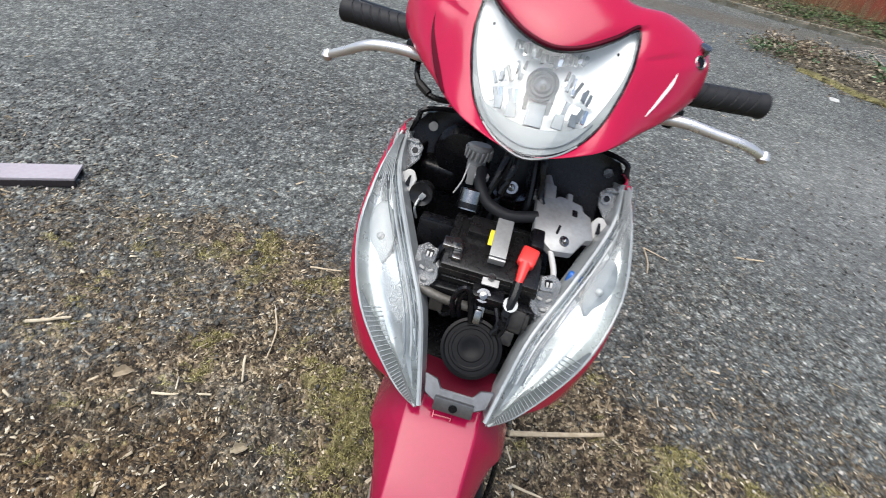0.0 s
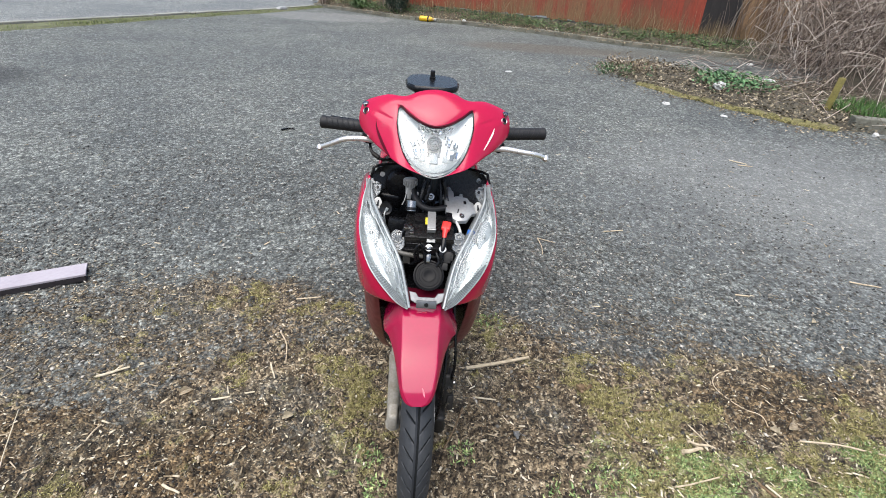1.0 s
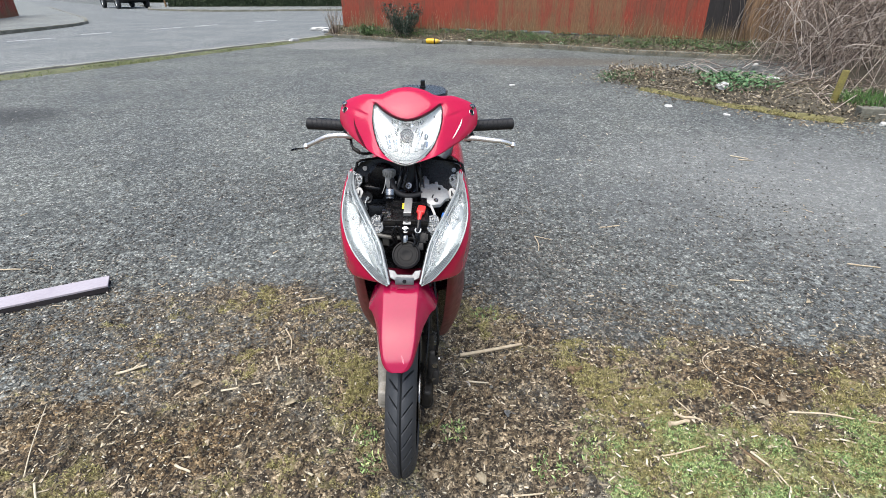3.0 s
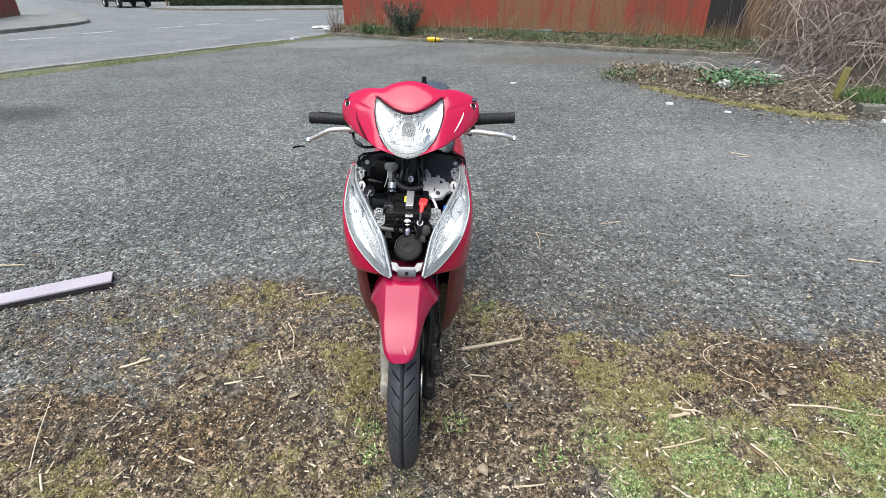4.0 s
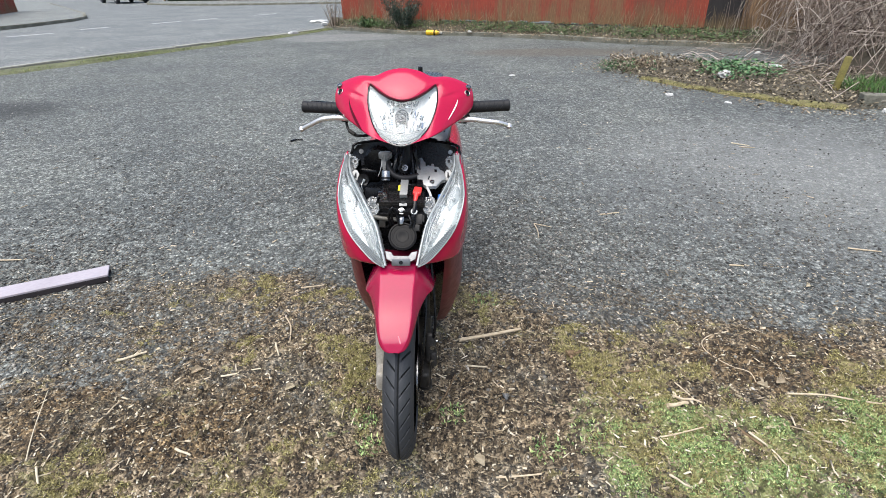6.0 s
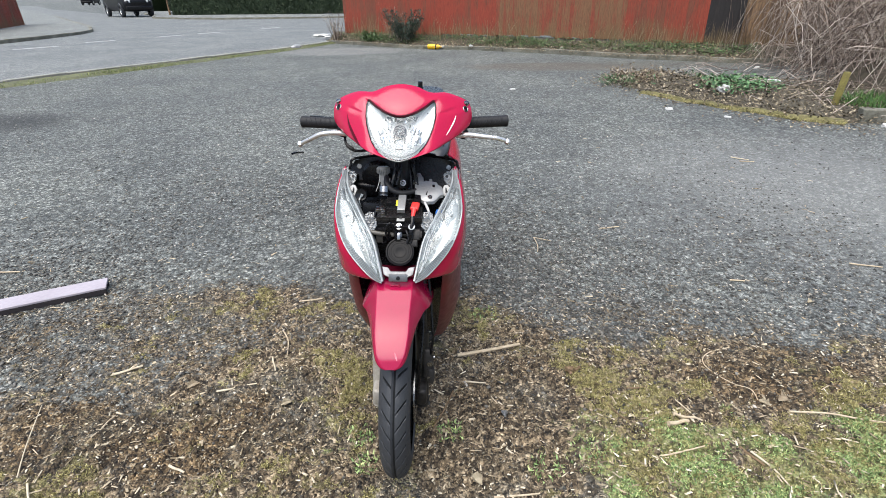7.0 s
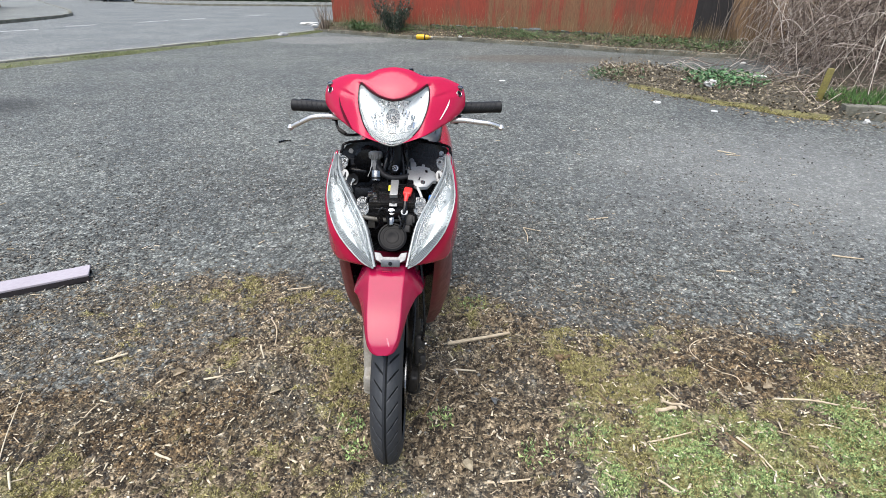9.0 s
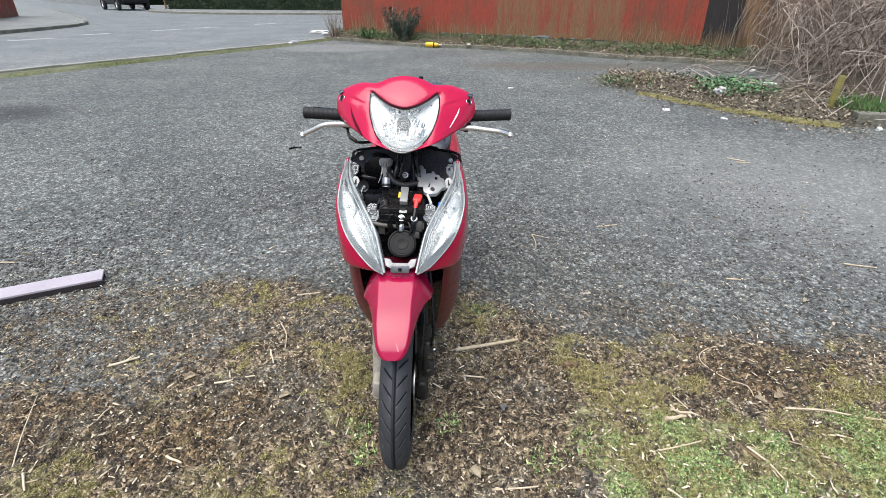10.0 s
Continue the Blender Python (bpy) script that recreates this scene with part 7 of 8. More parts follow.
part("edge", block(1.055, 0.012, 0.028, pose(0, -0.048, 0.014), 0.002, 1), PLANK_EDGE, plank, "dark lower edge", False)
part("edge", block(1.055, 0.012, 0.028, pose(0, 0.048, 0.014), 0.002, 1), PLANK_EDGE, plank, "dark lower edge", False)


# ---- verge plants, soil patch, brambles ----
def tubes_cloud(name, lines, radii, mat, label, category="", sides=4, parent=None, kind="stuff"):
    """Many thin stems in one mesh. Lines: arrays of points."""
    V, F = [], []
    base = 0
    ang = np.arange(sides) * 2 * np.pi / sides
    for pts, r in zip(lines, radii):
        pts = np.asarray(pts)
        n = len(pts)
        d = np.gradient(pts, axis=0)
        d /= np.linalg.norm(d, axis=1, keepdims=True) + 1e-9
        a = np.cross(d, np.array([0.2, 0.3, 0.93]))
        a /= np.linalg.norm(a, axis=1, keepdims=True) + 1e-9
        b = np.cross(d, a)
        rr = r * np.linspace(1, 0.35, n)
        ring = pts[:, None] + rr[:, None, None] * (a[:, None] * np.cos(ang)[None, :, None] + b[:, None] * np.sin(ang)[None, :, None])
        V.append(ring.reshape(-1, 3))
        for i in range(n - 1):
            for k in range(sides):
                k2 = (k + 1) % sides
                F.append((base + i * sides + k, base + i * sides + k2, base + (i + 1) * sides + k2, base + (i + 1) * sides + k))
        base += n * sides
    me = bpy.data.meshes.new(name)
    me.from_pydata(np.concatenate(V).tolist(), [], F)
    me.materials.append(mat)
    me.polygons.foreach_set("use_smooth", [True] * len(me.polygons))
    ob = new(name, me)
    if parent is not None:
        ob.parent = parent
    return tagged(ob, label, category, "", kind)


BED_LITTER = island_material("rotting_leaves", [(0.0, (0.026, 0.021, 0.014)), (0.45, (0.10, 0.083, 0.055)), (0.8, (0.23, 0.195, 0.135)), (1.0, (0.46, 0.40, 0.29))], 0.8)
EDGE_GRASS = island_material("edging_grass", [(0.0, (0.045, 0.06, 0.022)), (0.5, (0.13, 0.165, 0.055)), (1.0, (0.26, 0.28, 0.12))], 0.8)
IVY = island_material("ivy_leaves", [(0.0, (0.018, 0.038, 0.012)), (0.5, (0.055, 0.105, 0.035)), (0.9, (0.10, 0.17, 0.06)), (1.0, (0.18, 0.22, 0.09))], 0.5, 30)
DARK_WEED = island_material("dark_weed_leaves", [(0.0, (0.014, 0.026, 0.018)), (0.6, (0.032, 0.055, 0.038)), (1.0, (0.065, 0.095, 0.065))], 0.55, 30)
DRY_STEM = island_material("dry_stems", [(0.0, (0.042, 0.030, 0.024)), (0.4, (0.135, 0.102, 0.083)), (0.72, (0.32, 0.265, 0.222)), (1.0, (0.66, 0.60, 0.53))], 0.8, 20)
DEAD_GRASS = island_material("dead_grass", [(0.0, (0.12, 0.085, 0.05)), (0.6, (0.26, 0.20, 0.115)), (1.0, (0.42, 0.35, 0.22))], 0.8, 20)
COVER = island_material("ground_cover_leaves", [(0.0, (0.02, 0.05, 0.015)), (0.5, (0.06, 0.155, 0.06)), (0.85, (0.12, 0.23, 0.10)), (1.0, (0.20, 0.24, 0.13))], 0.55, 20)
GRASS = island_material("fresh_grass", [(0.0, (0.03, 0.075, 0.018)), (0.6, (0.065, 0.14, 0.035)), (1.0, (0.12, 0.21, 0.06))], 0.55, 20)

rs = np.random.RandomState(77)
K = np.array([(x, y) for x, y in KERB])


def verge_points(n, s0, s1, t0=0.05, t1=0.95, power=1.0):
    """Places on the verge: s along the fence in metres, t from kerb (0) to fence (1)."""
    s = rs.uniform(s0, s1, n)
    t = t0 + (t1 - t0) * rs.uniform(0, 1, n) ** power
    f = np.array(FENCE_A[:2])[None] + np.array(along[:2])[None] * s[:, None]
    ky = np.interp(f[:, 0], K[:, 0], K[:, 1])
    x = f[:, 0] - 0.12 * (1 - t)
    y = ky + 0.08 + (f[:, 1] - 0.03 - ky - 0.08) * t
    return x, y, 0.085 + 0.17 * t


x, y, z = verge_points(24000, -0.4, 11.6)
n = len(x)
keep = rs.uniform(0, 1, n) < (0.42 + 0.5 * wave(x, y, 51, 2.2) + 0.3 * wave(x, y, 52, 7.0)).clip(0.03, 1)
x, y, z = x[keep], y[keep], z[keep]
n = len(x)
L = rs.uniform(0.008, 0.028, n)
strewn("ivy", LEAF_V, LEAF_F, np.stack([x, y, z + rs.uniform(0.01, 0.11, n)], -1), turns(n, rs, 0.9), np.stack([L, L * 0.9, L * 0.5], -1), IVY, "low dark green ivy along the verge", rs, 0.15, "ivy")
x, y, z = verge_points(9000, -0.4, 12.0, -0.25)
n = len(x)
L = rs.uniform(0.008, 0.028, n)
strewn("dead_leaves", LEAF_V, LEAF_F, np.stack([x, y, z + rs.uniform(0.0, 0.05, n)], -1), turns(n, rs, 0.7), np.stack([L, L * 0.8, L * 0.5], -1), LITTER, "brown dead leaves along the verge", rs, 0.15, "dead leaves")
# dry grass stalks against the boards
x, y, z = verge_points(2200, 0.0, 11.0, 0.45, 1.0)
keep = rs.uniform(0, 1, len(x)) < (0.25 + 0.6 * wave(x, y, 55, 1.6) + 0.35 * smooth(1.0, 4.0, x)).clip(0.03, 1)
lines, radii = [], []
for px, py, pz in zip(x[keep], y[keep], z[keep]):
    h, lx, ly = rs.uniform(0.10, 0.65) ** 1.2, rs.normal(0, 0.10), rs.normal(-0.05, 0.06)
    lines.append([(px, py, pz - 0.03), (px + lx * 0.3, py + ly * 0.3, pz + h * 0.55), (px + lx, py + ly, pz + h)])
    radii.append(rs.uniform(0.002, 0.0045))
tubes_cloud("dry_grass", lines, radii, DEAD_GRASS, "tan dry grass stalks against the fence", "dry grass", 3)


def bush(name, cx, cy, z0, r, h, n_stem, n_leaf, leaf, mat, label, leaf_size=(0.02, 0.05), stem_mat=None):
    top = root(name, Matrix.Identity(4), label, "bush")
    lines, radii, tips = [], [], []
    for _ in range(n_stem):
        a, rad = rs.uniform(0, 2 * np.pi), r * math.sqrt(rs.uniform(0, 1))
        hh = h * rs.uniform(0.5, 1.1)
        ex, ey = cx + rad * math.cos(a), cy + rad * math.sin(a)
        p0 = (cx + 0.25 * rad * math.cos(a), cy + 0.25 * rad * math.sin(a), z0 - 0.03)
        p1 = (0.6 * ex + 0.4 * cx, 0.6 * ey + 0.4 * cy, z0 + hh * 0.6)
        p2 = (ex, ey, z0 + hh)
        lines.append([p0, p1, p2])
        radii.append(rs.uniform(0.003, 0.007))
        tips.append((p0, p1, p2))
    tubes_cloud("stalk_tuft", lines, radii, stem_mat or DRY_STEM, "", "", 4, top, "stuff")
    if n_leaf:
        pick = rs.randint(0, n_stem, n_leaf)
        t = rs.uniform(0.25, 1.0, n_leaf)
        A = np.array(tips)[pick]
        pos = (A[:, 0] * ((1 - t) ** 2)[:, None] + A[:, 1] * (2 * t * (1 - t))[:, None] + A[:, 2] * (t ** 2)[:, None]) + rs.normal(0, 0.035, (n_leaf, 3))
        L = rs.uniform(*leaf_size, n_leaf)
        ob = strewn("leaves", LEAF_V, LEAF_F, pos, turns(n_leaf, rs, 1.2), np.stack([L, L * leaf, L * 0.4], -1), mat, "", rs, 0.15, "", top)
        del ob["kind"]
    return top


bush("weed_bush", -1.62, 14.35, 0.08, 0.58, 0.85, 44, 3000, 0.45, DARK_WEED, "dark blue-green weed bush in front of the fence")
bush("weed_bush", -2.05, 14.85, 0.10, 0.40, 1.05, 22, 160, 0.5, LITTER, "tall dry weed stalks in front of the fence", (0.015, 0.03))
bush("weed_bush", -3.95, 15.75, 0.08, 0.42, 0.8, 46, 220, 0.6, LITTER, "leafless brown twiggy bush at the fence end", (0.015, 0.03))
bush("weed_bush", -2.75, 15.1, 0.08, 0.36, 0.30, 14, 420, 0.9, IVY, "low green weed clump at the kerb", (0.02, 0.05))

bush("weed_bush", 3.05, 7.75, 0.03, 0.55, 0.20, 60, 900, 0.8, LITTER, "low hump of dead stems on the soil bed", (0.010, 0.025))
bush("weed_bush", 2.65, 7.45, 0.02, 0.32, 0.12, 16, 420, 0.7, COVER, "low green weeds at the soil bed's end", (0.010, 0.025))

# raised soil patch with a mossy front edge
PATCH = [(2.42, 7.75), (2.75, 8.3), (3.2, 8.65), (3.75, 8.85), (4.15, 8.55), (4.5, 7.95), (5.0, 7.5), (6.0, 7.7), (7.2, 8.6), (8.5, 9.0), (9.5, 7.0), (8.0, 5.0), (6.2, 4.75), (5.0, 4.65), (4.45, 4.70), (4.1, 4.9), (3.93, 5.15), (3.6, 5.5), (3.2, 6.05), (2.82, 6.7)]
ring = catmull([(x, y, 0) for x, y in PATCH], 8, True)
pc = Vector((5.6, 6.3, 0))
rows = []
for k in range(17):
    s = 1 - k / 16 * 0.97
    row = []
    for q in ring:
        w = pc.lerp(q, s)
        nz = noise.noise(Vector((w.x * 2.1, w.y * 2.1, 3))) + 0.5 * noise.noise(Vector((w.x * 6, w.y * 6, 5)))
        row.append((w.x + 0.20 * nz * s, w.y + 0.20 * nz * s, -0.018 + 0.07 * min(1, (1 - s) * 3) + 0.055 * nz * min(1, (1 - s) * 6) + 0.5 * float(smooth(5.9, 7.6, w.x)) * min(1, (1 - s) * 5)))
    rows.append(row)
bm = bmesh.new()
grid_faces(bm, rows, True)
tagged(part("soil_bed", bm, SOIL, None, "", True, 80), "raised bed of dark leafy soil", "soil", "", "structure")
front = [(2.80, 6.72), (3.18, 6.06), (3.58, 5.50), (3.92, 5.14), (4.08, 4.90), (4.45, 4.68)]
ribbon("moss_border", front, [(x + 0.15, y + 0.15) for x, y in front], MOSS, "yellow-green moss border of the soil bed", -0.012, 0.03, 0.022, 9, 60, 6, "moss")


def patch_points(n):
    x, y = rs.uniform(2.1, 8.5, n), rs.uniform(4.7, 9.8, n)
    px, py = np.array([q.x for q in ring]), np.array([q.y for q in ring])
    inside = np.zeros(n, bool)
    for i in range(len(px)):
        j = (i + 1) % len(px)
        cross = (py[i] > y) != (py[j] > y)
        with np.errstate(divide="ignore", invalid="ignore"):
            xx = (px[j] - px[i]) * (y - py[i]) / (py[j] - py[i]) + px[i]
        inside ^= cross & (x < xx)
    return x[inside], y[inside]


x, y = patch_points(46000)
n = len(x)
L = 0.005 + 0.024 * rs.uniform(0, 1, n) ** 2
strewn("dead_leaves", LEAF_V, LEAF_F, np.stack([x, y, rs.uniform(0.02, 0.12, n)], -1), turns(n, rs, 0.8), np.stack([L, L * 0.8, L * 0.5], -1), BED_LITTER, "brown dead leaves over the soil bed", rs, 0.15, "dead leaves")
n = 4200
q = np.array([tuple(v) for v in ring])[rs.randint(0, len(ring), n)] + rs.normal(0, 0.24, (n, 3))
L = 0.004 + 0.022 * rs.uniform(0, 1, n) ** 2
strewn("dead_leaves", LEAF_V, LEAF_F, np.stack([q[:, 0], q[:, 1], np.full(n, 0.012)], -1), turns(n, rs, 0.5), np.stack([L, L * 0.8, L * 0.5], -1), LITTER, "brown dead leaves strewn round the soil bed", rs, 0.15, "dead leaves")
x, y = patch_points(34000)
keep = rs.uniform(0, 1, len(x)) < smooth(0.75, 0.2, np.hypot((x - 4.15) / 1.15, (y - 6.9) / 1.2) + 0.25 * wave(x, y, 61, 4.0))
x, y = x[keep], y[keep]
n = len(x)
L = rs.uniform(0.014, 0.038, n)
strewn("ivy", LEAF_V, LEAF_F, np.stack([x, y, rs.uniform(0.08, 0.22, n)], -1), turns(n, rs, 0.7), np.stack([L, L * 0.9, L * 0.4], -1), COVER, "green ground cover on the soil bed", rs, 0.15, "ground cover")
x, y = rs.uniform(5.0, 7.2, 4200), rs.uniform(4.95, 5.9, 4200)
L = rs.uniform(0.05, 0.22, 4200)
strewn("grass", BLADE_V, BLADE_F, np.stack([x, y, np.full(4200, 0.05)], -1), turns(4200, rs, 0.6), np.stack([L * 0.05, L * 0.6, L], -1), GRASS, "long green grass behind the kerb stone", rs, 0.1, "grass")
kerb = kerb_row("edging_kerb", [(4.76, 4.93), (5.66, 4.66), (6.6, 4.4), (7.5, 4.15)], 0.95, 0.16, 0.26, 0.15, CONCRETE, "weathered concrete kerb stones beside the soil bed")
LICHEN = material("lichen_covered_wood", (0.25, 0.22, 0.055), 0.9, second=(0.10, 0.08, 0.04), scale=9, amount=0.8, fine=60, grain=0.05, grain_scale=90)
post = root("wooden_post", pose(4.96, 5.66, 0.02, 4, 0.5, 10), "short leaning wooden post covered in yellow lichen", "post")
part("post_body", block(0.072, 0.05, 0.46, pose(0, 0, 0.20), 0.010, 2), LICHEN, post)

# heap of dry bramble stems
brambles = root("bramble_heap", Matrix.Identity(4), "tangled heap of leafless dry bramble stems", "brambles")
for name, count, rmin, rmax in (("stem", 130, 0.009, 0.016), ("stem_tangle", 1500, 0.005, 0.010), ("twig_tangle", 1500, 0.003, 0.006)):
    lines, radii = [], []
    for _ in range(count):
        bx, by = rs.uniform(6.7, 10.2), rs.uniform(6.0, 10.0)
        h = rs.uniform(0.3, 1.9) * (1.0 if name != "twig_tangle" else 0.8)
        a = rs.normal(math.radians(205), 0.9) if rs.uniform() < 0.5 else rs.uniform(0, 2 * math.pi)
        z0 = 0.05 if name != "twig_tangle" else rs.uniform(0.05, 1.4)
        p, slope, bend = Vector((bx, by, z0)), rs.uniform(0.9, 1.4), rs.normal(0, 0.35)
        reach = rs.uniform(0.8, 2.6)
        P = [p]
        for k in range(6):                                  # rises steeply, arches over and droops, wandering as it goes
            t = (k + 1) / 6
            a += bend * 0.5 + rs.normal(0, 0.22)
            p = p + Vector((math.cos(a), math.sin(a), 0)) * (reach / 6) + Vector((0, 0, h * (0.62 - 1.05 * t) * slope * 0.9 + rs.normal(0, 0.05)))
            p = Vector((max(p.x, 5.2 + 0.2 * max(0, p.y - 6.5) + rs.uniform(0, 0.5)), max(p.y, 5.3), max(p.z, 0.06)))
            P.append(p)
        lines.append([tuple(q) for q in catmull(P, 2)])
        radii.append(rs.uniform(rmin, rmax))
    if name == "stem":
        for ln, r in zip(lines, radii):
            ob = tubes_cloud("stem", [ln], [r], DRY_STEM, "", "", 4, brambles)
            del ob["kind"]
    else:
        tubes_cloud(name, lines, radii, DRY_STEM, "", "", 4, brambles, "stuff")
# broken stems lying round the heap and over the bed
lines, radii = [], []
for _ in range(420):
    bx, by = rs.uniform(3.0, 7.0), rs.uniform(4.9, 9.6)
    if bx < 4.6 and (rs.uniform() < 0.75 or by < 11.3 - 1.45 * bx or by > 8.6):
        continue
    a, ln = rs.uniform(0, 2 * math.pi), rs.uniform(0.15, 0.8)
    lift = rs.uniform(0.0, 0.16)
    lines.append([(bx, by, 0.05), (bx + 0.5 * ln * math.cos(a), by + 0.5 * ln * math.sin(a), 0.07 + lift), (bx + ln * math.cos(a + 0.3), by + ln * math.sin(a + 0.3), 0.05 + rs.uniform(0, 0.1))])
    radii.append(rs.uniform(0.002, 0.007))
tubes_cloud("dead_twigs", lines, radii, DRY_STEM, "dead twigs and stems lying over the soil bed", "twigs", 4)
# saplings against the tan fence
lines, radii = [], []
for _ in range(34):
    bx = rs.uniform(5.9, 8.2)
    by = 11.55 - 0.49 * (bx - 5.8) - rs.uniform(0.1, 0.9)
    h = rs.uniform(0.6, 1.9)
    lines.append([(bx, by, 0.05), (bx + rs.normal(0, 0.08), by + rs.normal(0, 0.05), h * 0.5), (bx + rs.normal(0, 0.25), by - abs(rs.normal(0, 0.15)), h)])
    radii.append(rs.uniform(0.003, 0.008))
tubes_cloud("dry_saplings", lines, radii, DRY_STEM, "thin leafless saplings in front of the tan fence", "saplings", 4)

# ---- litter near the fence ----
WHITE_TRASH = material("crumpled_white_plastic", (0.48, 0.48, 0.46), 0.6, second=(0.30, 0.30, 0.28), scale=20, amount=0.6, grain=0.03, grain_scale=60)
YELLOW = material("yellow_plastic", (0.70, 0.42, 0.01), 0.4, second=(0.5, 0.28, 0.01), scale=15, amount=0.6)


def crumple(name, x, y, z, sx, sy, sz, seed, mat, label, category="litter"):
    bm = bmesh.new()
    bmesh.ops.create_icosphere(bm, subdivisions=3, radius=1)
    for v in bm.verts:
        f = 1 + 0.35 * noise.noise(v.co * 1.8 + Vector((seed, 0, 0))) + 0.15 * noise.noise(v.co * 5 + Vector((seed, 2, 0)))
        v.co = Vector((v.co.x * sx, v.co.y * sy, max(v.co.z, -0.6) * sz)) * f
    turned(bm, pose(x, y, z + sz * 0.5, 0, 0, seed * 37))
    return tagged(part(name, bm, mat, None, "", True, 30), label, category, "litter on the ground")


for i, (x, y, z, sx, sy, sz, label) in enumerate(((3.90, 6.42, 0.09, 0.12, 0.08, 0.055, "crumpled white plastic scrap on soil"), (2.85, 5.6, 0.0, 0.07, 0.05, 0.012, "flat white paper scrap on tarmac"),
                                                   (3.37, 5.1, 0.0, 0.05, 0.035, 0.012, "small white scrap on tarmac"), (4.9, 7.0, 0.13, 0.09, 0.05, 0.02, "white plastic scrap among leaves"),
                                                   (0.94, 7.1, 0.0, 0.05, 0.035, 0.012, "small white scrap on tarmac"), (-5.2, 18.6, 0.03, 0.38, 0.22, 0.05, "crumpled white sheet beside the road"),
                                                   (-4.65, 17.3, 0.05, 0.14, 0.10, 0.05, "crumpled white bag at the kerb"), (2.6, 12.5, 0.10, 0.10, 0.05, 0.03, "white wrapper on the verge"),
                                                   (0.3, 13.3, 0.10, 0.05, 0.05, 0.03, "small white wrapper on the verge"), (3.2, 12.25, 0.11, 0.12, 0.05, 0.03, "pale wrapper on the verge"),
                                                   (5.6, 8.9, 0.08, 0.16, 0.04, 0.02, "white plastic strip on soil"), (4.85, 4.62, 0.0, 0.03, 0.03, 0.03, "small white scrap by the kerb stone"))):
    crumple("litter_scrap", x, y, z, sx, sy, sz, i + 1, WHITE_TRASH, label)
crumple("stone", -4.75, 14.1, 0.0, 0.17, 0.10, 0.07, 21, PLATE, "pale grey stone lying on tarmac", "stone")
bottle = root("bottle", pose(-0.69, 13.60, 0.07, 0, 0, -14), "yellow plastic bottle with a dark band lying at the kerb", "bottle")
part("bottle_body", lathe([(-0.2, 0.0), (-0.2, 0.060), (-0.17, 0.068), (0.06, 0.068), (0.12, 0.050), (0.17, 0.028), (0.2, 0.026), (0.2, 0.0)], 20, "x"), YELLOW, bottle)
part("band", lathe([(0.02, 0.0685), (0.02, 0.070), (0.06, 0.070), (0.06, 0.0685)], 20, "x", (0, 0, 0), True), BLACK, bottle, "dark band")
part("cap", lathe([(0.2, 0.0), (0.2, 0.030), (0.245, 0.030), (0.245, 0.0)], 16, "x"), WHITE_TRASH, bottle, "white screw cap")

# ---- hedge and cars across the road ----
HEDGE = island_material("hedge_leaves", [(0.0, (0.008, 0.016, 0.007)), (0.6, (0.020, 0.036, 0.015)), (1.0, (0.045, 0.065, 0.03))], 0.6, 8)
hedge = root("hedge", Matrix.Translation((-0.2, -2.8, 0)), "clipped dark green hedge across the road", "hedge")
rows = []
for i in range(70):
    x = -23.0 + i * 0.45
    row = []
    for k in range(9):
        t = k / 8
        yy, zz = ((44.0, 0.1 + 4.4 * t) if k < 5 else (44.0 + 1.6 * (t - 0.5) * 2, 2.35))
        nz = noise.noise(Vector((x * 1.3, zz * 1.7, 1))) + 0.5 * noise.noise(Vector((x * 4, zz * 4, 2)))
        row.append((x, yy + 0.14 * nz, zz + 0.08 * nz))
    rows.append(row)
bm = bmesh.new()
grid_faces(bm, rows)
part("hedge_body", bm, HEDGE, hedge, "", True, 80)
n = 16000
x, z = rs.uniform(-23.2, 8.0, n), rs.uniform(0.1, 2.4, n)
L = rs.uniform(0.05, 0.11, n)
ob = strewn("leaves", LEAF_V, LEAF_F, np.stack([x, 43.95 + rs.normal(0, 0.10, n), z], -1), turns(n, rs, 1.4), np.stack([L, L * 0.6, L * 0.3], -1), HEDGE, "", rs, 0.15, "", hedge)
del ob["kind"]
copy_thing(hedge, Matrix.Translation((-29.0, 34.0, 0)))
copy_thing(hedge, Matrix.Translation((-31.0, 10.0, 0)) @ Matrix.Diagonal((0.09, 1, 0.9, 1)))
tagged(part("gate_post", block(0.12, 0.12, 1.8, pose(-23.6, 41.5, 0.98), 0.01), FENCE_TAN, None, "", False), "tan wooden gate post beside the hedge", "post")
kerb_row("road_kerb", FAR_KERB, 0.92, 0.14, 0.22, 0.125, CONCRETE, "concrete kerb along the far pavement")
kerb_row("road_kerb", CORNER, 0.92, 0.14, 0.22, 0.125, CONCRETE, "concrete kerb round the street corner")

CAR_PAINT = material("black_car_paint", (0.007, 0.008, 0.010), 0.35, second=(0.012, 0.012, 0.014), spec=0.2, scale=3)
CAR_GLASS = material("dark_car_glass", (0.012, 0.015, 0.017), 0.10, spec=0.3)
PALE_LAMP = material("car_lamp", (0.55, 0.56, 0.56), 0.2, coat=0.6)


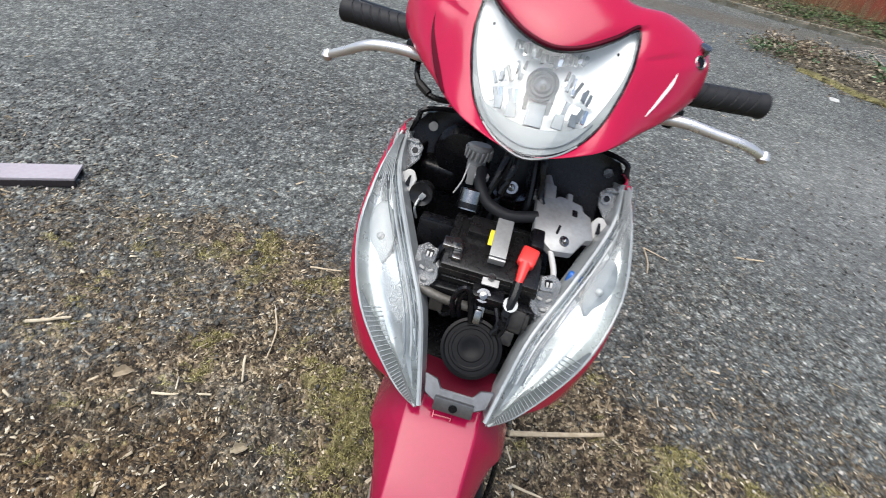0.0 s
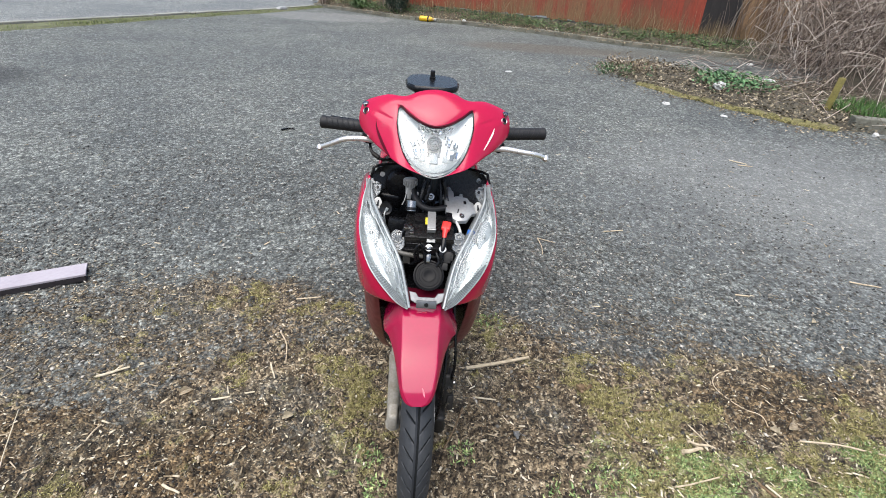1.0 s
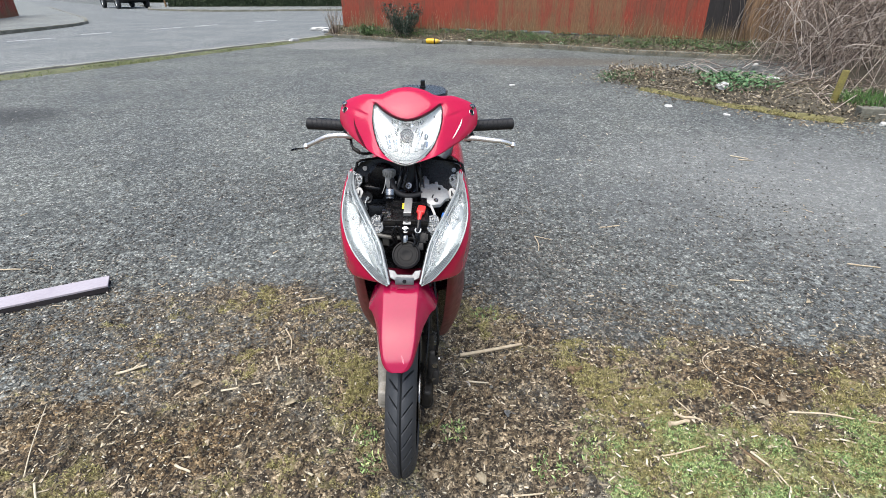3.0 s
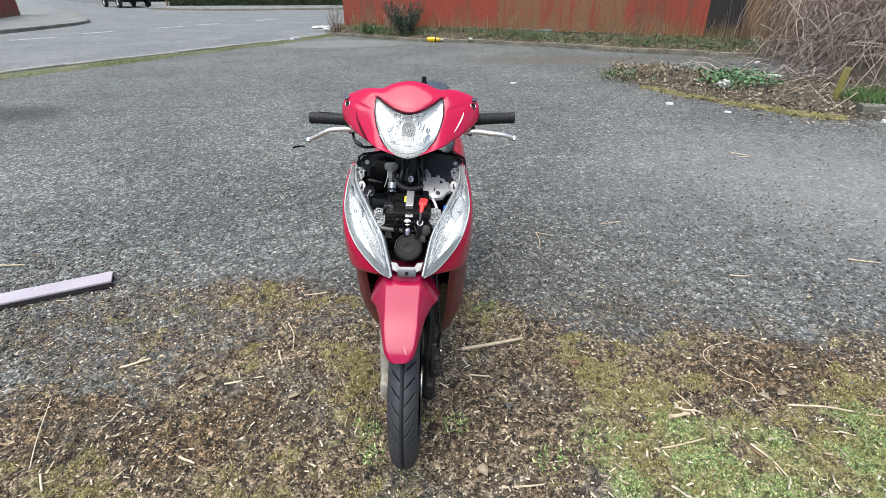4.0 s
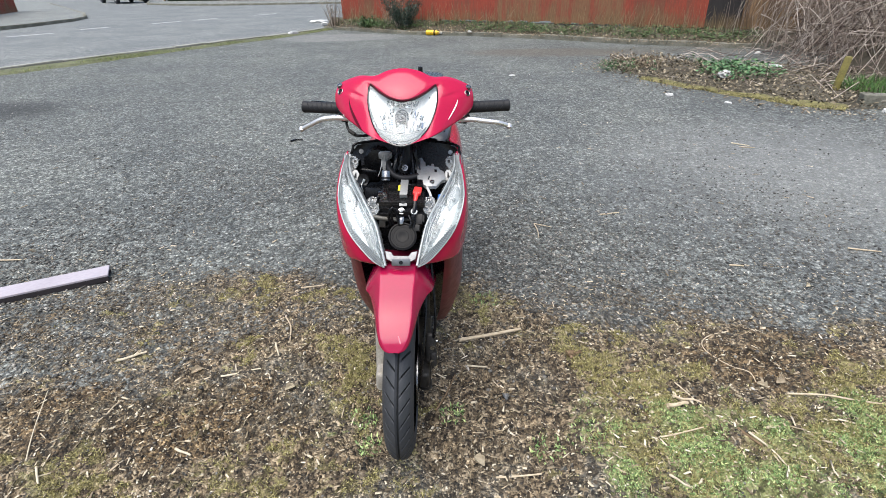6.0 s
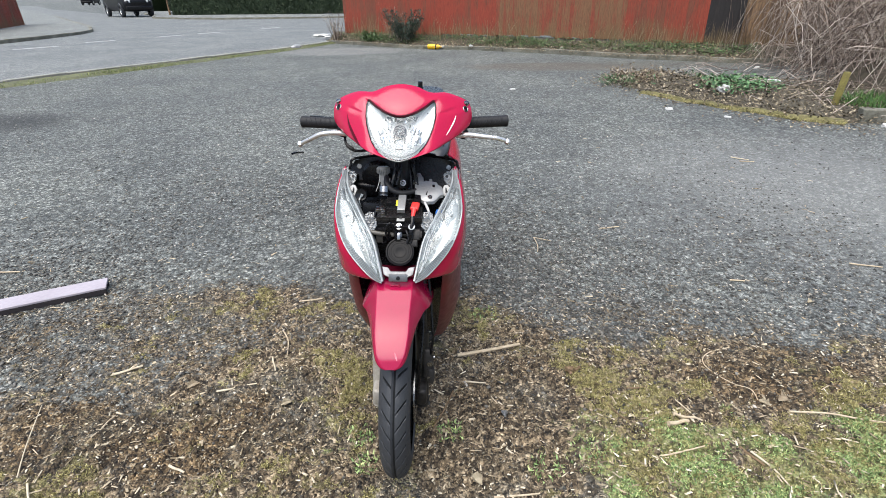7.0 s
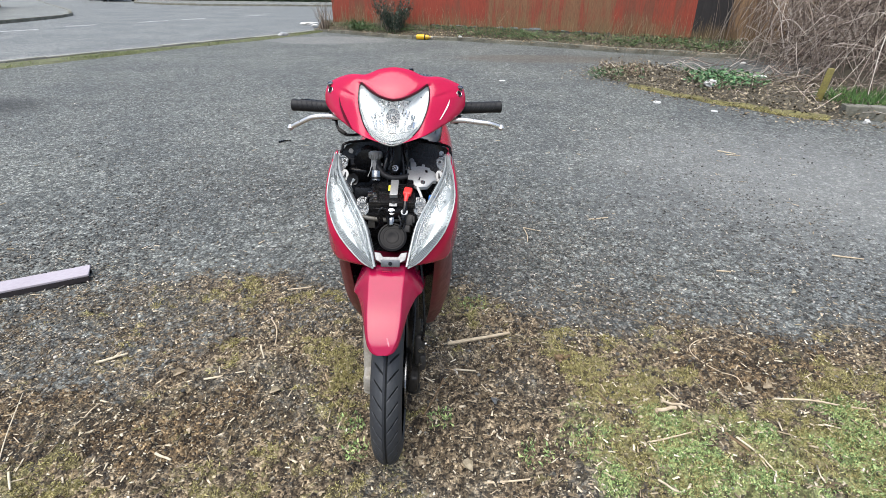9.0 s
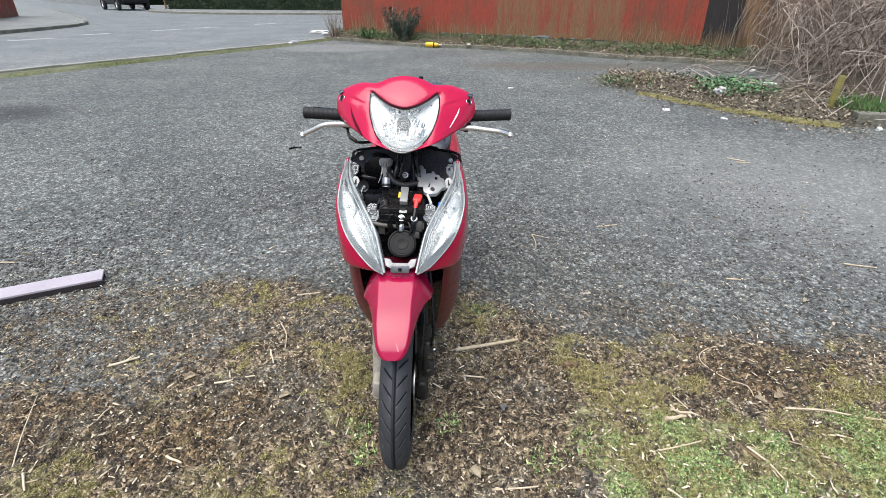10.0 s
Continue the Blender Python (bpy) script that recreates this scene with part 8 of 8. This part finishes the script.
def car(m, label):
    top = root("car", m, label, "car", "parked cars")
    secs = [(-2.10, 0.42, 0.72, 0.70), (-1.95, 0.30, 0.86, 0.84), (-1.2, 0.26, 0.98, 0.90), (-0.4, 0.26, 1.02, 0.91), (0.8, 0.26, 1.04, 0.91), (1.7, 0.28, 1.05, 0.88), (2.05, 0.34, 0.95, 0.82), (2.12, 0.45, 0.80, 0.74)]
    rings = []
    for x, z0, z1, hw in secs:
        rings.append([(x, -hw * 0.9, z0), (x, -hw, z0 + 0.2), (x, -hw * 0.99, z1 - 0.12), (x, -hw * 0.88, z1), (x, 0, z1 + 0.03), (x, hw * 0.88, z1), (x, hw * 0.99, z1 - 0.12), (x, hw, z0 + 0.2), (x, hw * 0.9, z0), (x, 0, z0 - 0.03)])
    bm = bmesh.new()
    vs = grid_faces(bm, rings, True)
    bm.faces.new(vs[0])
    bm.faces.new(vs[-1])
    bmesh.ops.bevel(bm, geom=bm.edges[:], offset=0.02, segments=1, affect="EDGES")
    body = part("body", bm, CAR_PAINT, top, "black car body")
    bm = bmesh.new()
    vs = grid_faces(bm, [[(x, s * w, z) for s in (-1, -0.6, 0, 0.6, 1)] for x, z, w in ((-1.25, 0.97, 0.80), (-0.55, 1.40, 0.68), (-0.1, 1.48, 0.64), (1.2, 1.46, 0.64), (1.75, 1.30, 0.68), (2.0, 1.0, 0.78))])
    part("roof", bm, CAR_PAINT, top)
    for s in (-1, 1):
        bm = bmesh.new()
        bm.faces.new([bm.verts.new(q) for q in ((-1.2, s * 0.805, 0.98), (-0.5, s * 0.69, 1.39), (1.2, s * 0.65, 1.44), (1.75, s * 0.70, 1.28), (1.98, s * 0.785, 1.0))])
        part("side_window", bm, CAR_GLASS, top, "", False)
    bm = bmesh.new()
    bm.faces.new([bm.verts.new(q) for q in ((-1.24, -0.72, 0.995), (-1.24, 0.72, 0.995), (-0.60, 0.62, 1.395), (-0.60, -0.62, 1.395))])
    part("windscreen", turned(bm, Matrix.Translation((-0.012, 0, 0.012))), CAR_GLASS, top, "", False)
    part("grille", block(0.05, 0.9, 0.16, pose(-2.08, 0, 0.62), 0.02), BLACK, top)
    part("bumper", block(0.10, 1.5, 0.16, pose(-2.10, 0, 0.40), 0.04, 3), BLACK, top)
    for s in (-1, 1):
        part("headlight", block(0.14, 0.30, 0.13, pose(-2.02, s * 0.58, 0.70, 0, 0, s * -18), 0.04, 3), PALE_LAMP, top, "clear headlight")
        part("door_mirror", block(0.12, 0.18, 0.13, pose(-0.85, s * 0.98, 1.03), 0.04, 3), CAR_PAINT, top)
        for x in (-1.35, 1.35):
            w = part("wheel", lathe([(-0.10, 0.20), (-0.105, 0.29), (-0.07, 0.32), (0.07, 0.32), (0.105, 0.29), (0.10, 0.20)], 32, "y", (x, s * 0.82, 0.32), True), TYRE, top, "black car tyre")
            part("rim", lathe([(-0.02, 0.0), (-0.03, 0.06), (0.0, 0.10), (0.0, 0.19), (0.03, 0.21), (-0.03, 0.21)], 24, "y", (x, s * 0.86, 0.32)), ALU, w, "silver wheel rim")
    return top


black_car = car(pose(-27.0, 41.7, 0.0, 0, 0, 140) @ Matrix.Diagonal((1.2, 1.25, 1.6, 1)), "black car parked at the far kerb")
copy_thing(black_car, pose(-81.0, 114.0, 0.0, 0, 0, 105))

# grass growing in the mossy edging
n = 9000
t = rs.uniform(0, 1, n)
EO, EI = catmull([(x, y, 0) for x, y in EDGE_OUT], 20), catmull([(x, y, 0) for x, y in EDGE_IN], 20)
i = (t * (len(EO) - 1)).astype(int)
u = rs.uniform(0.02, 1.15, n)
A, B = np.array([tuple(q) for q in EO])[i], np.array([tuple(q) for q in EI])[i]
p = A + (B - A) * u[:, None] + rs.normal(0, 0.04, (n, 3))
keep = rs.uniform(0, 1, n) < (0.5 + 0.5 * wave(p[:, 0], p[:, 1], 71, 2.5)).clip(0.1, 1)
p = p[keep]
n = len(p)
L = rs.uniform(0.02, 0.065, n)
strewn("grass", BLADE_V, BLADE_F, np.stack([p[:, 0], p[:, 1], np.full(n, 0.02)], -1), turns(n, rs, 0.8), np.stack([L * 0.14, L * 0.7, L], -1), EDGE_GRASS, "short yellow-green grass along the concrete edging", rs, 0.1, "grass")
n = 1900
t = rs.uniform(0, 1, n)
FR = np.array([tuple(q) for q in catmull([(x, y, 0) for x, y in front], 20)])
p = FR[(t * (len(FR) - 1)).astype(int)] + np.abs(rs.normal(0, 0.10, (n, 1))) * np.array([[0.7, 0.7, 0]]) + rs.normal(0, 0.03, (n, 3))
L = rs.uniform(0.012, 0.035, n)
strewn("grass", BLADE_V, BLADE_F, np.stack([p[:, 0], p[:, 1], np.full(n, 0.015)], -1), turns(n, rs, 0.9), np.stack([L * 0.2, L * 0.7, L], -1), MOSS_BLADES, "short mossy grass at the edge of the soil bed", rs, 0.1, "grass")
